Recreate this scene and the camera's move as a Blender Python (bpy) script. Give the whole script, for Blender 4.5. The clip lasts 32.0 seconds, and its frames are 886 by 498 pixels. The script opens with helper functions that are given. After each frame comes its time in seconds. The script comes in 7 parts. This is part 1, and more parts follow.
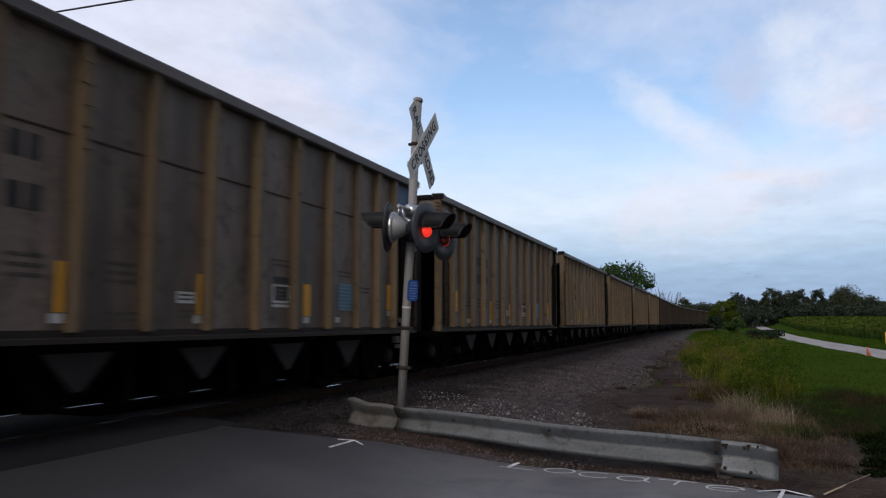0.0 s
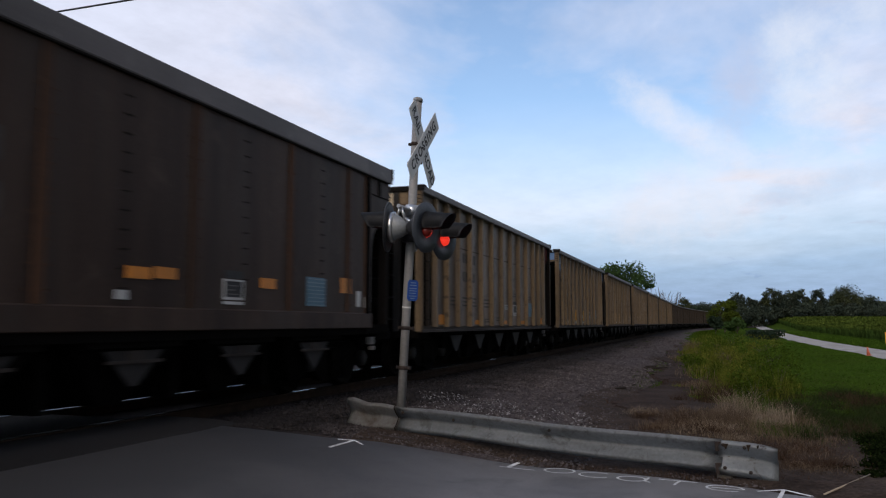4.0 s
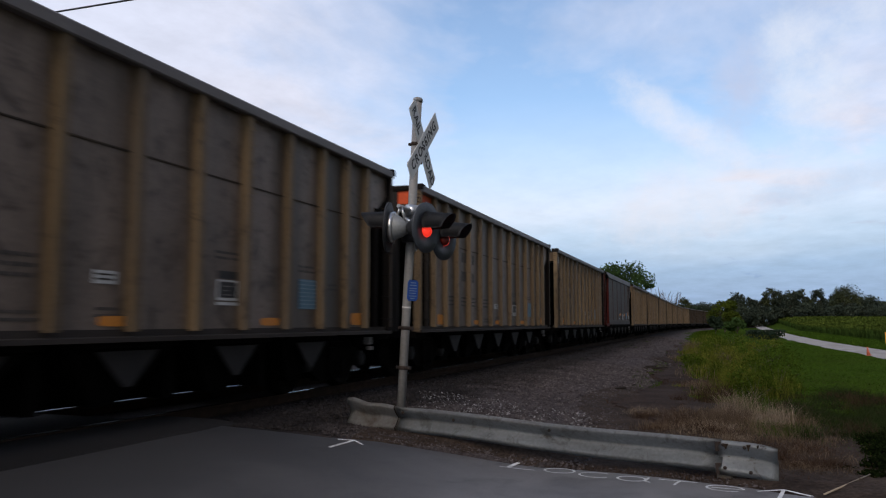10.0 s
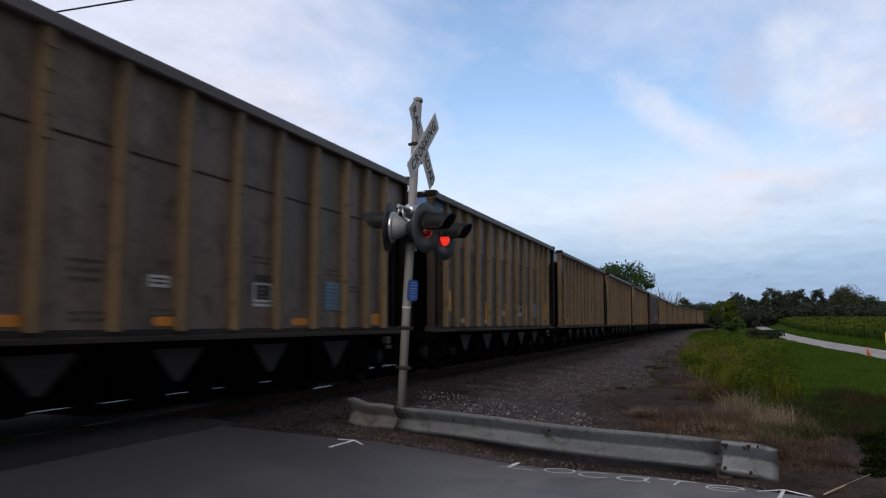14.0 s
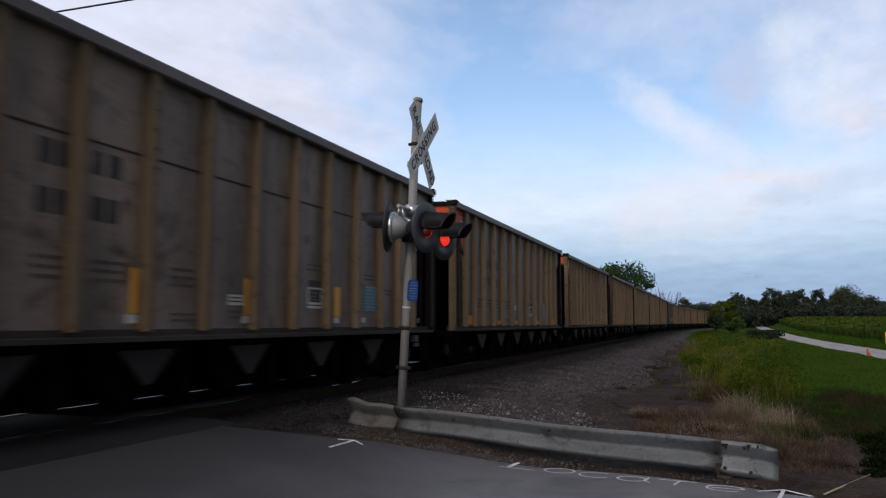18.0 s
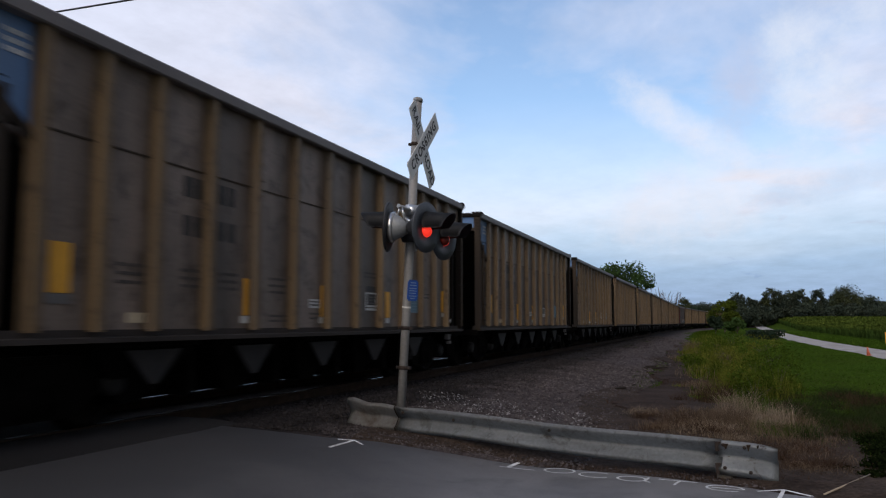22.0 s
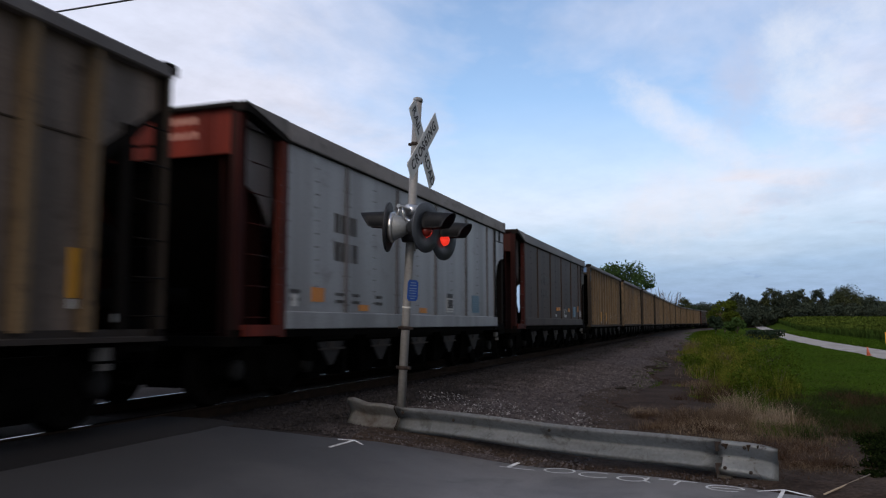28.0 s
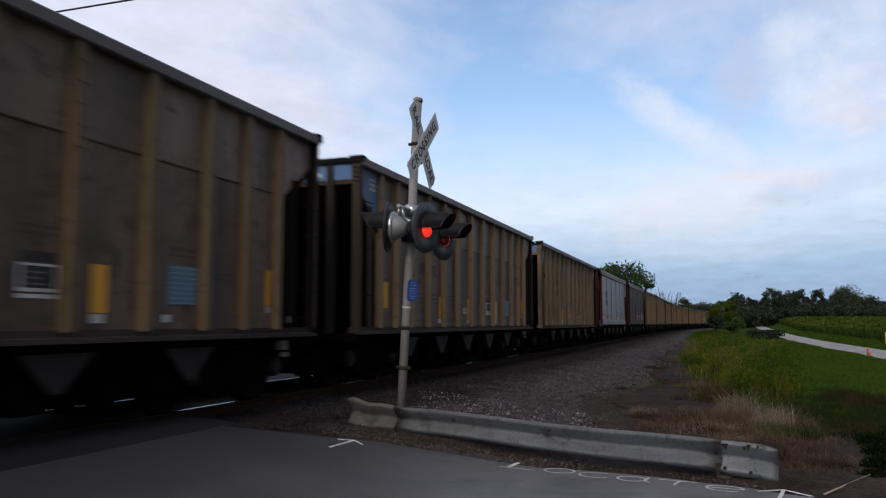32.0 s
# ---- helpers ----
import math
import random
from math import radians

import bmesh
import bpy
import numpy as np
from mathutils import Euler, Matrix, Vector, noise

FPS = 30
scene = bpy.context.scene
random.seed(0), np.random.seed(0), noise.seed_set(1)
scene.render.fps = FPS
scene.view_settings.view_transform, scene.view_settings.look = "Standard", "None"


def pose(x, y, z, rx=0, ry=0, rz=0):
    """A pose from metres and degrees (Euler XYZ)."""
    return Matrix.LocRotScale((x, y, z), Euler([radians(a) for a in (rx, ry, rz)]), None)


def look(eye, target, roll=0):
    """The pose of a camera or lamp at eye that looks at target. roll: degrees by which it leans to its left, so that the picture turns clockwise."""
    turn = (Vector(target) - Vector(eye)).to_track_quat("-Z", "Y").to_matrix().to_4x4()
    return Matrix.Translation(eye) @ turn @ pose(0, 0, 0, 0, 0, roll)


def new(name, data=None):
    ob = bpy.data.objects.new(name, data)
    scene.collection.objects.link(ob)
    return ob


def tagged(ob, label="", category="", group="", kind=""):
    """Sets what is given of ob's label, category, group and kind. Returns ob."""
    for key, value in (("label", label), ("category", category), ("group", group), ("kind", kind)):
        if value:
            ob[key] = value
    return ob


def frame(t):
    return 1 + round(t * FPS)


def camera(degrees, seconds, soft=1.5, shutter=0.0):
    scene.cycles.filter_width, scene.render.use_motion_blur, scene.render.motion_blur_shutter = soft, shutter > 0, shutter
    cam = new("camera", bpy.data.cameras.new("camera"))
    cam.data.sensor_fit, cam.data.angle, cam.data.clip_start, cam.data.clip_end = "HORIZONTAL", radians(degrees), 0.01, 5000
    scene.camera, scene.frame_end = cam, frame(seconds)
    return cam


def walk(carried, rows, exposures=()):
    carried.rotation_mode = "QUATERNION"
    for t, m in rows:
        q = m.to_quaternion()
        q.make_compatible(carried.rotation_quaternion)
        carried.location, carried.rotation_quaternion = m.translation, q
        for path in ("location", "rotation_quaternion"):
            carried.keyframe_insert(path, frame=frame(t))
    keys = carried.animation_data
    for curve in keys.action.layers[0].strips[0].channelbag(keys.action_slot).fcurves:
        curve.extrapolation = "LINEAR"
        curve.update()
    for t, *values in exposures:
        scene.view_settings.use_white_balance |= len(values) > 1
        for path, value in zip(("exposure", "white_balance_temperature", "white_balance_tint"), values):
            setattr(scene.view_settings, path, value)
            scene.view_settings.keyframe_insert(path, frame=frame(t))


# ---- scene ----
# ---- camera: stands still on the road, by a level crossing ----
EYE = Vector((0.0, 0.0, 1.5))
AIM = Vector((-math.sin(radians(19.33)) * math.cos(radians(5.49)),
              math.cos(radians(19.33)) * math.cos(radians(5.49)),
              math.sin(radians(5.49))))
cam = camera(59.86, 32.0, soft=1.2, shutter=0.6)
walk(cam, [(0.0, look(EYE, EYE + AIM)), (32.0, look(EYE, EYE + AIM))], exposures=[(0.0, 0.0), (32.0, 0.0)])

# ---- plan ----
TRACK_X = -6.83        # track centre line; the track runs along +y
RAIL_Z = 0.457         # rail head
CURVE_Y, CURVE_R = 112.0, 700.0
CAR_L, PITCH = 12.42, 13.83   # body length, coupled length
SIDE = 1.53            # half width over the ribs
SILL, TOP = 0.86, 3.725  # above the rail head


def track_x(y):
    return TRACK_X + (max(0.0, y - CURVE_Y) ** 2) / (2 * CURVE_R)


def track_turn(y):
    return -math.degrees(math.atan(max(0.0, y - CURVE_Y) / CURVE_R))


def smooth(t):
    t = min(max(t, 0.0), 1.0)
    return t * t * (3 - 2 * t)


def road_z(x):
    """Height of the asphalt: it climbs to the rails and falls again beyond them."""
    return 0.43 * (smooth((-x - 1.6) / 4.0) if x > TRACK_X else smooth((x + 16.0) / 5.0))


def road_edge(x):
    return max(8.18 - 0.075 * (x + 2.0) ** 2 - 0.35 * smooth((-x - 3.2) / 1.2), 6.6) if x > -7 else 6.6


def ground_z(x, y):
    """Height of the ground: a ballast shoulder along the track, else level."""
    d = abs(x - track_x(y))
    shoulder = 0.30 * smooth((5.4 - d) / 3.3)
    low = -0.05 * smooth((y - 9) / 10)
    rise = 2.4 * smooth((y - 60) / 210) * smooth((x - 13) / 9) if y < 1000 else 2.4 * smooth((x - 13) / 9)
    edge = road_edge(x)
    if y < edge:
        return min(shoulder, road_z(x)) - 0.12
    near = smooth((y - edge) / 0.45)
    return (shoulder + low) * near + (min(shoulder, road_z(x)) - 0.03) * (1 - near) + rise


# ---- light: dusk under a thin, broken cloud cover ----
world = bpy.data.worlds.new("dusk_sky")
scene.world = world
world.use_nodes = True
wn, wl = world.node_tree.nodes, world.node_tree.links
wn.clear()
w_out = wn.new("ShaderNodeOutputWorld")
w_bg = wn.new("ShaderNodeBackground")
w_sky = wn.new("ShaderNodeTexSky")
w_sky.sky_type, w_sky.sun_disc = "NISHITA", False
w_sky.sun_elevation, w_sky.sun_rotation = radians(36), radians(173)
w_sky.air_density, w_sky.dust_density, w_sky.ozone_density = 1.0, 1.0, 2.0
w_coord = wn.new("ShaderNodeTexCoord")
w_sep = wn.new("ShaderNodeSeparateXYZ")
wl.new(w_coord.outputs["Generated"], w_sep.inputs[0])
# clouds lie on a flat layer overhead: direction divided by its height
w_up = wn.new("ShaderNodeMath"); w_up.operation = "ADD"; w_up.inputs[1].default_value = 0.12
w_abs = wn.new("ShaderNodeMath"); w_abs.operation = "MAXIMUM"; w_abs.inputs[1].default_value = 0.0
wl.new(w_sep.outputs[2], w_abs.inputs[0]); wl.new(w_abs.outputs[0], w_up.inputs[0])
w_dx = wn.new("ShaderNodeMath"); w_dx.operation = "DIVIDE"
w_dy = wn.new("ShaderNodeMath"); w_dy.operation = "DIVIDE"
wl.new(w_sep.outputs[0], w_dx.inputs[0]); wl.new(w_up.outputs[0], w_dx.inputs[1])
wl.new(w_sep.outputs[1], w_dy.inputs[0]); wl.new(w_up.outputs[0], w_dy.inputs[1])
w_com = wn.new("ShaderNodeCombineXYZ")
wl.new(w_dx.outputs[0], w_com.inputs[0]); wl.new(w_dy.outputs[0], w_com.inputs[1])
w_map = wn.new("ShaderNodeMapping")
w_map.inputs["Location"].default_value = (0.35, 0.2, 0.0)
w_map.inputs["Scale"].default_value = (1.0, 0.8, 1.0)
w_map.inputs["Rotation"].default_value = (0, 0, radians(35))
wl.new(w_com.outputs[0], w_map.inputs[0])
w_big = wn.new("ShaderNodeTexNoise")
w_big.inputs["Scale"].default_value, w_big.inputs["Detail"].default_value = 0.9, 6.0
w_big.inputs["Roughness"].default_value, w_big.inputs["Distortion"].default_value = 0.55, 0.5
wl.new(w_map.outputs[0], w_big.inputs["Vector"])
w_ramp = wn.new("ShaderNodeValToRGB")
w_ramp.color_ramp.elements[0].position, w_ramp.color_ramp.elements[0].color = 0.43, (0.08, 0.08, 0.08, 1)
w_ramp.color_ramp.elements[1].position, w_ramp.color_ramp.elements[1].color = 0.66, (1, 1, 1, 1)
w_fine = wn.new("ShaderNodeTexNoise")
w_fine.inputs["Scale"].default_value, w_fine.inputs["Detail"].default_value = 2.6, 7.0
w_fine.inputs["Roughness"].default_value, w_fine.inputs["Distortion"].default_value = 0.55, 0.3
wl.new(w_map.outputs[0], w_fine.inputs["Vector"])
w_both = wn.new("ShaderNodeMath"); w_both.operation = "MULTIPLY_ADD"; w_both.inputs[1].default_value = 0.30
w_half = wn.new("ShaderNodeMath"); w_half.operation = "MULTIPLY"; w_half.inputs[1].default_value = 0.70
wl.new(w_big.outputs["Fac"], w_half.inputs[0])
wl.new(w_fine.outputs["Fac"], w_both.inputs[0]); wl.new(w_half.outputs[0], w_both.inputs[2])
w_west = wn.new("ShaderNodeMapRange"); w_west.interpolation_type = "SMOOTHSTEP"
w_west.inputs["From Min"].default_value, w_west.inputs["From Max"].default_value = -0.30, -0.62
w_west.inputs["To Min"].default_value, w_west.inputs["To Max"].default_value = 0.0, 0.20
wl.new(w_sep.outputs[0], w_west.inputs["Value"])
w_veil = wn.new("ShaderNodeMath"); w_veil.operation = "ADD"
wl.new(w_both.outputs[0], w_veil.inputs[0]); wl.new(w_west.outputs[0], w_veil.inputs[1])
w_right = wn.new("ShaderNodeMapRange"); w_right.interpolation_type = "SMOOTHSTEP"
w_right.inputs["From Min"].default_value, w_right.inputs["From Max"].default_value = -0.22, 0.10
w_right.inputs["To Min"].default_value, w_right.inputs["To Max"].default_value = -0.05, 0.03
wl.new(w_sep.outputs[0], w_right.inputs["Value"])
w_veil2 = wn.new("ShaderNodeMath"); w_veil2.operation = "ADD"
wl.new(w_veil.outputs[0], w_veil2.inputs[0]); wl.new(w_right.outputs[0], w_veil2.inputs[1])
wl.new(w_veil2.outputs[0], w_ramp.inputs[0])
w_gain = wn.new("ShaderNodeVectorMath"); w_gain.operation = "MULTIPLY"; w_gain.inputs[1].default_value = (0.149, 0.157, 0.160)
wl.new(w_sky.outputs[0], w_gain.inputs[0])
# the cover closes towards the horizon
w_low = wn.new("ShaderNodeMapRange"); w_low.interpolation_type = "SMOOTHSTEP"
w_low.inputs["From Min"].default_value, w_low.inputs["From Max"].default_value = 0.34, 0.02
w_low.inputs["To Min"].default_value, w_low.inputs["To Max"].default_value = 0.0, 0.95
wl.new(w_sep.outputs[2], w_low.inputs["Value"])
w_max = wn.new("ShaderNodeMath"); w_max.operation = "MAXIMUM"
wl.new(w_ramp.outputs[0], w_max.inputs[0]); wl.new(w_low.outputs[0], w_max.inputs[1])
# cloud tone: lavender white overhead, a blue-grey bank low down, and dull to the east
w_tone = wn.new("ShaderNodeValToRGB")
for pos_, col_ in ((0.0, (0.26, 0.37, 0.57)), (0.07, (0.30, 0.42, 0.63)), (0.11, (0.46, 0.54, 0.70)), (0.16, (0.75, 0.715, 0.785)), (0.30, (0.68, 0.715, 0.86))):
    el_ = w_tone.color_ramp.elements[0] if pos_ == 0.0 else w_tone.color_ramp.elements.new(pos_)
    el_.color = (*col_, 1)
w_tone.color_ramp.elements[-1].color = (0.65, 0.70, 0.87, 1)
w_wob = wn.new("ShaderNodeTexNoise")
w_wob.inputs["Scale"].default_value, w_wob.inputs["Detail"].default_value = 3.5, 5
w_str = wn.new("ShaderNodeMapping"); w_str.inputs["Scale"].default_value = (1, 1, 4.5)
wl.new(w_coord.outputs["Generated"], w_str.inputs[0]); wl.new(w_str.outputs[0], w_wob.inputs["Vector"])
w_shift = wn.new("ShaderNodeMath"); w_shift.operation = "MULTIPLY_ADD"
w_shift.inputs[1].default_value, w_shift.inputs[2].default_value = 0.10, -0.05
wl.new(w_wob.outputs["Fac"], w_shift.inputs[0])
w_lift = wn.new("ShaderNodeMath"); w_lift.operation = "ADD"
wl.new(w_shift.outputs[0], w_lift.inputs[0]); wl.new(w_sep.outputs[2], w_lift.inputs[1])
wl.new(w_lift.outputs[0], w_tone.inputs[0])
w_mix = wn.new("ShaderNodeMix"); w_mix.data_type = "RGBA"
wl.new(w_max.outputs[0], w_mix.inputs["Factor"])
# broken, dappled texture within the cloud
w_dap = wn.new("ShaderNodeTexNoise")
w_dap.inputs["Scale"].default_value, w_dap.inputs["Detail"].default_value, w_dap.inputs["Roughness"].default_value = 4.5, 9.0, 0.62
wl.new(w_map.outputs[0], w_dap.inputs["Vector"])
w_amp = wn.new("ShaderNodeMapRange")
w_amp.inputs["From Min"].default_value, w_amp.inputs["From Max"].default_value = 0.32, 0.68
w_amp.inputs["To Min"].default_value, w_amp.inputs["To Max"].default_value = 0.90, 1.08
wl.new(w_dap.outputs["Fac"], w_amp.inputs["Value"])
w_dapple = wn.new("ShaderNodeVectorMath"); w_dapple.operation = "SCALE"
wl.new(w_tone.outputs[0], w_dapple.inputs[0]); wl.new(w_amp.outputs[0], w_dapple.inputs["Scale"])
wl.new(w_dapple.outputs[0], w_mix.inputs["B"])


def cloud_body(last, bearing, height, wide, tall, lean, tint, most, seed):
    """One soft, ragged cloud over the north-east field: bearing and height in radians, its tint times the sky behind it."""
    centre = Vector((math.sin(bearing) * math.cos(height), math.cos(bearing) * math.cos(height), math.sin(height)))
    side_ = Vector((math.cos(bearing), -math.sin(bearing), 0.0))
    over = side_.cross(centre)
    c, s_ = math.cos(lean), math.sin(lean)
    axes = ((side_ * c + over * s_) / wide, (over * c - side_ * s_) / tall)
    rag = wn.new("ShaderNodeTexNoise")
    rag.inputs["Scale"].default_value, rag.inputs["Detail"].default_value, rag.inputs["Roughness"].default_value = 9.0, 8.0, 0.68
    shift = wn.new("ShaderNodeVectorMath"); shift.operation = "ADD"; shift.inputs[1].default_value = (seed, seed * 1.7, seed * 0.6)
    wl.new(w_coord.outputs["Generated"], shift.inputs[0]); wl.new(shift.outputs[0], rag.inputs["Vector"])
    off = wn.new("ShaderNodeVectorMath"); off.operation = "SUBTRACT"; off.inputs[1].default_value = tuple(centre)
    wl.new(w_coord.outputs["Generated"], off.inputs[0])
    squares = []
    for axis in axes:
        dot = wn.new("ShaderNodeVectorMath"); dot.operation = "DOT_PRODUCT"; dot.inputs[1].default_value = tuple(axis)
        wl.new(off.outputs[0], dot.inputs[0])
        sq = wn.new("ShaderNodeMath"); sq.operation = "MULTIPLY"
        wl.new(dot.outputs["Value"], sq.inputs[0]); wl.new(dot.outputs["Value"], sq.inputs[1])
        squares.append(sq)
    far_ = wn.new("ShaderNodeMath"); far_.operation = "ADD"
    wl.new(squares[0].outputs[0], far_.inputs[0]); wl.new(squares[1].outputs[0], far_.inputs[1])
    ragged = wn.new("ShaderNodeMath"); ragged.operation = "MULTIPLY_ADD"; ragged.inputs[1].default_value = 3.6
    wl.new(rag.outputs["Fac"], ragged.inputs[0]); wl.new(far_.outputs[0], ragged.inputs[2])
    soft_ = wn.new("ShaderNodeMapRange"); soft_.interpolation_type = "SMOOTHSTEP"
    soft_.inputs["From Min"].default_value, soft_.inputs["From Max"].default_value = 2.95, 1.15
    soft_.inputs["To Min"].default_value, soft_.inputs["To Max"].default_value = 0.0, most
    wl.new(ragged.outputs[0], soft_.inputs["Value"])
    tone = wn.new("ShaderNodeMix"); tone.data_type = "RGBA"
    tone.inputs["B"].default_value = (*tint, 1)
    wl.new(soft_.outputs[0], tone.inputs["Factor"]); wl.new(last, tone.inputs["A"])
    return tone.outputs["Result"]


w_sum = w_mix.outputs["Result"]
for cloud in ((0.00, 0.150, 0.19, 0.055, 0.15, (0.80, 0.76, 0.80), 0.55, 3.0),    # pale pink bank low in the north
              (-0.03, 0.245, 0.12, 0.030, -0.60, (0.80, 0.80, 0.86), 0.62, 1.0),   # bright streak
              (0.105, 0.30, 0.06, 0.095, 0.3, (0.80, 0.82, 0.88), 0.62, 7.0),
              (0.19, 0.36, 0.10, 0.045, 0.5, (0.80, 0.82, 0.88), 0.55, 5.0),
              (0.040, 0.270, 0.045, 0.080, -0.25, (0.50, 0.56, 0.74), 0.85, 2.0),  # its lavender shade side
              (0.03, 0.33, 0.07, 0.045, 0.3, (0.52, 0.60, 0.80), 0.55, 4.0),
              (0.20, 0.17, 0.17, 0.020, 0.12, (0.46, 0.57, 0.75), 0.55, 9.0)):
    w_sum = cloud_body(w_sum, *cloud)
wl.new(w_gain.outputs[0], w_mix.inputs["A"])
# heavier cloud to the east dims the sky on that side
w_east = wn.new("ShaderNodeMapRange"); w_east.interpolation_type = "SMOOTHSTEP"
w_east.inputs["From Min"].default_value, w_east.inputs["From Max"].default_value = 0.22, 0.70
w_east.inputs["To Min"].default_value, w_east.inputs["To Max"].default_value = 0.0, 1.0
wl.new(w_sep.outputs[0], w_east.inputs["Value"])
w_dull = wn.new("ShaderNodeVectorMath"); w_dull.operation = "MULTIPLY"; w_dull.inputs[1].default_value = (0.50, 0.42, 0.345)
wl.new(w_sum, w_dull.inputs[0])
w_dim = wn.new("ShaderNodeMix"); w_dim.data_type = "RGBA"
wl.new(w_east.outputs[0], w_dim.inputs["Factor"])
wl.new(w_sum, w_dim.inputs["A"]); wl.new(w_dull.outputs[0], w_dim.inputs["B"])
wl.new(w_dim.outputs["Result"], w_bg.inputs["Color"])
w_bg.inputs["Strength"].default_value = 1.1
wl.new(w_bg.outputs[0], w_out.inputs[0])

sun_data = bpy.data.lights.new("low_sun", "SUN")
sun_data.energy, sun_data.angle, sun_data.color = 1.35, radians(30), (1.0, 0.80, 0.60)
sun = new("low_sun", sun_data)
sun.matrix_world = look(Vector((1.0, -60, 43.6)), Vector((0, 0, 0)))


# ---- materials ----
def mat(name, base, rough=0.7, metal=0.0, second=None, scale=3.0, stretch=(1, 1, 1), fine=40.0, grain=0.12,
        bump=0.15, depth=0.01, dirt=None, dirt_scale=1.2, dirt_at=(0.5, 0.68), vary=0.0, spec=0.4, scuff=None, track_shade=None):
    """Painted or natural surface: two tones in patches, a fine grain, stains and relief, at real-world size."""
    m = bpy.data.materials.new(name)
    m.use_nodes = True
    n, l = m.node_tree.nodes, m.node_tree.links
    b = n["Principled BSDF"]
    b.inputs["Roughness"].default_value, b.inputs["Metallic"].default_value = rough, metal
    b.inputs["Specular IOR Level"].default_value = spec
    co = n.new("ShaderNodeTexCoord")
    mp = n.new("ShaderNodeMapping"); mp.inputs["Scale"].default_value = stretch
    source = co.outputs["Object"]
    if vary or scuff:
        # each piece is stained in its own way
        who = n.new("ShaderNodeObjectInfo")
        far_off = n.new("ShaderNodeMath"); far_off.operation = "MULTIPLY"; far_off.inputs[1].default_value = 60.0
        l.new(who.outputs["Random"], far_off.inputs[0])
        moved = n.new("ShaderNodeVectorMath"); moved.operation = "ADD"
        l.new(source, moved.inputs[0]); l.new(far_off.outputs[0], moved.inputs[1])
        source = moved.outputs[0]
    l.new(source, mp.inputs[0])
    a = n.new("ShaderNodeTexNoise"); a.inputs["Scale"].default_value, a.inputs["Detail"].default_value = scale, 4
    l.new(mp.outputs[0], a.inputs["Vector"])
    ra = n.new("ShaderNodeValToRGB")
    ra.color_ramp.elements[0].position, ra.color_ramp.elements[1].position = 0.35, 0.68
    l.new(a.outputs["Fac"], ra.inputs[0])
    mx = n.new("ShaderNodeMix"); mx.data_type = "RGBA"
    mx.inputs["A"].default_value = (*base, 1)
    mx.inputs["B"].default_value = (*(second or [c * 0.72 for c in base]), 1)
    l.new(ra.outputs[0], mx.inputs["Factor"])
    f = n.new("ShaderNodeTexNoise"); f.inputs["Scale"].default_value, f.inputs["Detail"].default_value = fine, 3
    l.new(source, f.inputs["Vector"])
    rf = n.new("ShaderNodeMapRange")
    rf.inputs["From Min"].default_value, rf.inputs["From Max"].default_value = 0.3, 0.7
    rf.inputs["To Min"].default_value, rf.inputs["To Max"].default_value = 1 - grain, 1 + grain
    l.new(f.outputs["Fac"], rf.inputs["Value"])
    mul = n.new("ShaderNodeVectorMath"); mul.operation = "SCALE"
    l.new(mx.outputs["Result"], mul.inputs[0]); l.new(rf.outputs[0], mul.inputs["Scale"])
    last = mul.outputs[0]
    if vary:
        oi = n.new("ShaderNodeObjectInfo")
        rv = n.new("ShaderNodeMapRange")
        rv.inputs["To Min"].default_value, rv.inputs["To Max"].default_value = 1 - vary, 1 + vary
        l.new(oi.outputs["Random"], rv.inputs["Value"])
        mv = n.new("ShaderNodeVectorMath"); mv.operation = "SCALE"
        l.new(last, mv.inputs[0]); l.new(rv.outputs[0], mv.inputs["Scale"])
        last = mv.outputs[0]
    if dirt:
        d = n.new("ShaderNodeTexNoise"); d.inputs["Scale"].default_value, d.inputs["Detail"].default_value = dirt_scale, 6
        d.inputs["Roughness"].default_value = 0.65
        l.new(mp.outputs[0], d.inputs["Vector"])
        rd = n.new("ShaderNodeValToRGB")
        rd.color_ramp.elements[0].position, rd.color_ramp.elements[1].position = dirt_at
        l.new(d.outputs["Fac"], rd.inputs[0])
        md = n.new("ShaderNodeMix"); md.data_type = "RGBA"
        l.new(rd.outputs[0], md.inputs["Factor"]); l.new(last, md.inputs["A"])
        md.inputs["B"].default_value = (*dirt, 1)
        last = md.outputs["Result"]
    if scuff:
        tint, s_scale, s_lo, s_hi = scuff
        q = n.new("ShaderNodeTexNoise"); q.inputs["Scale"].default_value, q.inputs["Detail"].default_value = s_scale, 8
        q.inputs["Roughness"].default_value, q.inputs["Distortion"].default_value = 0.72, 0.6
        l.new(source, q.inputs["Vector"])
        rq = n.new("ShaderNodeValToRGB")
        rq.color_ramp.elements[0].position, rq.color_ramp.elements[1].position = s_lo, s_hi
        l.new(q.outputs["Fac"], rq.inputs[0])
        mq = n.new("ShaderNodeMix"); mq.data_type = "RGBA"
        l.new(rq.outputs[0], mq.inputs["Factor"]); l.new(last, mq.inputs["A"])
        mq.inputs["B"].default_value = (*tint, 1)
        last = mq.outputs["Result"]
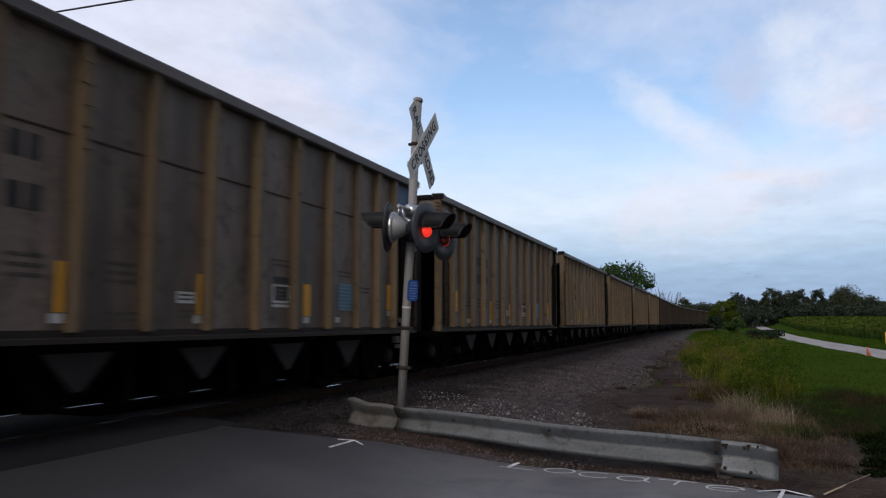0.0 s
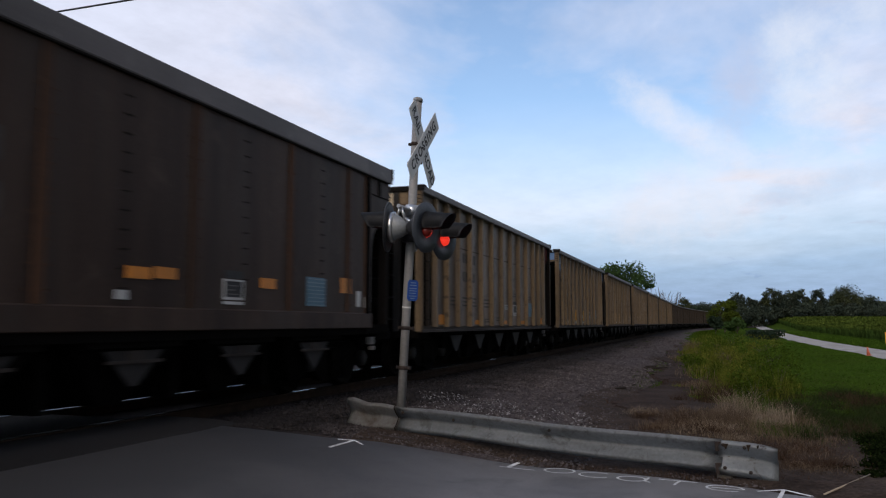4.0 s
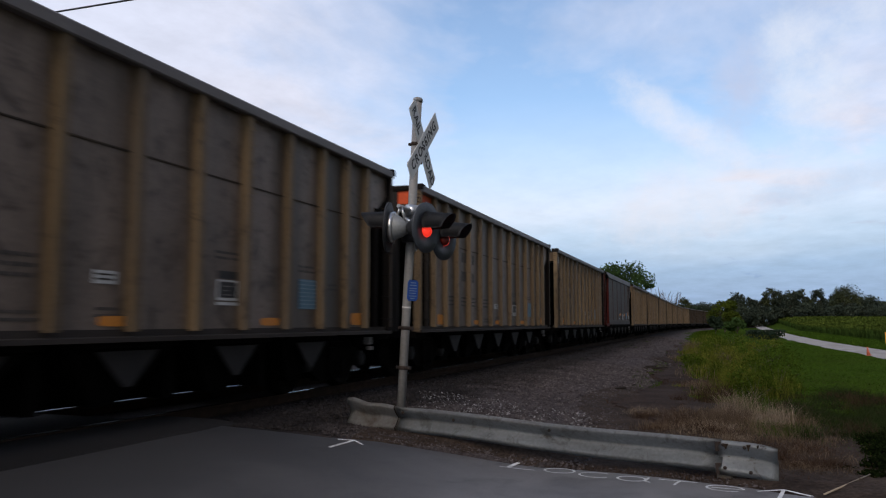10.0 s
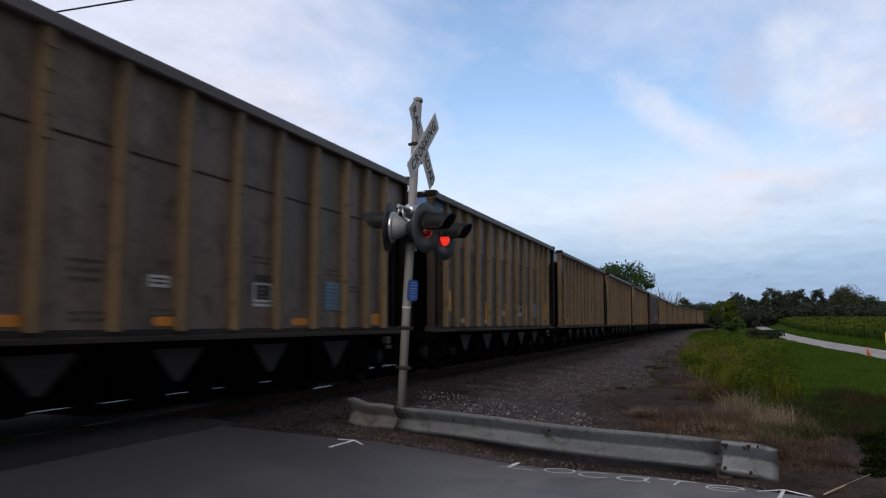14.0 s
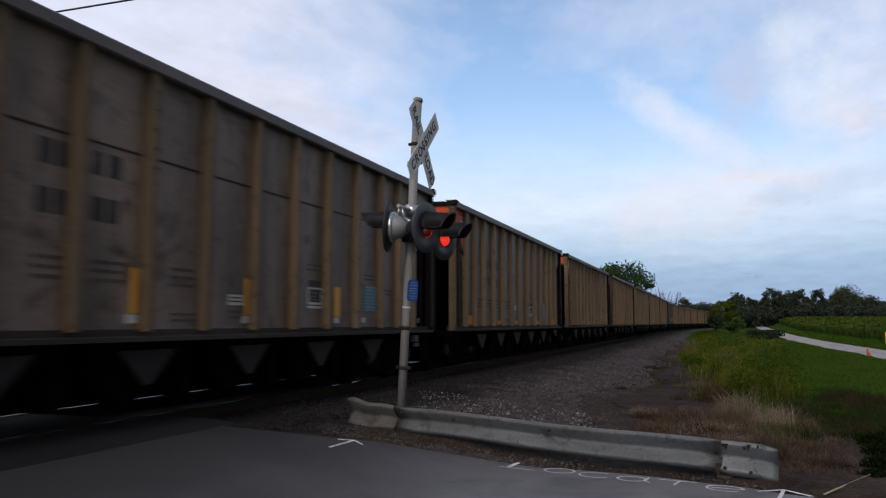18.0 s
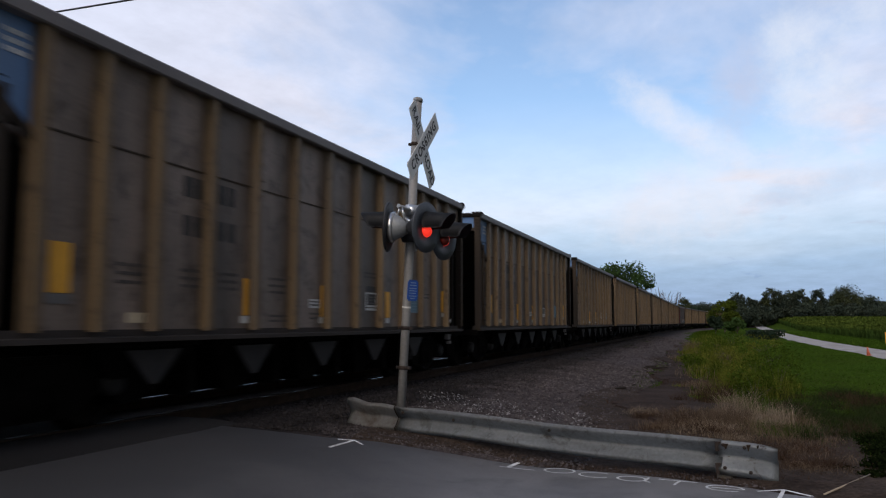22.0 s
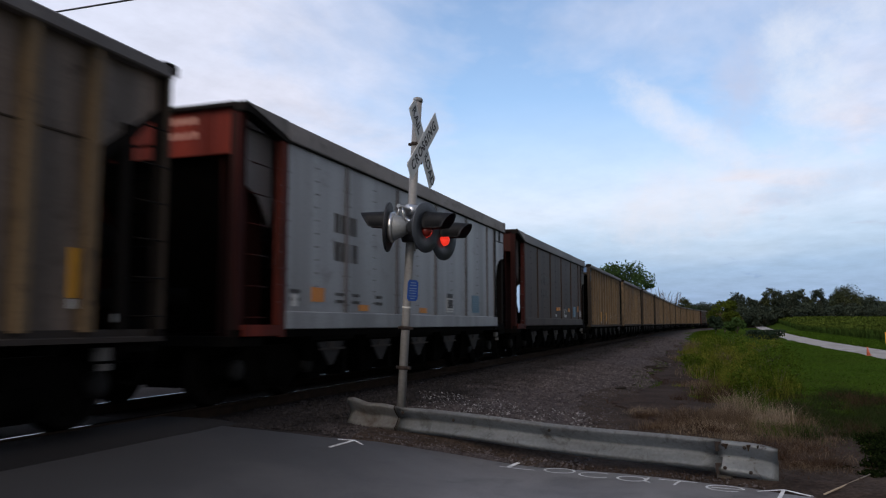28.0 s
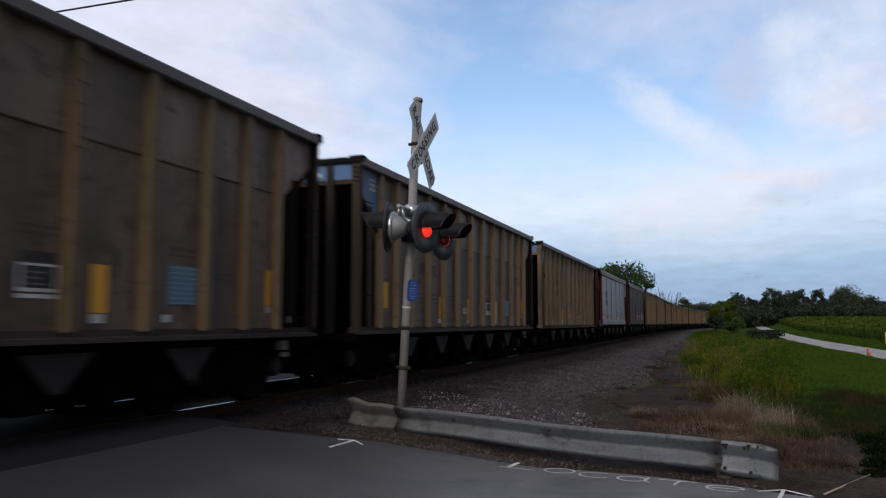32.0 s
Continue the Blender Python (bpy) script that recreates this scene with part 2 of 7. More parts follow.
    if track_shade:
        # the train's shade painted onto the ground: a ragged dark band towards the rails
        tint, g_from, g_to, g_most = track_shade
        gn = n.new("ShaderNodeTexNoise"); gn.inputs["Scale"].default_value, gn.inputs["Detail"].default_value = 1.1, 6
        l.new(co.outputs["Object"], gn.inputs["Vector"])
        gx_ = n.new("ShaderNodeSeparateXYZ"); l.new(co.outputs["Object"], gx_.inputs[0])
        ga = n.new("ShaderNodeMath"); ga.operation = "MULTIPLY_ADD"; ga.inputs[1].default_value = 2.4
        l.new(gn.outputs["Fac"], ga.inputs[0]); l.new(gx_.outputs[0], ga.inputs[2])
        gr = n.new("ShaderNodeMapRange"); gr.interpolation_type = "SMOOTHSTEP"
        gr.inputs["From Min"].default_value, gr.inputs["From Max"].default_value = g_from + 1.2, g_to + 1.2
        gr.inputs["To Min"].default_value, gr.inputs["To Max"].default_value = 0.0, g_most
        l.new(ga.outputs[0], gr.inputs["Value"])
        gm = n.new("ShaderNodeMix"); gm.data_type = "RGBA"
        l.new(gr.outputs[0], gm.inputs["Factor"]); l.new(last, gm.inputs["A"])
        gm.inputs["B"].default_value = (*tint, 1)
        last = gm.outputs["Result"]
    l.new(last, b.inputs["Base Color"])
    if bump:
        bp = n.new("ShaderNodeBump"); bp.inputs["Strength"].default_value, bp.inputs["Distance"].default_value = bump, depth
        l.new(f.outputs["Fac"], bp.inputs["Height"]); l.new(bp.outputs[0], b.inputs["Normal"])
    return m


def glow(name, color, strength):
    m = mat(name, color, 0.3)
    b = m.node_tree.nodes["Principled BSDF"]
    b.inputs["Emission Color"].default_value, b.inputs["Emission Strength"].default_value = (*color, 1), strength
    return m


STREAK = (1, 1, 0.12)
ALU = mat("weathered_aluminium_sheet", (0.202, 0.153, 0.125), 0.5, 0.08, (0.116, 0.088, 0.072), 1.8, STREAK, 30, 0.18, 0.12, 0.01,
          (0.060, 0.046, 0.037), 0.9, (0.47, 0.68), 0.10, 0.45, ((0.045, 0.031, 0.023), 3.2, 0.505, 0.67))
MID_SHEET = mat("brown_dusted_sheet", (0.138, 0.099, 0.078), 0.55, 0.05, (0.076, 0.054, 0.043), 1.8, STREAK, 30, 0.18, 0.12, 0.01,
                (0.048, 0.036, 0.029), 0.9, (0.47, 0.68), 0.10, 0.35, ((0.036, 0.025, 0.019), 3.2, 0.505, 0.67))
ALU_LIGHT = mat("bright_aluminium_sheet", (0.34, 0.345, 0.36), 0.45, 0.3, (0.20, 0.20, 0.208), 1.4, (1, 1, 0.05), 30, 0.10, 0.08, 0.01,
                (0.17, 0.165, 0.165), 0.8, (0.48, 0.74), 0.06, 0.4, ((0.15, 0.14, 0.135), 2.6, 0.56, 0.76))
DARK_SHEET = mat("dark_weathered_sheet", (0.057, 0.037, 0.028), 0.55, 0.0, (0.028, 0.018, 0.0145), 2.2, STREAK, 30, 0.1, 0.08, 0.01,
                 (0.055, 0.045, 0.04), 0.9, (0.5, 0.75), 0.08, 0.16, ((0.070, 0.049, 0.039), 3.0, 0.55, 0.74))
SEAM_RUST = mat("rust_streaked_seam", (0.080, 0.040, 0.022), 0.75, 0.0, (0.045, 0.028, 0.02), 2.0, STREAK, 35, 0.15, 0.1, vary=0.1, spec=0.2)
RIB = mat("dusty_tan_rib", (0.178, 0.122, 0.066), 0.55, 0.0, (0.110, 0.073, 0.040), 2.0, STREAK, 45, 0.14, 0.1, 0.01,
          (0.14, 0.115, 0.09), 2.0, (0.52, 0.75), 0.12, 0.25, ((0.045, 0.032, 0.022), 5.0, 0.54, 0.70))
RIB_END = mat("brown_grimed_post", (0.052, 0.036, 0.023), 0.75, 0.0, (0.040, 0.030, 0.022), 2.0, STREAK, 45, 0.14, 0.1, 0.01,
              (0.03, 0.024, 0.02), 1.6, (0.45, 0.66), 0.12, 0.2)
TAN_END = mat("weathered_tan_end_paint", (0.215, 0.150, 0.086), 0.65, 0.0, (0.105, 0.072, 0.042), 2.0, STREAK, 45, 0.14, 0.1, 0.01,
              (0.075, 0.052, 0.034), 1.6, (0.44, 0.64), 0.10, 0.2, ((0.05, 0.036, 0.025), 5.0, 0.53, 0.68))
POST_GREY = mat("dark_grey_end_post", (0.028, 0.025, 0.023), 0.8, 0.0, (0.014, 0.0125, 0.0115), 2.0, STREAK, 45, 0.14, 0.1, vary=0.1, spec=0.15)
FADED_PRINT = mat("faded_pinkish_print", (0.40, 0.20, 0.16), 0.7, 0.0, (0.28, 0.11, 0.08), 9, (1, 1, 1), 60, 0.2, 0.02)
PLATE_INK = mat("faded_brown_print", (0.30, 0.235, 0.165), 0.7)
# coal grime, and the shade on the front end posts put into the colour
RIB_DARK = mat("grimed_and_shaded_post", (0.013, 0.011, 0.010), 0.9, 0.0, (0.008, 0.007, 0.0065), 2.0, STREAK, 45, 0.14, 0.1, spec=0.06)
CHORD = mat("grey_top_rail", (0.155, 0.142, 0.143), 0.55, 0.1, (0.095, 0.087, 0.088), 1.0, (1, 0.4, 1), 35, 0.1, 0.08, vary=0.1, spec=0.3, scuff=((0.2, 0.19, 0.185), 3.0, 0.58, 0.75))
CHORD_PALE = mat("dusty_top_chord", (0.27, 0.243, 0.232), 0.6, 0.05, (0.18, 0.162, 0.155), 1.2, (1, 0.4, 1), 35, 0.1, 0.08, vary=0.1, spec=0.25, scuff=((0.07, 0.06, 0.055), 3.0, 0.54, 0.75))
SILLM = mat("grimy_side_sill", (0.046, 0.038, 0.034), 0.8, 0.0, (0.022, 0.018, 0.016), 1.5, (1, 0.3, 1), 35, 0.12, 0.1, vary=0.1, spec=0.25, scuff=((0.03, 0.024, 0.02), 4.0, 0.52, 0.7))
RED = mat("faded_red_paint", (0.165, 0.024, 0.014), 0.65, 0.0, (0.06, 0.009, 0.006), 1.5, STREAK, 35, 0.1, 0.06, 0.01, (0.022, 0.012, 0.010), 1.3, (0.48, 0.70), 0.08, 0.12)
RED_DULL = mat("grimed_maroon_paint", (0.100, 0.014, 0.010), 0.65, 0.0, (0.05, 0.009, 0.007), 1.5, STREAK, 35, 0.1, 0.06, 0.01, (0.022, 0.012, 0.010), 1.3, (0.46, 0.68), 0.08, 0.12)
RED_POST = mat("dark_red_post", (0.055, 0.010, 0.008), 0.75, 0.0, (0.022, 0.008, 0.007), 1.5, STREAK, 35, 0.1, 0.06, 0.01, (0.015, 0.010, 0.009), 1.3, (0.44, 0.62), 0.08, 0.08)
# red of the recessed bay wall and ladder, darkened for the recess's shade
RED_DEEP = mat("shaded_red_paint", (0.030, 0.006, 0.005), 0.8, 0.0, (0.012, 0.006, 0.005), 1.5, STREAK, 35, 0.1, 0.06, spec=0.05)
ORANGE = mat("orange_red_paint", (0.62, 0.095, 0.03), 0.6, 0.0, (0.5, 0.075, 0.028), 2, STREAK, 35, 0.08, 0.05, spec=0.15, scuff=((0.28, 0.045, 0.02), 4.0, 0.52, 0.75))
BLUE = mat("faded_blue_paint", (0.085, 0.172, 0.35), 0.6, 0.0, (0.10, 0.17, 0.29), 2, STREAK, 35, 0.08, 0.05, 0.01, (0.14, 0.15, 0.17), 1.6, (0.56, 0.8))
CREAM = mat("dirty_cream_panel", (0.50, 0.41, 0.28), 0.7, 0.0, (0.36, 0.28, 0.19), 2, (1, 1, 1), 35, 0.1, 0.05)
YELLOW = mat("yellow_reflector_paint", (0.75, 0.37, 0.03), 0.55, 0.0, (0.66, 0.32, 0.03), 3, (1, 1, 1), 40, 0.08, 0.04)
AMBER = mat("orange_reflector_paint", (0.66, 0.24, 0.03), 0.55, 0.0, (0.5, 0.2, 0.04), 3, (1, 1, 1), 40, 0.1, 0.04)
WHITE = mat("dirty_white_stencil", (0.55, 0.56, 0.56), 0.6, 0.0, (0.42, 0.42, 0.42), 4, (1, 1, 1), 60, 0.12, 0.03)
INK = mat("black_stencil", (0.020, 0.019, 0.020), 0.65, 0.0, (0.042, 0.038, 0.036), 6, (1, 1, 1), 60, 0.2, 0.02)
BLACKPAINT = mat("black_placard_paint", (0.018, 0.018, 0.021), 0.6, 0.0, (0.03, 0.03, 0.033), 6, (1, 1, 1), 60, 0.2, 0.02)
INK_FAINT = mat("worn_stencil_ink", (0.034, 0.030, 0.029), 0.65, 0.0, (0.070, 0.060, 0.054), 6, (1, 1, 1), 60, 0.25, 0.02)
LABELPRINT = mat("blue_white_print", (0.24, 0.33, 0.38), 0.6, 0.0, (0.16, 0.25, 0.31), 6, (1, 1, 1), 60, 0.2, 0.02)
SKYLABEL = mat("pale_blue_label", (0.07, 0.16, 0.23), 0.55, 0.0, (0.11, 0.2, 0.28), 5, (1, 1, 1), 50, 0.1, 0.02)
# undercarriage grime, sunk near black for the deep shade under the cars
SHADED_GRIME = mat("shaded_undercarriage_grime", (0.0055, 0.005, 0.0045), 0.95, 0.0, (0.0035, 0.0032, 0.003), 3, (1, 1, 1), 30, 0.2, 0.2, spec=0.03)
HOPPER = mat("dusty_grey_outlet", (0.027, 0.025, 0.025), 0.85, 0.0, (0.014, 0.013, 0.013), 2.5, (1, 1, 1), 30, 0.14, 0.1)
HOPPER_PALE = mat("pale_bracket_paint", (0.12, 0.113, 0.11), 0.7, 0.0, (0.15, 0.145, 0.14), 6, (1, 1, 1), 40, 0.1, 0.05)
# bearing caps and wheels: shade under the cars put into the colour
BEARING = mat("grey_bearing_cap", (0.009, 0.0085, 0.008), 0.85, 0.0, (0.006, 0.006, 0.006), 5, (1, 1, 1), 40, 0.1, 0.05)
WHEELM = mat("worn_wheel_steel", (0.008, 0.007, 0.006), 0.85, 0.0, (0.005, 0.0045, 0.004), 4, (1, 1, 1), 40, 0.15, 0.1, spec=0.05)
STEEL = mat("polished_rail_head", (0.18, 0.18, 0.183), 0.08, 1.0, (0.12, 0.12, 0.122), 8, (1, 0.1, 1), 60, 0.05, 0.02)
RUST = mat("rusty_rail_web", (0.035, 0.024, 0.018), 0.9, 0.0, (0.022, 0.016, 0.012), 6, (1, 1, 1), 60, 0.2, 0.2, spec=0.05)
COAL = mat("coal", (0.020, 0.020, 0.021), 0.55, 0.0, (0.032, 0.031, 0.031), 9, (1, 1, 1), 25, 0.4, 0.9, 0.05)
# road grey, with the train's shade painted in towards the track
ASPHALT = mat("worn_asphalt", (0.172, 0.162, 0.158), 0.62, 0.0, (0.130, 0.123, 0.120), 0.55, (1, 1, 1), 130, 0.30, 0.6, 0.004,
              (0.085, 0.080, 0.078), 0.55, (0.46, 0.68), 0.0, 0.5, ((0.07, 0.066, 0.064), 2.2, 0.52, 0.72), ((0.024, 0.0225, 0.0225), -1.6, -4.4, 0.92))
SHADED_PATCH = mat("shaded_asphalt_patch", (0.022, 0.0205, 0.0205), 0.85, 0.0, (0.014, 0.013, 0.013), 0.9, (1, 1, 1), 120, 0.25, 0.6, 0.005, spec=0.1)
SHADE_PANEL = mat("train_shade_panel", (0.014, 0.013, 0.013), 0.8, 0.0, (0.009, 0.009, 0.009), 2, (1, 1, 1), 60, 0.2, 0.3, 0.004, spec=0.03)
ROADPAINT = mat("white_marking_paint", (0.72, 0.73, 0.74), 0.7, 0.0, (0.5, 0.5, 0.5), 7, (1, 1, 1), 60, 0.15, 0.1, scuff=((0.16, 0.155, 0.15), 13.0, 0.56, 0.70))
GALV = mat("weathered_galvanised_steel", (0.270, 0.292, 0.310), 0.55, 0.3, (0.185, 0.198, 0.210), 2.0, (0.5, 2, 2), 30, 0.12, 0.08, 0.01,
           (0.15, 0.135, 0.115), 2.2, (0.58, 0.8), scuff=((0.085, 0.080, 0.078), 5.0, 0.54, 0.72))
GALV_RUST = mat("rust_stained_galvanised", (0.25, 0.258, 0.262), 0.6, 0.3, (0.19, 0.185, 0.175), 2.0, (1, 1, 1), 30, 0.12, 0.1, 0.01,
                (0.085, 0.05, 0.032), 2.6, (0.48, 0.68))
GALV_END = mat("pale_galvanised_end", (0.33, 0.355, 0.375), 0.5, 0.3, (0.24, 0.26, 0.275), 2.5, (1, 1, 1), 30, 0.1, 0.06, scuff=((0.07, 0.05, 0.042), 7.0, 0.57, 0.68))
RUSTY = mat("rust_stain", (0.030, 0.019, 0.015), 0.85, 0.0, (0.016, 0.012, 0.011), 9, (1, 1, 1), 50, 0.2, 0.2)
TIMBER = mat("grey_timber_block", (0.16, 0.14, 0.12), 0.85, 0.0, (0.10, 0.085, 0.07), 3, (1, 1, 0.2), 40, 0.2, 0.2)
POLE = mat("pole_worn_aluminium_paint", (0.275, 0.275, 0.278), 0.6, 0.15, (0.185, 0.183, 0.182), 3, (1, 1, 0.3), 30, 0.1, 0.06, 0.01,
           (0.24, 0.20, 0.15), 2.2, (0.56, 0.8))
SIGNW = mat("white_sign_sheeting", (0.62, 0.62, 0.61), 0.5, 0.0, (0.54, 0.54, 0.53), 3, (1, 1, 1), 40, 0.06, 0.02)
LETTER = mat("black_sign_letters", (0.022, 0.022, 0.024), 0.55)
LAMPBLACK = mat("faded_black_lamp_paint", (0.015, 0.017, 0.021), 0.6, 0.0, (0.024, 0.026, 0.031), 4, (1, 1, 1), 40, 0.12, 0.06)
# black disc with the sky's reflection put into its colour as slate blue
DISC = mat("sky_sheen_black_disc", (0.050, 0.060, 0.076), 0.5, 0.0, (0.032, 0.038, 0.048), 3, (1, 1, 1), 40, 0.1, 0.05)
CHROME = mat("bright_lamp_housing", (0.62, 0.63, 0.64), 0.28, 0.9, (0.5, 0.5, 0.5), 4, (1, 1, 1), 40, 0.05, 0.03)
PALEBLUE = mat("pale_blue_print", (0.25, 0.34, 0.55), 0.5)
SIGNBLUE = mat("blue_sign_enamel", (0.015, 0.075, 0.36), 0.45, 0.0, (0.02, 0.08, 0.32), 4, (1, 1, 1), 40, 0.06, 0.02)
LENS_LIT = glow("red_lamp_lit", (0.85, 0.035, 0.02), 0.85)
LENS_DIM = mat("red_lamp_dark", (0.16, 0.012, 0.008), 0.3)
STONE = mat("ballast_stone", (0.092, 0.080, 0.081), 0.85, 0.0, (0.052, 0.045, 0.046), 5, (1, 1, 1), 60, 0.25, 0.3, 0.01, spec=0.1, track_shade=((0.018, 0.016, 0.016), -3.3, -4.7, 0.85))
PALE_STONE = mat("pale_limestone_chip", (0.19, 0.185, 0.19), 0.85, 0.0, (0.115, 0.11, 0.113), 6, (1, 1, 1), 60, 0.2, 0.3, 0.01, spec=0.1)
DARK_CHIP = mat("dark_cinder_chip", (0.052, 0.044, 0.042), 0.9, 0.0, (0.028, 0.023, 0.022), 5, (1, 1, 1), 60, 0.25, 0.3, 0.01, spec=0.08)
TIE = mat("creosoted_tie", (0.028, 0.023, 0.02), 0.9, 0.0, (0.018, 0.015, 0.013), 4, (0.2, 1, 1), 40, 0.25, 0.3, spec=0.05)
SOIL = mat("dark_cinder_soil", (0.076, 0.064, 0.065), 0.95, 0.0, (0.050, 0.042, 0.042), 1.2, (1, 1, 1), 22, 0.40, 0.8, 0.03, spec=0.05, scuff=((0.028, 0.021, 0.020), 1.1, 0.52, 0.72), track_shade=((0.013, 0.012, 0.012), -3.3, -4.7, 0.85))
DIRT = mat("brown_verge_dirt", (0.054, 0.040, 0.032), 0.95, 0.0, (0.032, 0.024, 0.020), 1.5, (1, 1, 1), 25, 0.40, 0.7, 0.02, spec=0.05, scuff=((0.018, 0.013, 0.011), 2.2, 0.50, 0.68))
DAMP = mat("damp_dark_cinders", (0.043, 0.030, 0.024), 0.95, 0.0, (0.026, 0.018, 0.015), 1.5, (1, 1, 1), 25, 0.40, 0.7, 0.02, spec=0.05, scuff=((0.045, 0.035, 0.031), 2.2, 0.54, 0.70))
LANE = mat("pale_gravel_lane", (0.35, 0.325, 0.31), 0.9, 0.0, (0.22, 0.205, 0.19), 0.6, (1, 1, 1), 30, 0.15, 0.3, 0.01)
CONE_M = mat("orange_cone_plastic", (0.62, 0.17, 0.10), 0.6)
BARK = mat("bark", (0.09, 0.072, 0.058), 0.9, 0.0, (0.055, 0.045, 0.038), 4, (1, 1, 0.3), 25, 0.3, 0.6, 0.03)
STICKM = mat("bleached_stick", (0.33, 0.27, 0.20), 0.85)
WIRE = mat("black_cable", (0.02, 0.02, 0.022), 0.6)


def leafy(name, base, second, scale=1.2, sheer=0.25, spread=0.35):
    m = mat(name, base, 0.75, 0.0, second, scale, (1, 1, 1), 12, 0.2, 0, 0.01, spec=0.0)
    n, l = m.node_tree.nodes, m.node_tree.links
    geo = n.new("ShaderNodeNewGeometry")
    mr = n.new("ShaderNodeMapRange")
    mr.inputs["To Min"].default_value, mr.inputs["To Max"].default_value = 1 - spread, 1 + spread
    l.new(geo.outputs["Random Per Island"], mr.inputs["Value"])
    b = n["Principled BSDF"]
    was = b.inputs["Base Color"].links[0].from_socket
    sc = n.new("ShaderNodeVectorMath"); sc.operation = "SCALE"
    l.new(was, sc.inputs[0]); l.new(mr.outputs[0], sc.inputs["Scale"])
    l.new(sc.outputs[0], b.inputs["Base Color"])
    tr = n.new("ShaderNodeBsdfTranslucent"); l.new(sc.outputs[0], tr.inputs["Color"])
    mixs = n.new("ShaderNodeMixShader"); mixs.inputs[0].default_value = sheer
    l.new(b.outputs[0], mixs.inputs[1]); l.new(tr.outputs[0], mixs.inputs[2])
    l.new(mixs.outputs[0], n["Material Output"].inputs["Surface"])
    return m


LAWN = leafy("lawn_blades", (0.054, 0.098, 0.012), (0.036, 0.072, 0.009), 0.5, 0.25, 0.2)
WEED = leafy("green_weeds", (0.054, 0.084, 0.010), (0.032, 0.054, 0.007), 0.6)
YELLOWWEED = leafy("yellowing_weeds", (0.125, 0.13, 0.022), (0.08, 0.095, 0.014), 0.6)
DRY = leafy("dry_grass", (0.165, 0.122, 0.085), (0.095, 0.070, 0.05), 1.0)
PLUME = leafy("pale_grass_plumes", (0.29, 0.23, 0.17), (0.19, 0.15, 0.112), 1.0)
DRYDARK = leafy("brown_dead_grass", (0.068, 0.042, 0.027), (0.044, 0.028, 0.019), 1.0)
CORN = leafy("corn_leaves", (0.044, 0.074, 0.015), (0.030, 0.055, 0.012), 0.15)
CORN_TOP = leafy("corn_tassels", (0.080, 0.104, 0.018), (0.046, 0.070, 0.013), 0.15)
LEAF = leafy("tree_leaves", (0.048, 0.085, 0.025), (0.032, 0.06, 0.02), 0.3)
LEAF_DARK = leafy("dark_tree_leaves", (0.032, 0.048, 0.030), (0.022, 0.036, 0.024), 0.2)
# far leaves paler and greyer, haze put into their colour
HAZY_LEAF = leafy("hazy_tree_leaves", (0.052, 0.064, 0.044), (0.034, 0.047, 0.036), 0.2)
HAZY_LEAF_OLIVE = leafy("hazy_olive_leaves", (0.060, 0.068, 0.030), (0.042, 0.052, 0.028), 0.2)
VERGE_LEAF = leafy("dark_verge_leaves", (0.010, 0.016, 0.005), (0.006, 0.010, 0.0035), 0.8)
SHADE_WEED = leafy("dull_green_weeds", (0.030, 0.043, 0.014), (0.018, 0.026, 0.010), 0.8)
LEAF_YEL = leafy("bright_bush_leaves", (0.066, 0.086, 0.013), (0.042, 0.060, 0.010), 0.3)


def chips_vary(m, low, high):
    """Each loose chip has its own tone."""
    n, l = m.node_tree.nodes, m.node_tree.links
    b = n["Principled BSDF"]
    was = b.inputs["Base Color"].links[0].from_socket
    geo, mr, sc = n.new("ShaderNodeNewGeometry"), n.new("ShaderNodeMapRange"), n.new("ShaderNodeVectorMath")
    mr.inputs["To Min"].default_value, mr.inputs["To Max"].default_value = low, high
    sc.operation = "SCALE"
    l.new(geo.outputs["Random Per Island"], mr.inputs["Value"])
    l.new(was, sc.inputs[0]); l.new(mr.outputs[0], sc.inputs["Scale"])
    l.new(sc.outputs[0], b.inputs["Base Color"])


chips_vary(STONE, 0.45, 1.35)
chips_vary(PALE_STONE, 0.3, 1.8)
chips_vary(DARK_CHIP, 0.5, 1.6)

# the ground: lawn, dirt and cinders by place
GROUND = mat("grass_and_dirt", (0.034, 0.064, 0.009), 0.95, 0.0, (0.034, 0.050, 0.009), 0.25, (1, 1, 1), 14, 0.35, 0.6, 0.03, spec=0.0)


# ---- helpers ----
def box(bm, x0, x1, y0, y1, z0, z1):
    v = [bm.verts.new(p) for p in ((x0, y0, z0), (x1, y0, z0), (x1, y1, z0), (x0, y1, z0),
                                   (x0, y0, z1), (x1, y0, z1), (x1, y1, z1), (x0, y1, z1))]
    for f in ((3, 2, 1, 0), (4, 5, 6, 7), (0, 1, 5, 4), (1, 2, 6, 5), (2, 3, 7, 6), (3, 0, 4, 7)):
        bm.faces.new([v[i] for i in f])
    return bm


def prism(bm, outline, axis, a, b):
    """Extrude a 2D outline along x, y or z from a to b."""
    def at(p, h):
        return {"x": (h, p[0], p[1]), "y": (p[0], h, p[1]), "z": (p[0], p[1], h)}[axis]
    lo = [bm.verts.new(at(p, a)) for p in outline]
    hi = [bm.verts.new(at(p, b)) for p in outline]
    n = len(outline)
    bm.faces.new(lo), bm.faces.new(hi[::-1])
    for i in range(n):
        bm.faces.new((lo[i], hi[i], hi[(i + 1) % n], lo[(i + 1) % n]))
    bmesh.ops.recalc_face_normals(bm, faces=bm.faces)
    return bm


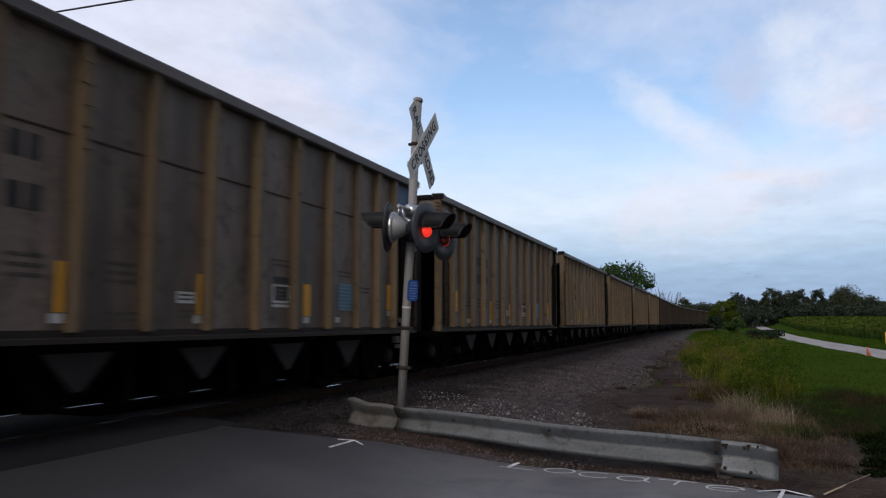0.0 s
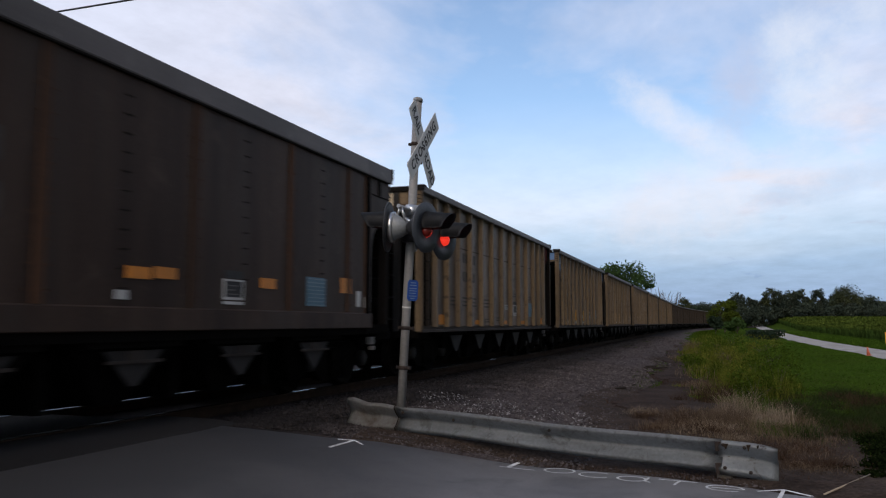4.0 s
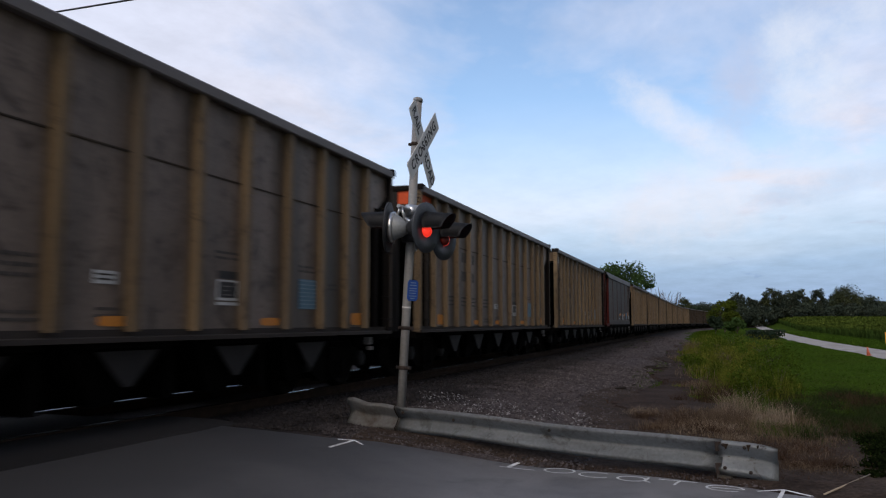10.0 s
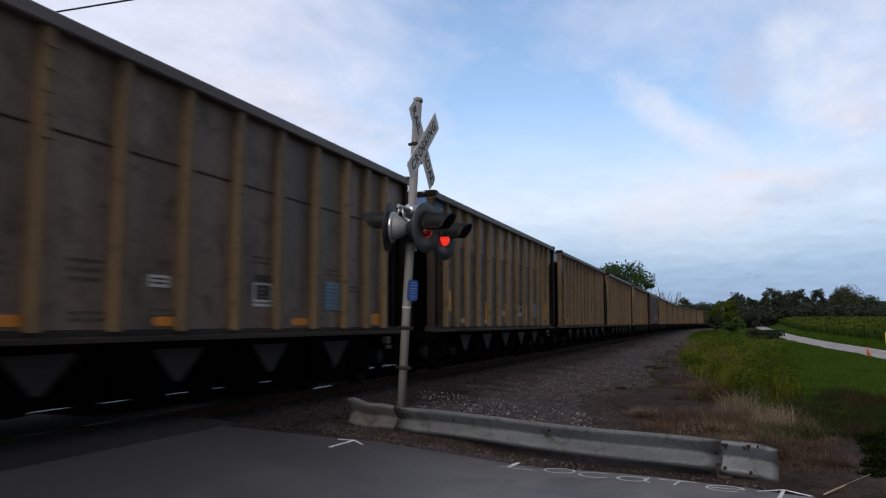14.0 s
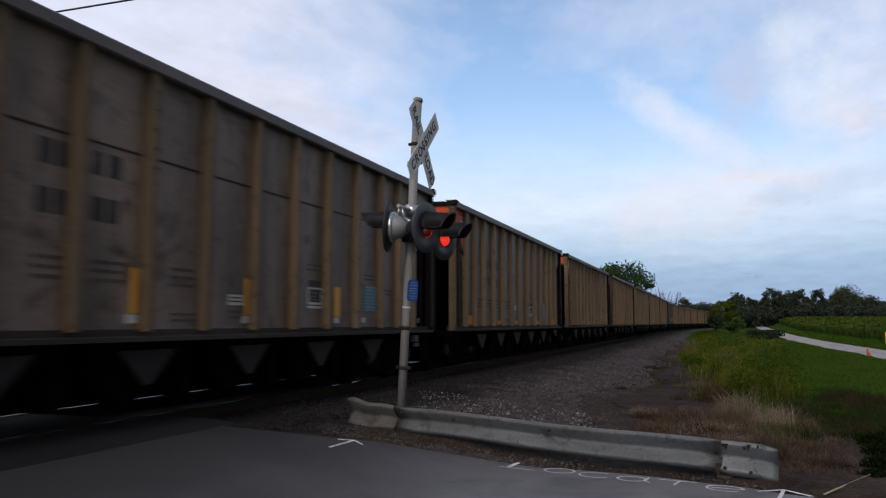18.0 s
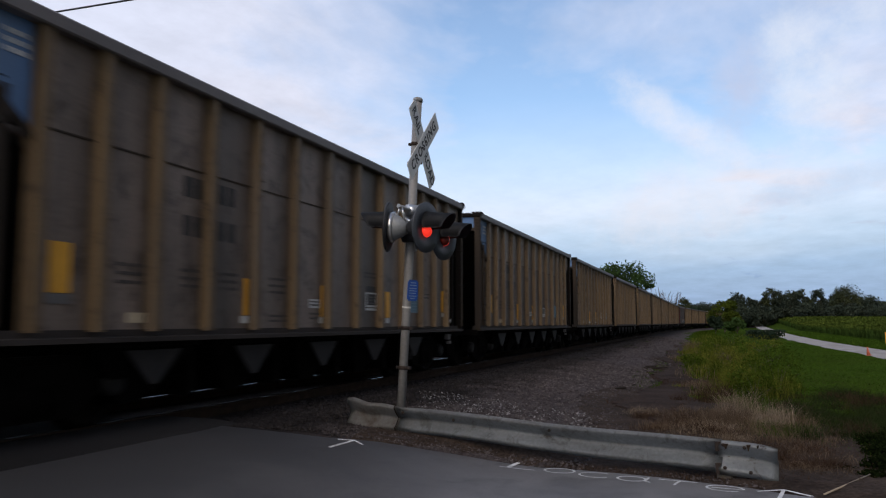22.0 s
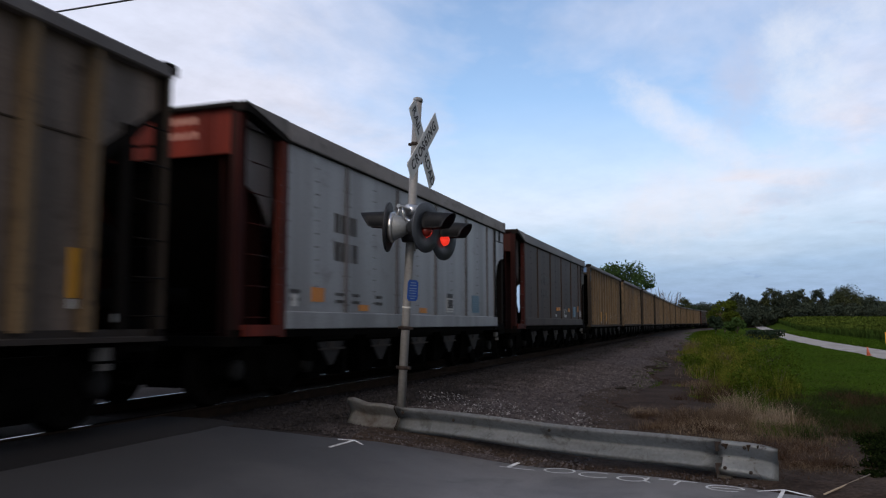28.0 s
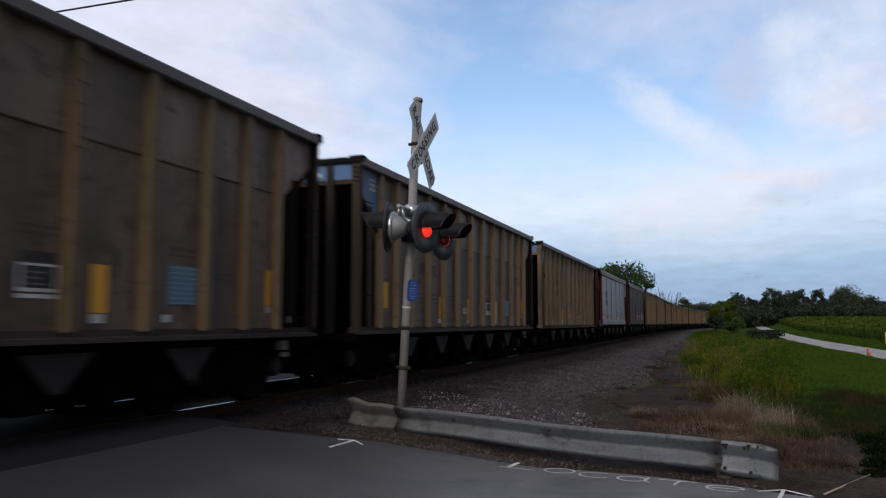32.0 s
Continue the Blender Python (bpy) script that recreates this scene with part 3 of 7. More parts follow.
def tube(bm, p, q, r0, r1=None, sides=10, caps=True):
    """A round bar from p to q."""
    p, q = Vector(p), Vector(q)
    r1 = r0 if r1 is None else r1
    turn = (q - p).to_track_quat("Z", "Y")
    rings = []
    for c, r in ((p, r0), (q, r1)):
        rings.append([bm.verts.new(c + turn @ Vector((r * math.cos(6.28319 * i / sides), r * math.sin(6.28319 * i / sides), 0)))
                      for i in range(sides)])
    for i in range(sides):
        f = bm.faces.new((rings[0][i], rings[0][(i + 1) % sides], rings[1][(i + 1) % sides], rings[1][i]))
        f.smooth = True
    if caps:
        bm.faces.new(rings[0][::-1]), bm.faces.new(rings[1])
    return bm


def lathe(bm, profile, axis="x", sides=24, at=(0, 0, 0)):
    """Turn a profile of (along, radius) about an axis."""
    rings = []
    for h, r in profile:
        ring = []
        for i in range(sides):
            a = 6.28319 * i / sides
            c, s = r * math.cos(a), r * math.sin(a)
            v = {"x": (h, c, s), "y": (s, h, c), "z": (c, s, h)}[axis]
            ring.append(bm.verts.new(Vector(v) + Vector(at)))
        rings.append(ring)
    for a, b in zip(rings, rings[1:]):
        for i in range(sides):
            f = bm.faces.new((a[i], a[(i + 1) % sides], b[(i + 1) % sides], b[i]))
            f.smooth = True
    if profile[0][1] > 1e-4:
        bm.faces.new(rings[0][::-1])
    if profile[-1][1] > 1e-4:
        bm.faces.new(rings[-1])
    bmesh.ops.recalc_face_normals(bm, faces=bm.faces)
    return bm


def finish(name, bm, material):
    me = bpy.data.meshes.new(name)
    bm.to_mesh(me)
    bm.free()
    me.materials.append(material)
    return me


def part(name, bm, material, parent, label=""):
    ob = new(name, finish(name, bm, material))
    ob.parent = parent
    if label:
        tagged(ob, label)
    return ob


def root(name, m, label, category, group="", kind=""):
    ob = new(name)
    ob.empty_display_size = 0.2
    ob.matrix_world = m
    return tagged(ob, label, category, group, kind)


def solid(name, bm, material, label, category="", kind="", group=""):
    return tagged(new(name, finish(name, bm, material)), label, category, group, kind)


MESHES = {}


def shared(key, make, material, name, parent, label="", at=None):
    """A part whose mesh is made once and shared by all its repeats."""
    k = (key, material.name)
    if k not in MESHES:
        bm = bmesh.new()
        make(bm)
        MESHES[k] = finish(name, bm, material)
    ob = new(name, MESHES[k])
    ob.parent = parent
    if at is not None:
        ob.matrix_basis = at
    if label:
        tagged(ob, label)
    return ob


def cloud_mesh(name, verts, faces, material):
    me = bpy.data.meshes.new(name)
    me.from_pydata(verts, [], faces)
    me.materials.append(material)
    return me


def lettering(words, size, spacing=1.2, bold=0.0):
    """Flat letters in the xy plane, centred, as a mesh."""
    cu = bpy.data.curves.new("letters", "FONT")
    cu.body, cu.size, cu.align_x, cu.align_y = words, size, "CENTER", "CENTER"
    cu.extrude, cu.resolution_u, cu.space_character, cu.offset = 0.002, 3, spacing, bold
    ob = new("letters", cu)
    me = bpy.data.meshes.new_from_object(ob.evaluated_get(bpy.context.evaluated_depsgraph_get()))
    bpy.data.objects.remove(ob)
    return me

# ---- ground, road, track ----
def sheet(name, xs, ys, height, material, label, kind="structure", category="", keep=None):
    verts = [(x, y, height(x, y)) for y in ys for x in xs]
    n = len(xs)
    faces = [(j * n + i, j * n + i + 1, (j + 1) * n + i + 1, (j + 1) * n + i)
             for j in range(len(ys) - 1) for i in range(n - 1)
             if keep is None or keep((xs[i] + xs[i + 1]) / 2, (ys[j] + ys[j + 1]) / 2)]
    me = cloud_mesh(name, verts, faces, material)
    for p in me.polygons:
        p.use_smooth = True
    return tagged(new(name, me), label, category, "", kind)


def spread(*runs):
    """Coordinates with a step for each run: (from, to, step), joined."""
    out = []
    for a, b, step in runs:
        k = max(1, round((b - a) / step))
        out += [a + (b - a) * i / k for i in range(k)]
    return out + [runs[-1][1]]


def rough_ground(x, y):
    z = ground_z(x, y)
    if abs(x) < 40 and -5 < y < 120:
        z += 0.035 * noise.noise(Vector((x * 0.9, y * 0.9, 0.0))) * (1 if abs(x - track_x(y)) > 2.2 else 0.3)
    return z


gx = spread((-2600, -200, 400), (-200, -20, 20), (-20, -10, 1), (-10, 6, 0.4), (6, 30, 2), (30, 200, 17), (200, 2600, 400))
gy = spread((-600, -40, 80), (-40, 7, 4.7), (7, 30, 0.4), (30, 140, 3), (140, 420, 20), (420, 4500, 510))
sheet("ground", gx, gy, rough_ground, GROUND, "level grassy farmland beside the railway", category="ground")

# cinder and gravel apron between the track and the weeds
def apron_limit(y):
    """The apron's grassy edge: x at which gravel gives way to weeds."""
    return -1.9 + 0.25 * math.sin(y * 0.7) - 0.9 * smooth((y - 45) / 80) + (track_x(y) - TRACK_X) + 0.5 * smooth((14 - y) / 5)


def apron_sheet():
    ys = spread((7.2, 30, 0.4), (30, 140, 2.5), (140, 300, 8))
    verts, faces = [], []
    m = 27
    for y in ys:
        a, b = track_x(y) - 9.5, apron_limit(y)
        for i in range(m):
            x = a + (b - a) * i / (m - 1)
            lift = 0.018 if 0 < i < m - 1 else -0.03
            yy = max(y, road_edge(x) - 0.03 + 0.0001 * (y - 7.2))
            verts.append((x, yy, rough_ground(x, max(yy, road_edge(x))) + lift * smooth((yy - road_edge(x)) / 0.3)))
    for j in range(len(ys) - 1):
        for i in range(m - 1):
            k = j * m + i
            faces.append((k, k + 1, k + m + 1, k + m))
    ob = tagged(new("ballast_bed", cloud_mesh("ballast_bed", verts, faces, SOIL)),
                "dark cinder and gravel apron along the track", "gravel", "", "structure")
    return ob


apron_sheet()

# road: asphalt that climbs over the track
rx = spread((-60, -16, 4), (-16, 3, 0.25), (3, 60, 3))
verts, faces = [], []
RY = 15
for x in rx:
    e = road_edge(x) + 0.06 * noise.noise(Vector((x * 2.3, 0.5, 0)))
    for j in range(RY):
        y = -9.0 + (e + 8.92) * (j / (RY - 2)) ** 0.7 if j < RY - 1 else e
        z = road_z(x) + 0.012 * noise.noise(Vector((x * 0.5, y * 0.5, 3))) - (0.05 if j == RY - 1 else 0)
        verts.append((x, y, z))
for i in range(len(rx) - 1):
    for j in range(RY - 1):
        k = i * RY + j
        faces.append((k, k + RY, k + RY + 1, k + 1))
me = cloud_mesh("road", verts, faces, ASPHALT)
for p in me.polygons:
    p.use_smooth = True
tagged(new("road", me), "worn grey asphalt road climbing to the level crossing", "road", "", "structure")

# bare brown verge behind the guardrail's end
def verge_sheet():
    ys = spread((7.0, 19.0, 0.25))
    vs, fs = [], []
    m = 17
    for y in ys:
        a = apron_limit(y) - 0.5 if y > 8.6 else -4.3
        b = 2.1 + 0.35 * math.sin(y * 1.7) - 2.9 * smooth((y - 10.5) / 8.0) + 1.6 * smooth((9.0 - y) / 1.2)
        for i in range(m):
            x = a + (b - a) * i / (m - 1)
            yy = max(y, road_edge(x) - 0.02 + 0.0001 * (y - 7.0))
            lift = 0.03 if 0 < i < m - 1 and y < 18.9 else -0.04
            vs.append((x, yy, rough_ground(x, max(yy, road_edge(x))) + lift * smooth((yy - road_edge(x)) / 0.3)))
    for j in range(len(ys) - 1):
        for i in range(m - 1):
            k = j * m + i
            fs.append((k, k + 1, k + m + 1, k + m))
    tagged(new("verge_soil", cloud_mesh("verge_soil", vs, fs, DIRT)), "bare brown soil of the road verge", "soil", "", "structure")


verge_sheet()


def dark_strip():
    """Damp dark cinders between the gravel and the weeds."""
    ys = spread((11.0, 60.0, 0.2))
    vs, fs = [], []
    m = 17
    for y in ys:
        wide = 0.25 + 0.42 * smooth((y - 12) / 3) * smooth((36 - y) / 12)
        mid = apron_limit(y) + 0.15 * math.sin(y * 1.3) + 0.95 * smooth((38 - y) / 14)
        for i in range(m):
            t = i / (m - 1) * 2 - 1
            x = mid + t * wide * (1.0 + 0.5 * noise.noise(Vector((y * 0.7, t * 2.0, 4.0))) + 0.5 * noise.noise(Vector((y * 2.7, t, 9.0))))
            vs.append((x, y, rough_ground(x, y) + (0.055 - 0.075 * smooth((abs(t) - 0.75) / 0.25))))
    for j in range(len(ys) - 1):
        for i in range(m - 1):
            k = j * m + i
            fs.append((k, k + 1, k + m + 1, k + m))
    tagged(new("cinder_strip", cloud_mesh("cinder_strip", vs, fs, DAMP)), "strip of damp dark cinders along the weeds", "soil", "", "structure")


dark_strip()

# newer asphalt laid against the near rail, darkened for the train's shade
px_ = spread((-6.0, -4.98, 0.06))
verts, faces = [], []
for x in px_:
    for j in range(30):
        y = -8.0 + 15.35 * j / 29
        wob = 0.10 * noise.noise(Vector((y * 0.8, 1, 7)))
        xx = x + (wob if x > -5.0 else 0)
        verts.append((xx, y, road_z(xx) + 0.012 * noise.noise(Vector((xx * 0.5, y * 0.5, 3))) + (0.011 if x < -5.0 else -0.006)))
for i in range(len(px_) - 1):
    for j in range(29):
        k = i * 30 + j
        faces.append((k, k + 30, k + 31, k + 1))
me = cloud_mesh("asphalt_patch", verts, faces, SHADED_PATCH)
tagged(new("asphalt_patch", me), "strip of newer asphalt beside the rail, darkened for the shade of the train", "road patch", "", "structure")


def west_shade():
    """Dark strip laid on the road beyond the track for the train's shade."""
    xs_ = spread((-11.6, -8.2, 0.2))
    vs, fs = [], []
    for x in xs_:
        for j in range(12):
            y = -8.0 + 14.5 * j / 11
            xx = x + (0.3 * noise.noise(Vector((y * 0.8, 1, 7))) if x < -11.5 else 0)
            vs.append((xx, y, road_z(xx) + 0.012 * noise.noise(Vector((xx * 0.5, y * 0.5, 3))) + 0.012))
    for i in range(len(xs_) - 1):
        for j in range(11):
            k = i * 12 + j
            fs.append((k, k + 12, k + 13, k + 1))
    tagged(new("asphalt_patch", cloud_mesh("asphalt_patch", vs, fs, SHADED_PATCH)), "road strip beyond the far rail, darkened for the shade of the train", "road patch", "", "structure")


west_shade()


def shade_panels():
    """Black panels added between and beside the rails for the shade under the train."""
    deck = root("crossing_deck", pose(0, 0, 0), "black panels added between the rails for the shade under the train", "crossing deck", "", "structure")
    for i in range(9):
        y = -7.6 + 1.83 * i
        if y + 1.8 > 7.3:
            break
        for x0, x1 in ((-0.66, 0.66), (-1.35, -0.84)):
            shared("panel%.2f" % x0, lambda bm: box(bm, x0, x1, 0.0, 1.815, -0.06, 0.0), SHADE_PANEL, "rubber_panel", deck, "", pose(TRACK_X, y, RAIL_Z - 0.008))


shade_panels()


def rail(x_off, name):
    """A flat-bottomed rail swept along the track: a rusty web and a polished head."""
    ys = spread((-70, 112, 14), (112, 330, 6))
    thing = root(name, pose(0, 0, 0), "steel running rail, polished on top, rusty below", "rail", "rails of the track", "structure")
    for label, prof, material in (("web", [(-0.07, -0.17), (0.07, -0.17), (0.07, -0.155), (0.012, -0.13), (0.012, -0.045), (0.034, -0.035),
                                           (0.036, -0.004), (-0.036, -0.004), (-0.034, -0.035), (-0.012, -0.045), (-0.012, -0.13), (-0.07, -0.155)], RUST),
                                  ("head", [(-0.020, -0.004), (0.020, -0.004), (0.015, 0.0), (-0.015, 0.0)], STEEL)):
        vs, fs = [], []
        n = len(prof)
        for y in ys:
            for a, b in prof:
                vs.append((track_x(y) + x_off + a, y, RAIL_Z + b))
        for j in range(len(ys) - 1):
            for i in range(n):
                k, k2 = j * n + i, j * n + (i + 1) % n
                fs.append((k, k2, k2 + n, k + n))
        ob = new(label, cloud_mesh(label, vs, fs, material))
        ob.parent = thing


rail(-0.7525, "rail_west")
rail(0.7525, "rail_east")

# ties, bedded in the ballast beyond the road
ties = root("tie_row", pose(0, 0, 0), "dark creosoted timber ties half buried in ballast", "railway ties", "", "structure")
for i in range(110):
    y = 7.6 + 0.53 * i
    shared("tie", lambda bm: box(bm, -1.3, 1.3, -0.11, 0.11, -0.17, 0.0), TIE, "tie", ties, "",
           pose(track_x(y) + random.uniform(-0.04, 0.04), y, RAIL_Z - 0.172, 0, 0, random.uniform(-1, 1)))

# gravel farm lane along the field
lane_mid = [(8.3, 14.0), (8.2, 25.0), (8.1, 40.0), (7.8, 56.0), (7.65, 75.0), (8.1, 100.0), (8.8, 122.0), (11.0, 182.0), (17.0, 370.0), (30.0, 760.0)]
verts, faces = [], []
for k, (x, y) in enumerate(lane_mid):
    a = lane_mid[max(0, k - 1)]
    b = lane_mid[min(len(lane_mid) - 1, k + 1)]
    d = Vector((b[0] - a[0], b[1] - a[1], 0)).normalized()
    for s in (-1.0, -0.5, 0.0, 0.5, 1.0):
        verts.append((x + d.y * 1.42 * s, y - d.x * 1.42 * s, ground_z(x, y) + (0.05 if abs(s) < 0.9 else -0.02)))
for k in range(len(lane_mid) - 1):
    if lane_mid[k][1] >= 25:
        for i in range(4):
            q = k * 5 + i
            faces.append((q, q + 1, q + 6, q + 5))
tagged(new("gravel_lane", cloud_mesh("gravel_lane", verts, faces, LANE)), "pale gravel farm lane along the corn field", "lane", "", "structure")


# ---- guardrail along the road's edge ----
def w_profile():
    """Side view of a W-beam: (out towards the road, up)."""
    return [(0.035, 0.318), (0.07, 0.312), (0.088, 0.298), (0.086, 0.280), (0.055, 0.235), (0.005, 0.185), (-0.006, 0.165), (0.008, 0.145),
            (0.070, 0.080), (0.086, 0.062), (0.086, 0.045), (0.068, 0.022), (0.030, 0.0)]


def beam(name, parent, u0, u1, steps, material, z0, z1, bend=None, label="", squash0=1.0, squash1=1.0, out=0.0):
    """A length of W-beam along the guardrail's line, u metres from its west end."""
    bm = bmesh.new()
    prof = w_profile()
    rings = []
    for k in range(steps + 1):
        t = k / steps
        u = u0 + (u1 - u0) * t
        dz, dy = bend(t) if bend else (0.0, 0.0)
        sq = squash0 + (squash1 - squash0) * t
        z = z0 + (z1 - z0) * t
        rings.append([bm.verts.new((u, -(o + out) - dy, z + h * sq + dz + 0.004 * noise.noise(Vector((u * 3, h * 9, 1))))) for o, h in prof])
    for a, b in zip(rings, rings[1:]):
        for i in range(len(prof) - 1):
            f = bm.faces.new((a[i], a[i + 1], b[i + 1], b[i]))
            f.smooth = True
    bmesh.ops.solidify(bm, geom=bm.faces[:], thickness=0.006)
    return part(name, bm, material, parent, label)


GR_A, GR_B = Vector((-4.25, 8.74, 0)), Vector((0.50, 8.00, 0))
gr_turn = math.degrees(math.atan2(GR_B.y - GR_A.y, GR_B.x - GR_A.x))
guard = root("guardrail", pose(GR_A.x, GR_A.y, 0, 0, 0, gr_turn), "low weathered galvanised guardrail with rusted splices and bent ends", "guardrail")
beam("end_piece", guard, 0.0, 0.72, 8, GALV_RUST, 0.215, 0.215,
     lambda t: (0.018 * math.sin(t * 11) * (1 - t) + 0.03 * max(0, 0.4 - t), 0.03 * (1 - t) * math.sin(5 * t)), "crumpled end with a torn top edge", 1.15, 0.95, 0.03)
beam("beam", guard, 0.70, 4.34, 16, GALV, 0.215, 0.055, lambda t: (0.010 * math.sin(t * 8), 0.0), "", 0.92, 1.0)
beam("end_cap", guard, 4.30, 4.83, 8, GALV_END, 0.055, 0.0, lambda t: (0.02 * t - 0.05 * t ** 4, -0.10 * t * t), "pale flared end piece", 1.01, 1.08, 0.008)
bm = bmesh.new()
for u, z, s in ((0.69, 0.21, 1.0),):
    prof = w_profile()
    for (o, h), (o2, h2) in zip(prof, prof[1:]):
        a, b = -(o + 0.040), -(o2 + 0.040)
        v = [bm.verts.new(p) for p in ((u - 0.004 - 0.04 * h, a, z + h), (u + 0.012 - 0.04 * h, a, z + h), (u + 0.012 - 0.04 * h2, b, z + h2), (u - 0.004 - 0.04 * h2, b, z + h2))]
        bm.faces.new(v)
bmesh.ops.solidify(bm, geom=bm.faces[:], thickness=0.01)
part("rust_joint", bm, RUSTY, guard, "rusted splice edge")
for h0, h1 in ((0.225, 0.312), (0.01, 0.11)):
    bm = bmesh.new()
    prism(bm, [(4.290, 0.055 + h0), (4.325, 0.055 + h0), (4.312, 0.055 + (h0 + h1) / 2), (4.345, 0.055 + h1), (4.285, 0.055 + h1)], "y", -0.112, -0.09)
    part("rust_joint", bm, RUSTY, guard, "rusted splice edge")
for u, w, d in ((4.36, 0.05, 0.055), (4.57, 0.035, 0.06), (4.66, 0.02, 0.03)):
    bm = bmesh.new()
    prism(bm, [(u, 0.352), (u + w, 0.352), (u + w * 0.7, 0.352 - d * 0.5), (u + w * 0.5, 0.352 - d), (u + w * 0.2, 0.352 - d * 0.45)], "y", -0.112, -0.06)
    part("tear", bm, RUST, guard, "black tear in the top edge")
for k, (u, h) in enumerate(((0.33, 0.10), (0.78, 0.29), (1.45, 0.26), (2.6, 0.25), (4.36, 0.28), (4.55, 0.27), (4.37, 0.05), (4.6, 0.03))):
    bm = bmesh.new()
    lathe(bm, [(0.0, 0.018), (0.012, 0.016), (0.016, 0.008), (0.016, 0.0)], "x", 8)
    bmesh.ops.rotate(bm, cent=(0, 0, 0), matrix=Matrix.Rotation(radians(-90), 3, "Z"), verts=bm.verts)
    bmesh.ops.translate(bm, vec=(u, -0.09, 0.2 - 0.028 * u + h * 0.93), verts=bm.verts)
    part("bolt", bm, RUSTY, guard)
for u in (0.42, 4.35):
    bm = bmesh.new()
    box(bm, u - 0.07, u + 0.07, 0.0, 0.17, -0.3, 0.42 - 0.03 * u)
    bmesh.ops.bevel(bm, geom=bm.edges[:], offset=0.012, segments=2, affect="EDGES")
    part("post", bm, TIMBER, guard, "weathered timber post")
for u, w, h in ((0.33, 0.10, 0.15), (0.47, 0.13, 0.19)):
    bm = bmesh.new()
    prism(bm, [(u, 0.0), (u + w, 0.0), (u + w * 0.9, h * 0.8), (u + w * 0.5, h), (u + 0.02, h * 0.85)], "y", -0.10, -0.02)
    part("broken_block", bm, TIMBER, guard, "splintered block under the beam")


# ---- painted survey marks on the road ----
def stroke(bm, pts, width):
    """A sprayed line on the asphalt through points in the mark's own plane."""
    last = None
    for k, p in enumerate(pts):
        a, b = Vector(pts[max(0, k - 1)]), Vector(pts[min(len(pts) - 1, k + 1)])
        d = (b - a).normalized()
        nrm = Vector((-d.y, d.x)) * width * (0.5 + 0.12 * noise.noise(Vector((p[0] * 20, p[1] * 20, 5))))
        pair = []
        for s in (1, -1):
            q = Vector(p) + nrm * s
            pair.append(bm.verts.new((q.x, q.y, 0)))
        if last:
            bm.faces.new((last[0], pair[0], pair[1], last[1]))
        last = pair


def arc(cx, cy, rx_, ry_, a0, a1, n=18):
    return [(cx + rx_ * math.cos(radians(a0 + (a1 - a0) * i / n)), cy + ry_ * math.sin(radians(a0 + (a1 - a0) * i / n))) for i in range(n + 1)]


def ground_mark(name, strokes, at, turn, label, size=1.0, width=0.035):
    bm = bmesh.new()
    for pts in strokes:
        fine = []
        for a, b in zip(pts, pts[1:]):
            for i in range(4):
                fine.append((a[0] + (b[0] - a[0]) * i / 4, a[1] + (b[1] - a[1]) * i / 4))
        stroke(bm, [(p[0] * size, p[1] * size) for p in fine + [pts[-1]]], width)
    m = pose(at[0], at[1], 0, 0, 0, turn)
    for v in bm.verts:
        q = m @ v.co
        v.co = (q.x, q.y, road_z(q.x) + 0.012 * noise.noise(Vector((q.x * 0.5, q.y * 0.5, 3))) + 0.006)
    return solid(name, bm, ROADPAINT, label, "road marking", "", "sprayed letters and arrows on the road")


LET = {
    "L": [[(-0.03, 0.27), (-0.06, 0.02)], [(-0.05, 0.27), (-0.08, 0.02)], [(-0.15, 0.0), (0.17, 0.02)]],
    "O": [arc(0, 0.12, 0.17, 0.13, 60, 420)],
    "C": [arc(0.02, 0.12, 0.18, 0.13, 50, 320)],
    "A": [arc(0, 0.11, 0.15, 0.12, 20, 390), [(0.16, 0.25), (0.15, 0.05), (0.22, 0.0)]],
    "T": [[(-0.2, 0.22), (0.2, 0.22)], [(0.02, 0.24), (0.0, 0.0)]],
    "E": [[(-0.13, 0.10), (0.17, 0.12)], arc(0.0, 0.11, 0.18, 0.13, 5, 320)],
}
for ch, mx, my, tw in (("L", -1.97, 7.86, -1), ("O", -1.54, 7.84, -4), ("C", -1.18, 7.74, -5), ("A", -0.81, 7.68, -6), ("T", -0.40, 7.62, -8), ("E", 0.03, 7.52, -10)):
    ground_mark("painted_letter_" + ch.lower(), LET[ch], (mx, my), tw, "white sprayed capital " + ch + " on worn asphalt", 1.15 if ch == "L" else 0.9, 0.025)
ground_mark("painted_arrow", [[(0.0, 0.0), (0.0, 0.42)], [(-0.2, 0.26), (0.0, 0.44), (0.24, 0.28)]], (0.47, 7.30), -10, "white sprayed arrow pointing to the guardrail")
ground_mark("painted_arrow", [[(-0.02, -0.36), (0.0, 0.17)], [(-0.13, 0.05), (0.0, 0.18), (0.15, 0.07)]], (-3.71, 7.50), 0, "white sprayed arrow pointing at the signal")


# ---- the train ----
RIB_Y = [0.90, 1.62, 2.38, 3.27, 4.20, 5.14, 6.12, 7.08, 8.02, 9.00, 9.95, 10.72, 11.44]
HALF = CAR_L / 2
BODY = 1.43     # half width at the sheet


def rib_mesh(bm):
    """A hat-section stiffener on the +x side, from sill to top rail."""
    prism(bm, [(BODY - 0.005, -0.095), (BODY + 0.012, -0.095), (BODY + 0.012, -0.062), (SIDE, -0.045), (SIDE, 0.045),
               (BODY + 0.012, 0.062), (BODY + 0.012, 0.095), (BODY - 0.005, 0.095)], "z", SILL + 0.10, TOP - 0.12)


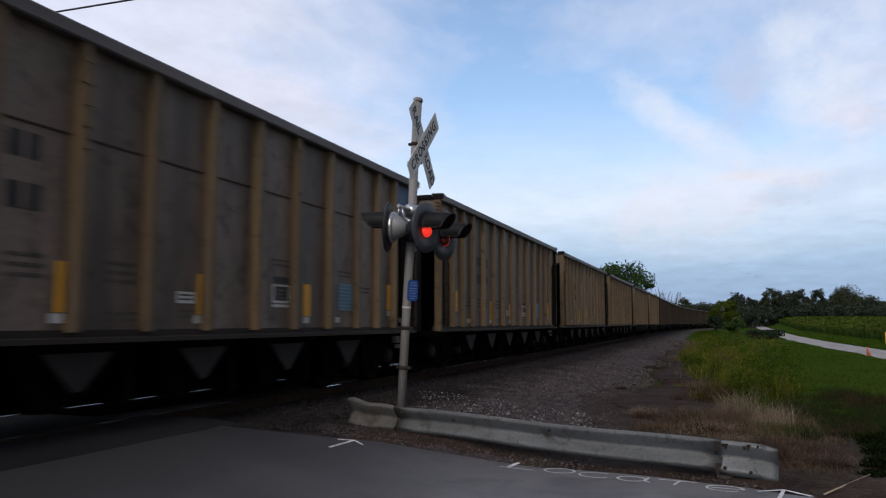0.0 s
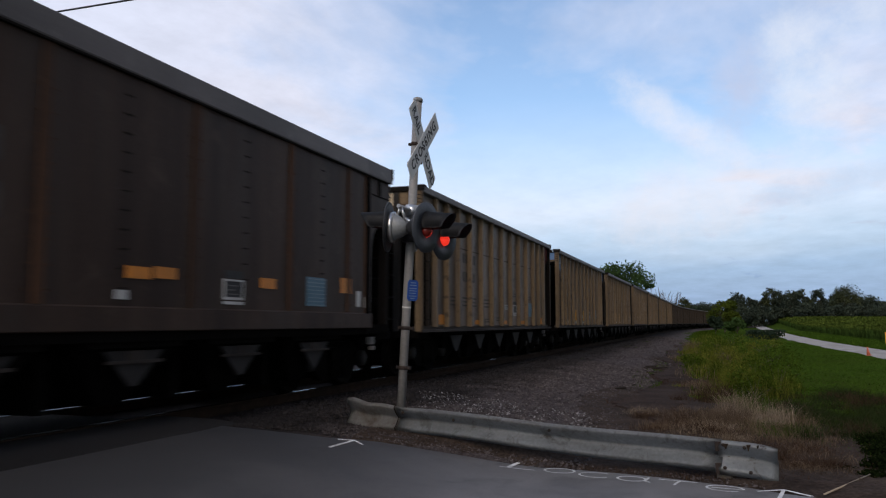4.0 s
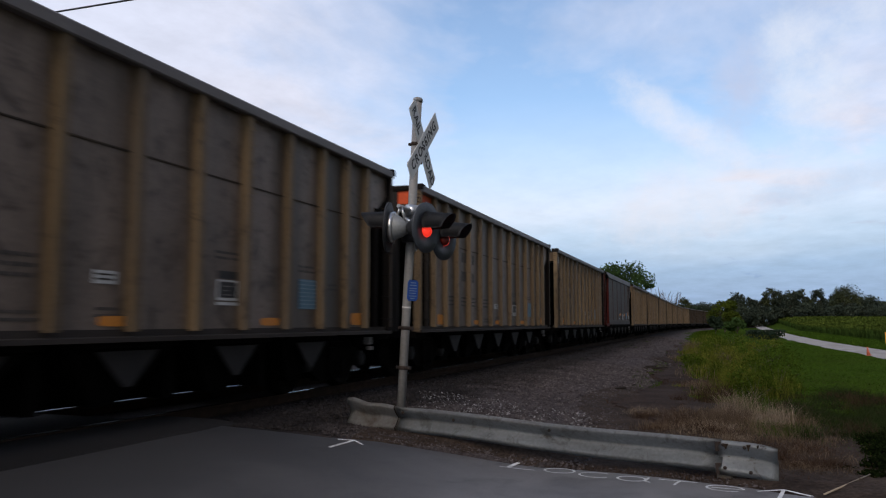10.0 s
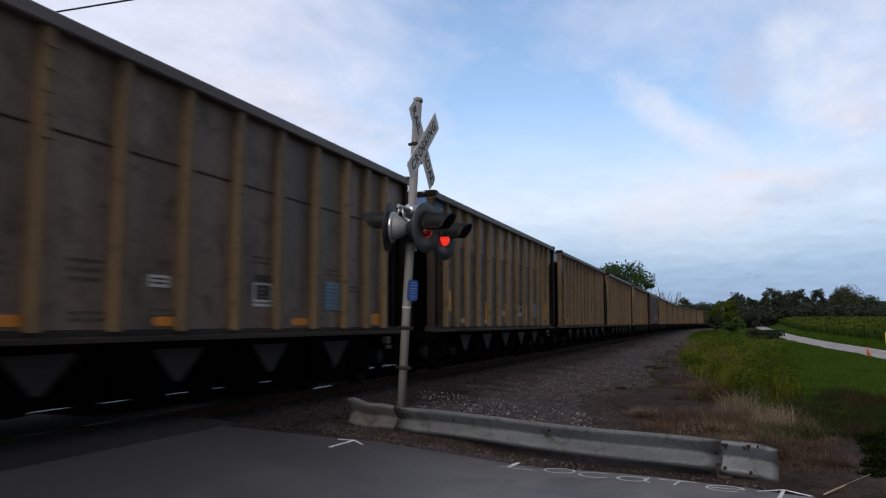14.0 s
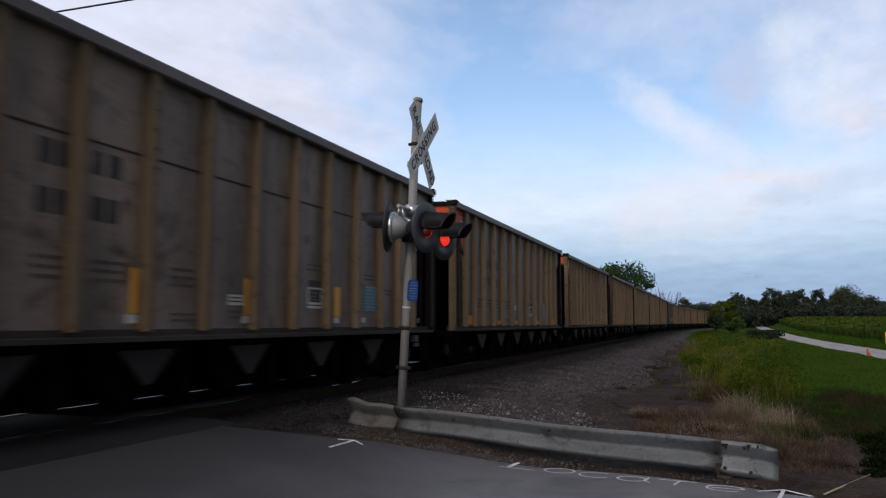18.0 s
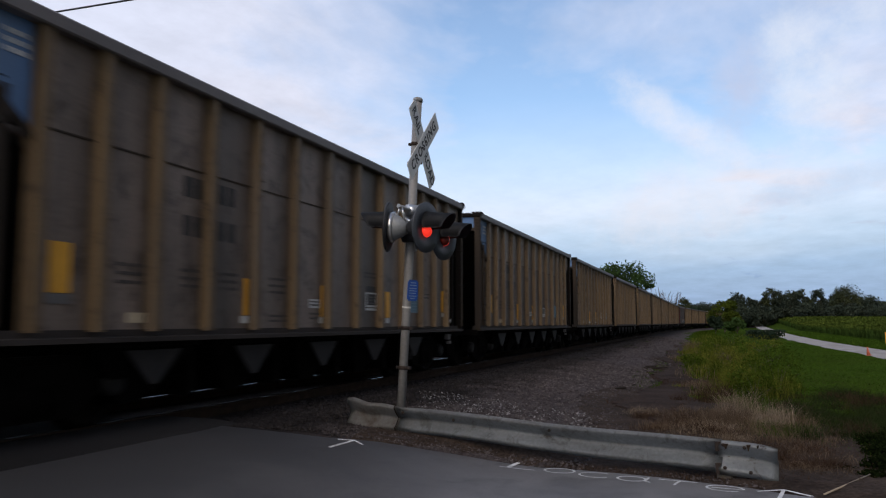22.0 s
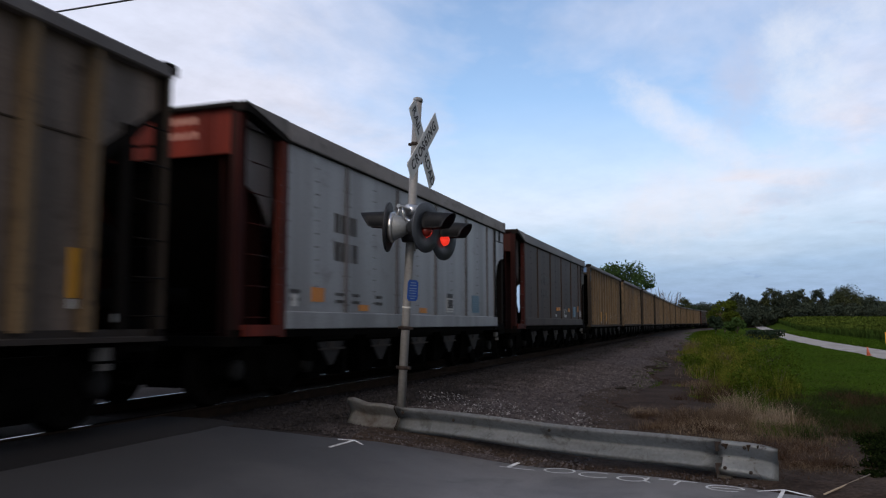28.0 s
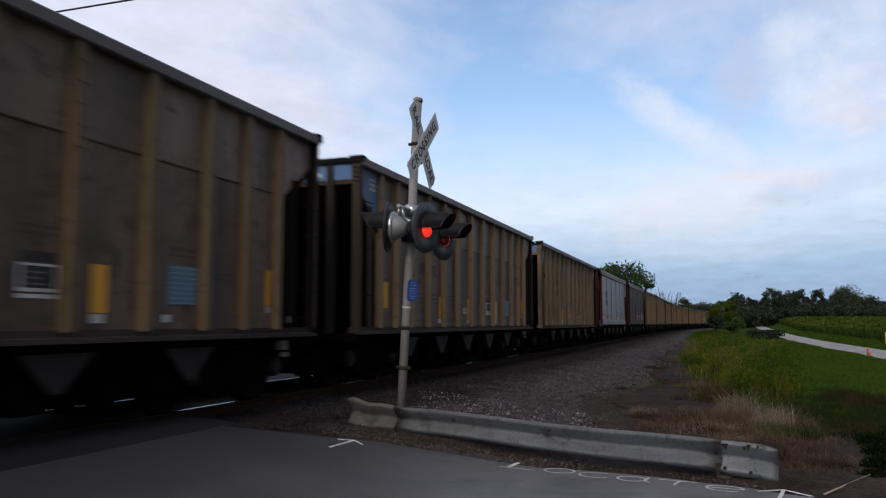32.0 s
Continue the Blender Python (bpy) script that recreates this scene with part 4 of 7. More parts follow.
def step_rib_mesh(bm):
    """A stiffener with rungs pressed into its upper half."""
    rib_mesh(bm)
    for k in range(5):
        z = SILL + 1.75 + 0.20 * k
        box(bm, SIDE - 0.01, SIDE + 0.014, -0.055, 0.055, z, z + 0.03)


def side_sheet(bm):
    box(bm, BODY - 0.02, BODY, -HALF + 0.90, HALF - 0.98, SILL + 0.05, TOP - 0.10)


def lower_sheet(bm):
    """Browner, dustier plates below the side's seam."""
    box(bm, BODY - 0.02, BODY + 0.003, -HALF + 0.90, HALF - 0.98, SILL + 0.05, SILL + 1.86)


def side_crease(bm):
    box(bm, BODY, BODY + 0.014, -HALF + 0.90, HALF - 0.98, SILL + 1.86, SILL + 1.878)


def chord(bm):
    """Top rail along the side: a box section that overhangs the ribs."""
    prism(bm, [(BODY - 0.06, TOP - 0.12), (SIDE + 0.015, TOP - 0.14), (SIDE + 0.03, TOP - 0.125), (SIDE + 0.03, TOP - 0.02),
               (SIDE + 0.01, TOP), (BODY - 0.06, TOP)], "y", -HALF, HALF)


def sill(bm):
    prism(bm, [(BODY - 0.10, SILL), (SIDE + 0.01, SILL), (SIDE + 0.01, SILL + 0.045), (BODY + 0.015, SILL + 0.055),
               (BODY + 0.015, SILL + 0.12), (BODY - 0.10, SILL + 0.12)], "y", -HALF, HALF)


def corner_post(bm):
    box(bm, BODY + 0.0, SIDE, -HALF, -HALF + 0.07, SILL + 0.12, TOP - 0.12)


def bay_post(bm):
    box(bm, BODY - 0.02, BODY + 0.05, -HALF + 0.50, -HALF + 0.57, SILL + 0.12, TOP - 0.74)


def gusset_panel(width):
    def make(bm):
        """Slanted side panel of the end bay."""
        prism(bm, [(-HALF + 0.07, TOP - 0.14), (-HALF + width, TOP - 0.14), (-HALF + width, TOP - 1.12), (-HALF + 0.07, TOP - 0.46)], "x", BODY - 0.015, BODY + 0.012)
    return make


def bay_brace(bm):
    """Angle iron along the slanted edge of the bay panel."""
    prism(bm, [(-HALF + 0.07, TOP - 0.46), (-HALF + 0.95, TOP - 1.16), (-HALF + 0.95, TOP - 1.24), (-HALF + 0.07, TOP - 0.54)], "x", BODY - 0.02, BODY + 0.03)


def corner_cap(bm):
    """Rounded casting on the top corner of an end."""
    y, z = -HALF, TOP
    prism(bm, [(y - 0.06, z - 0.09), (y - 0.06, z - 0.005), (y - 0.03, z + 0.020), (y + 0.09, z + 0.020), (y + 0.17, z + 0.004), (y + 0.19, z - 0.01), (y + 0.05, z - 0.02), (y + 0.05, z - 0.09)],
          "x", SIDE - 0.20, SIDE + 0.034)


def end_beam(bm):
    prism(bm, [(-HALF - 0.05, TOP - 0.075), (-HALF + 0.10, TOP - 0.075), (-HALF + 0.10, TOP), (-HALF - 0.03, TOP), (-HALF - 0.05, TOP - 0.02)], "x", -SIDE + 0.25, SIDE - 0.25)
    box(bm, -SIDE + 0.02, SIDE - 0.02, -HALF - 0.04, -HALF + 0.08, TOP - 0.10, TOP - 0.075)


def end_panel(bm):
    box(bm, -BODY + 0.03, BODY - 0.05, -HALF + 0.02, -HALF + 0.05, TOP - 0.43, TOP - 0.10)


def end_plate(bm):
    box(bm, 0.26, 0.91, -HALF + 0.005, -HALF + 0.02, TOP - 0.36, TOP - 0.105)


def plate_bars(bm):
    for z, a, b in ((0.18, 0.36, 0.76), (0.27, 0.42, 0.84)):
        for k in range(4):
            x0 = a + (b - a) * k / 4
            box(bm, x0, x0 + 0.075, -HALF + 0.001, -HALF + 0.005, TOP - z - 0.03, TOP - z + 0.03)


def end_square(bm):
    box(bm, -0.16, 0.16, -HALF + 0.005, -HALF + 0.02, TOP - 0.36, TOP - 0.105)


def end_post(bm):
    box(bm, -0.06, 0.06, -HALF - 0.02, -HALF + 0.10, SILL + 0.02, TOP - 0.10)


def corner_stile(bm):
    """Tan corner angle of the end, with the rungs' feet across it."""
    box(bm, -0.062, 0.062, -HALF - 0.025, -HALF + 0.09, SILL + 0.02, TOP - 0.10)


def stile_foot(bm):
    prism(bm, [(-0.05, -0.010), (0.068, -0.034), (0.068, -0.014), (-0.05, 0.006)], "y", -HALF - 0.031, -HALF - 0.025)


def slope_sheet(bm):
    """The dark slanting floor behind the end posts."""
    prism(bm, [(-HALF + 0.06, TOP - 0.50), (-HALF + 0.12, TOP - 0.50), (-HALF + 2.3, SILL + 0.05), (-HALF + 2.2, SILL + 0.05)], "x", -BODY + 0.02, BODY - 0.025)


def end_platform(bm):
    box(bm, -1.45, 1.45, -HALF - 0.03, -HALF + 0.55, SILL - 0.10, SILL + 0.02)
    box(bm, -0.30, 0.30, -HALF - 0.22, -HALF + 1.9, SILL - 0.30, SILL - 0.10)


def bay_wall(bm):
    """Dark sheet added on the far side of an end bay, blocking the sky."""
    box(bm, BODY - 0.05, BODY - 0.02, -HALF + 0.02, -HALF + 1.0, SILL, TOP - 0.5)


def brake_gear(bm):
    box(bm, -0.55, 0.05, -HALF + 0.15, -HALF + 0.55, SILL + 0.1, SILL + 0.75)
    tube(bm, (-0.9, -HALF + 0.4, SILL + 0.5), (0.5, -HALF + 0.4, SILL + 0.5), 0.14, sides=12)


def air_reservoir(bm):
    """Black air drum slung across the open front bay."""
    lathe(bm, [(-0.62, 0.0), (-0.60, 0.12), (-0.54, 0.19), (1.04, 0.19), (1.12, 0.13), (1.15, 0.0)], "x", 18, (0, HALF - 0.36, 1.87))
    box(bm, 0.55, 0.62, HALF - 0.40, HALF - 0.32, SILL, 1.72)
    box(bm, -0.30, -0.23, HALF - 0.40, HALF - 0.32, SILL, 1.72)


def end_rung(bm):
    tube(bm, (-1.45, -HALF - 0.03, 0), (-0.98, -HALF - 0.03, 0), 0.014, sides=6)


def end_ladder(car, material, m):
    for k in range(8):
        shared("end_rung", end_rung, material, "ladder_rung", car, "", m @ pose(0, 0, SILL + 0.25 + k * 0.36))


def grab_iron(bm):
    tube(bm, (SIDE + 0.02, -HALF + 0.05, 0), (SIDE + 0.02, -HALF + 0.46, 0), 0.009, sides=6)


def grab_irons(car, material, m):
    """Grab irons across the side of the end bay."""
    for k in range(6):
        shared("grab_iron", grab_iron, material, "grab_iron", car, "", m @ pose(0, 0, SILL + 0.25 + k * 0.38))


def coupler(bm):
    box(bm, -0.09, 0.09, -HALF - 0.60, -HALF - 0.15, 0.62, 0.80)
    prism(bm, [(-0.16, -HALF - 0.73), (0.10, -HALF - 0.73), (0.17, -HALF - 0.60), (0.13, -HALF - 0.48), (-0.14, -HALF - 0.48)], "z", 0.56, 0.86)


def end_bracket(bm):
    """Pale bracket under the side sill near the car's front."""
    box(bm, 1.36, 1.45, HALF - 0.76, HALF - 0.62, SILL - 0.17, SILL - 0.05)
    box(bm, 1.40, 1.47, HALF - 0.74, HALF - 0.64, SILL - 0.26, SILL - 0.20)


def air_hose(bm):
    pts = [Vector((0.34, -HALF - 0.10, 0.72)), Vector((0.38, -HALF - 0.30, 0.45)), Vector((0.36, -HALF - 0.50, 0.32)), Vector((0.33, -HALF - 0.70, 0.36))]
    for a, b in zip(pts, pts[1:]):
        tube(bm, a, b, 0.03, sides=7)


def outlet(bm):
    """One inverted-pyramid discharge outlet."""
    top, low = SILL + 0.03, SILL - 0.64
    ring = [bm.verts.new(p) for p in ((-1.36, -0.80, top), (1.36, -0.80, top), (1.36, 0.80, top), (-1.36, 0.80, top))]
    foot = [bm.verts.new(p) for p in ((-1.08, -0.16, low), (1.08, -0.16, low), (1.08, 0.16, low), (-1.08, 0.16, low))]
    for i in range(4):
        bm.faces.new((ring[i], ring[(i + 1) % 4], foot[(i + 1) % 4], foot[i]))
    bm.faces.new(ring[::-1]), bm.faces.new(foot)
    bmesh.ops.recalc_face_normals(bm, faces=bm.faces)


def outlet_face(bm):
    """The pale triangular end of an outlet."""
    prism(bm, [(-0.42, SILL - 0.09), (0.42, SILL - 0.09), (0.05, SILL - 0.44), (-0.05, SILL - 0.44)], "x", 1.36, 1.385)


def outlet_rim(bm):
    box(bm, 1.36, 1.42, -0.70, 0.70, SILL - 0.06, SILL + 0.02)


def outlet_latch(bm):
    box(bm, 1.385, 1.41, -0.40, 0.40, SILL - 0.215, SILL - 0.185)
    box(bm, 1.385, 1.40, -0.13, 0.13, SILL - 0.185, SILL - 0.09)


def centre_sill(bm):
    box(bm, -0.30, 0.30, -HALF + 0.3, HALF - 0.3, SILL - 0.26, SILL + 0.05)


def gate_strut(bm):
    """Cross-strut of the gate gear between two outlets."""
    box(bm, -1.15, 1.15, -0.07, 0.07, 0.22, SILL - 0.1)


def gate_beam(bm):
    """Block for the gate gear between the trucks, low over the rails, added to stop light."""
    prism(bm, [(-0.75, SILL - 0.05), (-0.75, 0.30), (-0.55, 0.18), (0.55, 0.18), (0.75, 0.30), (0.75, SILL - 0.05)], "y", -HALF + 2.6, HALF - 2.6)


def brake_rigging(bm):
    """Blocks for brake beams and rods between a truck's wheels, added to stop light."""
    box(bm, -0.62, 0.62, -0.45, 0.45, 0.16, 0.52)
    box(bm, -0.62, 0.62, -0.95, -0.80, 0.24, 0.50)
    box(bm, -0.62, 0.62, 0.80, 0.95, 0.24, 0.50)


def side_frame(bm):
    """Cast truck side frame with its window and pedestal jaws."""
    outer = [(-1.05, 0.40), (-1.05, 0.58), (-0.72, 0.66), (-0.45, 0.74), (0.45, 0.74), (0.72, 0.66), (1.05, 0.58), (1.05, 0.40),
             (0.76, 0.38), (0.45, 0.16), (-0.45, 0.16), (-0.76, 0.38)]
    prism(bm, outer, "x", 0.96, 1.10)


def springs(bm):
    for k in (-0.16, 0.0, 0.16):
        tube(bm, (1.12, k, 0.22), (1.12, k, 0.48), 0.065, sides=10)
    box(bm, -1.15, 1.17, -0.24, 0.24, 0.48, 0.66)


def bearing(bm):
    lathe(bm, [(1.08, 0.13), (1.17, 0.13), (1.19, 0.10), (1.19, 0.0)], "x", 14)


def wheelset(bm):
    """Two flanged wheels on their axle, about the origin; the plate's ribs show its turning."""
    R = 0.42
    for s in (1, -1):
        prof = [(0.66, R + 0.028), (0.685, R + 0.028), (0.70, R), (0.815, R - 0.004), (0.815, R - 0.06), (0.76, R - 0.08), (0.745, 0.16), (0.80, 0.12), (0.83, 0.09), (0.83, 0.0)]
        lathe(bm, [(s * a, r) for a, r in prof], "x", 24)
        for k in range(4):
            a = k * 1.5708
            box(bm, *sorted((s * 0.752, s * 0.785)), math.cos(a) * 0.25 - 0.03, math.cos(a) * 0.25 + 0.03, math.sin(a) * 0.25 - 0.03, math.sin(a) * 0.25 + 0.03)
    tube(bm, (-1.05, 0, 0), (1.05, 0, 0), 0.08, sides=10)


def heap(seed, rise):
    def make(bm):
        """Coal heaped along the car, just over its top rail."""
        nx, ny = 9, 40
        grid = []
        for j in range(ny + 1):
            row = []
            for i in range(nx + 1):
                u, v = i / nx * 2 - 1, j / ny * 2 - 1
                h = rise * (1 - u * u) * (1 - abs(v) ** 6) * (0.75 + 0.5 * noise.noise(Vector((v * 4, seed, 0))))
                h += 0.05 * noise.noise(Vector((u * 4, v * 20, seed)))
                row.append(bm.verts.new((u * 1.36, v * (HALF - 0.25), TOP - 0.22 + h)))
            grid.append(row)
        for j in range(ny):
            for i in range(nx):
                bm.faces.new((grid[j][i], grid[j][i + 1], grid[j + 1][i + 1], grid[j + 1][i]))
    return make


BACK = pose(0, 0, 0, 0, 0, 180)
WHEELSETS = {"lead": [], "trail": []}


def plate(bm, y0, y1, z0, z1, x=BODY, t=0.012):
    box(bm, x, x + t, y0, y1, z0, z1)


def stencil(car, rows, y_mid, z_top, width, height, gap, material, name="stencil_block", x=BODY, broken=3, seed=0):
    """Unreadable lettering: bars of its size."""
    rnd = random.Random(seed)
    bm = bmesh.new()
    for r in range(rows):
        z = z_top - r * (height + gap)
        y = y_mid - width / 2
        step = width / broken
        for k in range(broken):
            w = step * rnd.uniform(0.55, 0.82)
            plate(bm, y, y + w, z - height, z, x, 0.006)
            y += step
    return tagged(part(name, bm, material, car), kind="stuff")


def truck(car, y, key):
    t = new("truck")
    t.parent = car
    t.matrix_basis = pose(0, y, 0)
    tagged(t, "grimy cast-steel truck with two wheelsets")
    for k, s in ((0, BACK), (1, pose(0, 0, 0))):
        shared("side_frame", side_frame, SHADED_GRIME, "side_frame", t, "", s)
    shared("springs", springs, SHADED_GRIME, "bolster", t)
    shared("brake_rigging", brake_rigging, SHADED_GRIME, "brake_rigging", t)
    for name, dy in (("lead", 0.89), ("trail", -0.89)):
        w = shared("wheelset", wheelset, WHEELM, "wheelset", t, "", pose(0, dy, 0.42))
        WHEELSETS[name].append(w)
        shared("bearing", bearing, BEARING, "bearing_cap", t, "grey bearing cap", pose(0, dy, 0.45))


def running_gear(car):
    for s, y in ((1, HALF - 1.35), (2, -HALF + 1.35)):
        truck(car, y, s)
    shared("centre_sill", centre_sill, SHADED_GRIME, "centre_sill", car)
    shared("gate_beam", gate_beam, SHADED_GRIME, "gate_beam", car)
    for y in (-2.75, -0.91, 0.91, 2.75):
        shared("gate_strut", gate_strut, SHADED_GRIME, "gate_strut", car, "", pose(0, y, 0))
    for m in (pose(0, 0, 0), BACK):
        shared("coupler", coupler, SHADED_GRIME, "coupler", car, "", m)
        shared("air_hose", air_hose, SHADED_GRIME, "air_hose", car, "", m)
        shared("end_platform", end_platform, SHADED_GRIME, "end_platform", car, "", m)
    shared("brake_gear", brake_gear, SHADED_GRIME, "brake_gear", car)
    shared("end_bracket", end_bracket, HOPPER_PALE, "end_bracket", car, "pale bracket under the sill")


COLOURS = {"blue": BLUE, "orange": ORANGE, "red": RED, "plain": RIB, "grey": ALU}


def ribbed_car(spec):
    """An aluminium coal hopper with tan ribs, open end bays and coloured end panels."""
    tri_rear, tri_front = COLOURS[spec["rear"]], COLOURS[spec["front"]]
    words = {"blue": "blue", "orange": "orange", "red": "dull red", "plain": "tan", "grey": "grey"}
    car = root("hopper_car", pose(TRACK_X, spec["k"] * -20, RAIL_Z),
               "grey ribbed coal hopper, tan ribs, " + words[spec["rear"]] + " end panel, " + spec["marks"] + " reflectors", "rail car", "cars of the coal train")
    sheet_m = ALU_LIGHT if spec.get("light") else DARK_SHEET if spec.get("dull") else ALU
    end_tan = RIB_END if spec.get("dark") or spec["k"] in (9, 12) else TAN_END
    flip = Matrix.Diagonal((-1, 1, 1, 1))
    for m in (pose(0, 0, 0), flip):
        shared("side_sheet", side_sheet, sheet_m, "side_sheet", car, "", m)
        shared("chord", chord, CHORD, "top_rail", car, "", m)
        shared("sill", sill, SILLM, "side_sill", car, "", m)
        if spec.get("dark") and not spec.get("dull"):
            shared("lower_sheet", lower_sheet, MID_SHEET, "lower_sheet", car, "brown dust-coated lower plates", m)
        if spec.get("crease"):
            shared("crease", side_crease, SEAM_RUST if spec.get("dark") else RIB_END, "side_seam", car, "", m)
        for i, y in enumerate(RIB_Y):
            steps = i in (4, 8)
            shared("step_rib" if steps else "rib", step_rib_mesh if steps else rib_mesh, RIB_END if spec.get("dull") else RIB, "rib", car, "", m @ pose(0, y - HALF, 0))
    for end, tri, fin in (("rear", tri_rear, tri_rear), ("front", tri_front, tri_front)):
        m = pose(0, 0, 0) if end == "rear" else BACK
        for side in (0, 1):
            mm = m @ (flip if side else Matrix.Identity(4))
            # front posts take darker colours than rear ones: their shade is painted in
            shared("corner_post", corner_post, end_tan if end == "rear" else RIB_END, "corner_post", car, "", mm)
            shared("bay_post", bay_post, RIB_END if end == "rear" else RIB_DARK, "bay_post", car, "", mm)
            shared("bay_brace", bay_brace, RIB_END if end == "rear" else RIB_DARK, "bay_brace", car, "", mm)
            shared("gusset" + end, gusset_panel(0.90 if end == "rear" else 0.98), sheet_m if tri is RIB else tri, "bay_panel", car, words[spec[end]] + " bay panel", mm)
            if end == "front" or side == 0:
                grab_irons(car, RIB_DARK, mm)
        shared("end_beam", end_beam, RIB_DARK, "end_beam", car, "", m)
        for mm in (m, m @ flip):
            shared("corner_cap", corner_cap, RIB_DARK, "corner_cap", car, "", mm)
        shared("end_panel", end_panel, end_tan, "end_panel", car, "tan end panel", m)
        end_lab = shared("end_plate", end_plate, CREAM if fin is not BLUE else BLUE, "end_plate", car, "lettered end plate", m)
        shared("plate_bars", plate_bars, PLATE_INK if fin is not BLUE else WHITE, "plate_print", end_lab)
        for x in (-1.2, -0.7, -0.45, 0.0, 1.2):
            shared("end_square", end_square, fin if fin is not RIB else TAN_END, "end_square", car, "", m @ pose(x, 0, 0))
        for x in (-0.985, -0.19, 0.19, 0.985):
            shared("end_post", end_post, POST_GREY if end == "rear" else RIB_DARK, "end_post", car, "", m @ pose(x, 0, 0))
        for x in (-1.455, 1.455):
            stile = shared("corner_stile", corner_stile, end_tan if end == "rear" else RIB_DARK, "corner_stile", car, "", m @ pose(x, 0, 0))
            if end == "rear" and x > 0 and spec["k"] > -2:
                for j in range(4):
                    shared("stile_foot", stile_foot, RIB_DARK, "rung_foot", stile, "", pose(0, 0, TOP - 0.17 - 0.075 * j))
        shared("slope_sheet", slope_sheet, SHADED_GRIME, "slope_sheet", car, "", m)
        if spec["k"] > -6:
            end_ladder(car, SHADED_GRIME, m)
        if end == "front" and spec.get("blocks_sky"):
            shared("bay_wall", bay_wall, SHADED_GRIME, "bay_wall", car, "", m)
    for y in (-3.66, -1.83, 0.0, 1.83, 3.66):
        # outlet sides are black for shade, only the end face keeps its grey
        shared("outlet", outlet, SHADED_GRIME, "outlet", car, "", pose(0, y, 0))
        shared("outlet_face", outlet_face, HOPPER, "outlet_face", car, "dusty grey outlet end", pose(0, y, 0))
        shared("outlet_rim", outlet_rim, SHADED_GRIME, "outlet_rim", car, "", pose(0, y, 0))
    if spec.get("coal", 0):
        shared("heap%s" % spec["coal"], heap(spec["k"], spec["coal"]), COAL, "coal_load", car, "heaped black coal")
    else:
        shared("heap_low", heap(1, 0.02), COAL, "coal_load", car, "heaped black coal")
    shared("air_reservoir", air_reservoir, SHADED_GRIME, "air_reservoir", car, "black air drum in the front bay")
    running_gear(car)
    if spec["k"] > -3:
        side_marks(car, spec)
    return car


def side_plate(name, material, parent, d, width, z0, z1, label="", x=BODY, t=0.012):
    """A flat plate on the side that faces the road, d metres from the car's front."""
    bm = bmesh.new()
    plate(bm, HALF - d - width / 2, HALF - d + width / 2, z0, z1, x, t)
    return part(name, bm, material, parent, label)


def data_placard(car, d, z0, x=BODY):
    """Black data placard: white side edges, a bar on top and two below."""
    bm = bmesh.new()
    for y0, y1, a, b in ((-0.20, 0.20, 0.0, 0.035), (-0.20, 0.20, 0.055, 0.085), (-0.20, 0.20, 0.275, 0.295), (-0.20, -0.175, 0.085, 0.275), (0.185, 0.20, 0.085, 0.275)):
        plate(bm, HALF - d + y0, HALF - d + y1, z0 + a, z0 + b, x)
    rim = part("placard_frame", bm, WHITE, car, "white-framed black data placard")
    side_plate("placard_face", BLACKPAINT, rim, d, 0.35, z0 + 0.09, z0 + 0.27, "", x, 0.008)
    side_plate("placard_top", BLACKPAINT, rim, d, 0.36, z0 + 0.31, z0 + 0.40, "", x, 0.006)
    bm = bmesh.new()
    for k, (a, b) in enumerate(((-0.11, 0.09), (-0.11, 0.02), (-0.11, 0.10))):
        plate(bm, HALF - d + a, HALF - d + b, z0 + 0.215 - 0.05 * k, z0 + 0.228 - 0.05 * k, x + 0.008, 0.004)
    tagged(part("placard_print", bm, HOPPER_PALE, rim), kind="stuff")


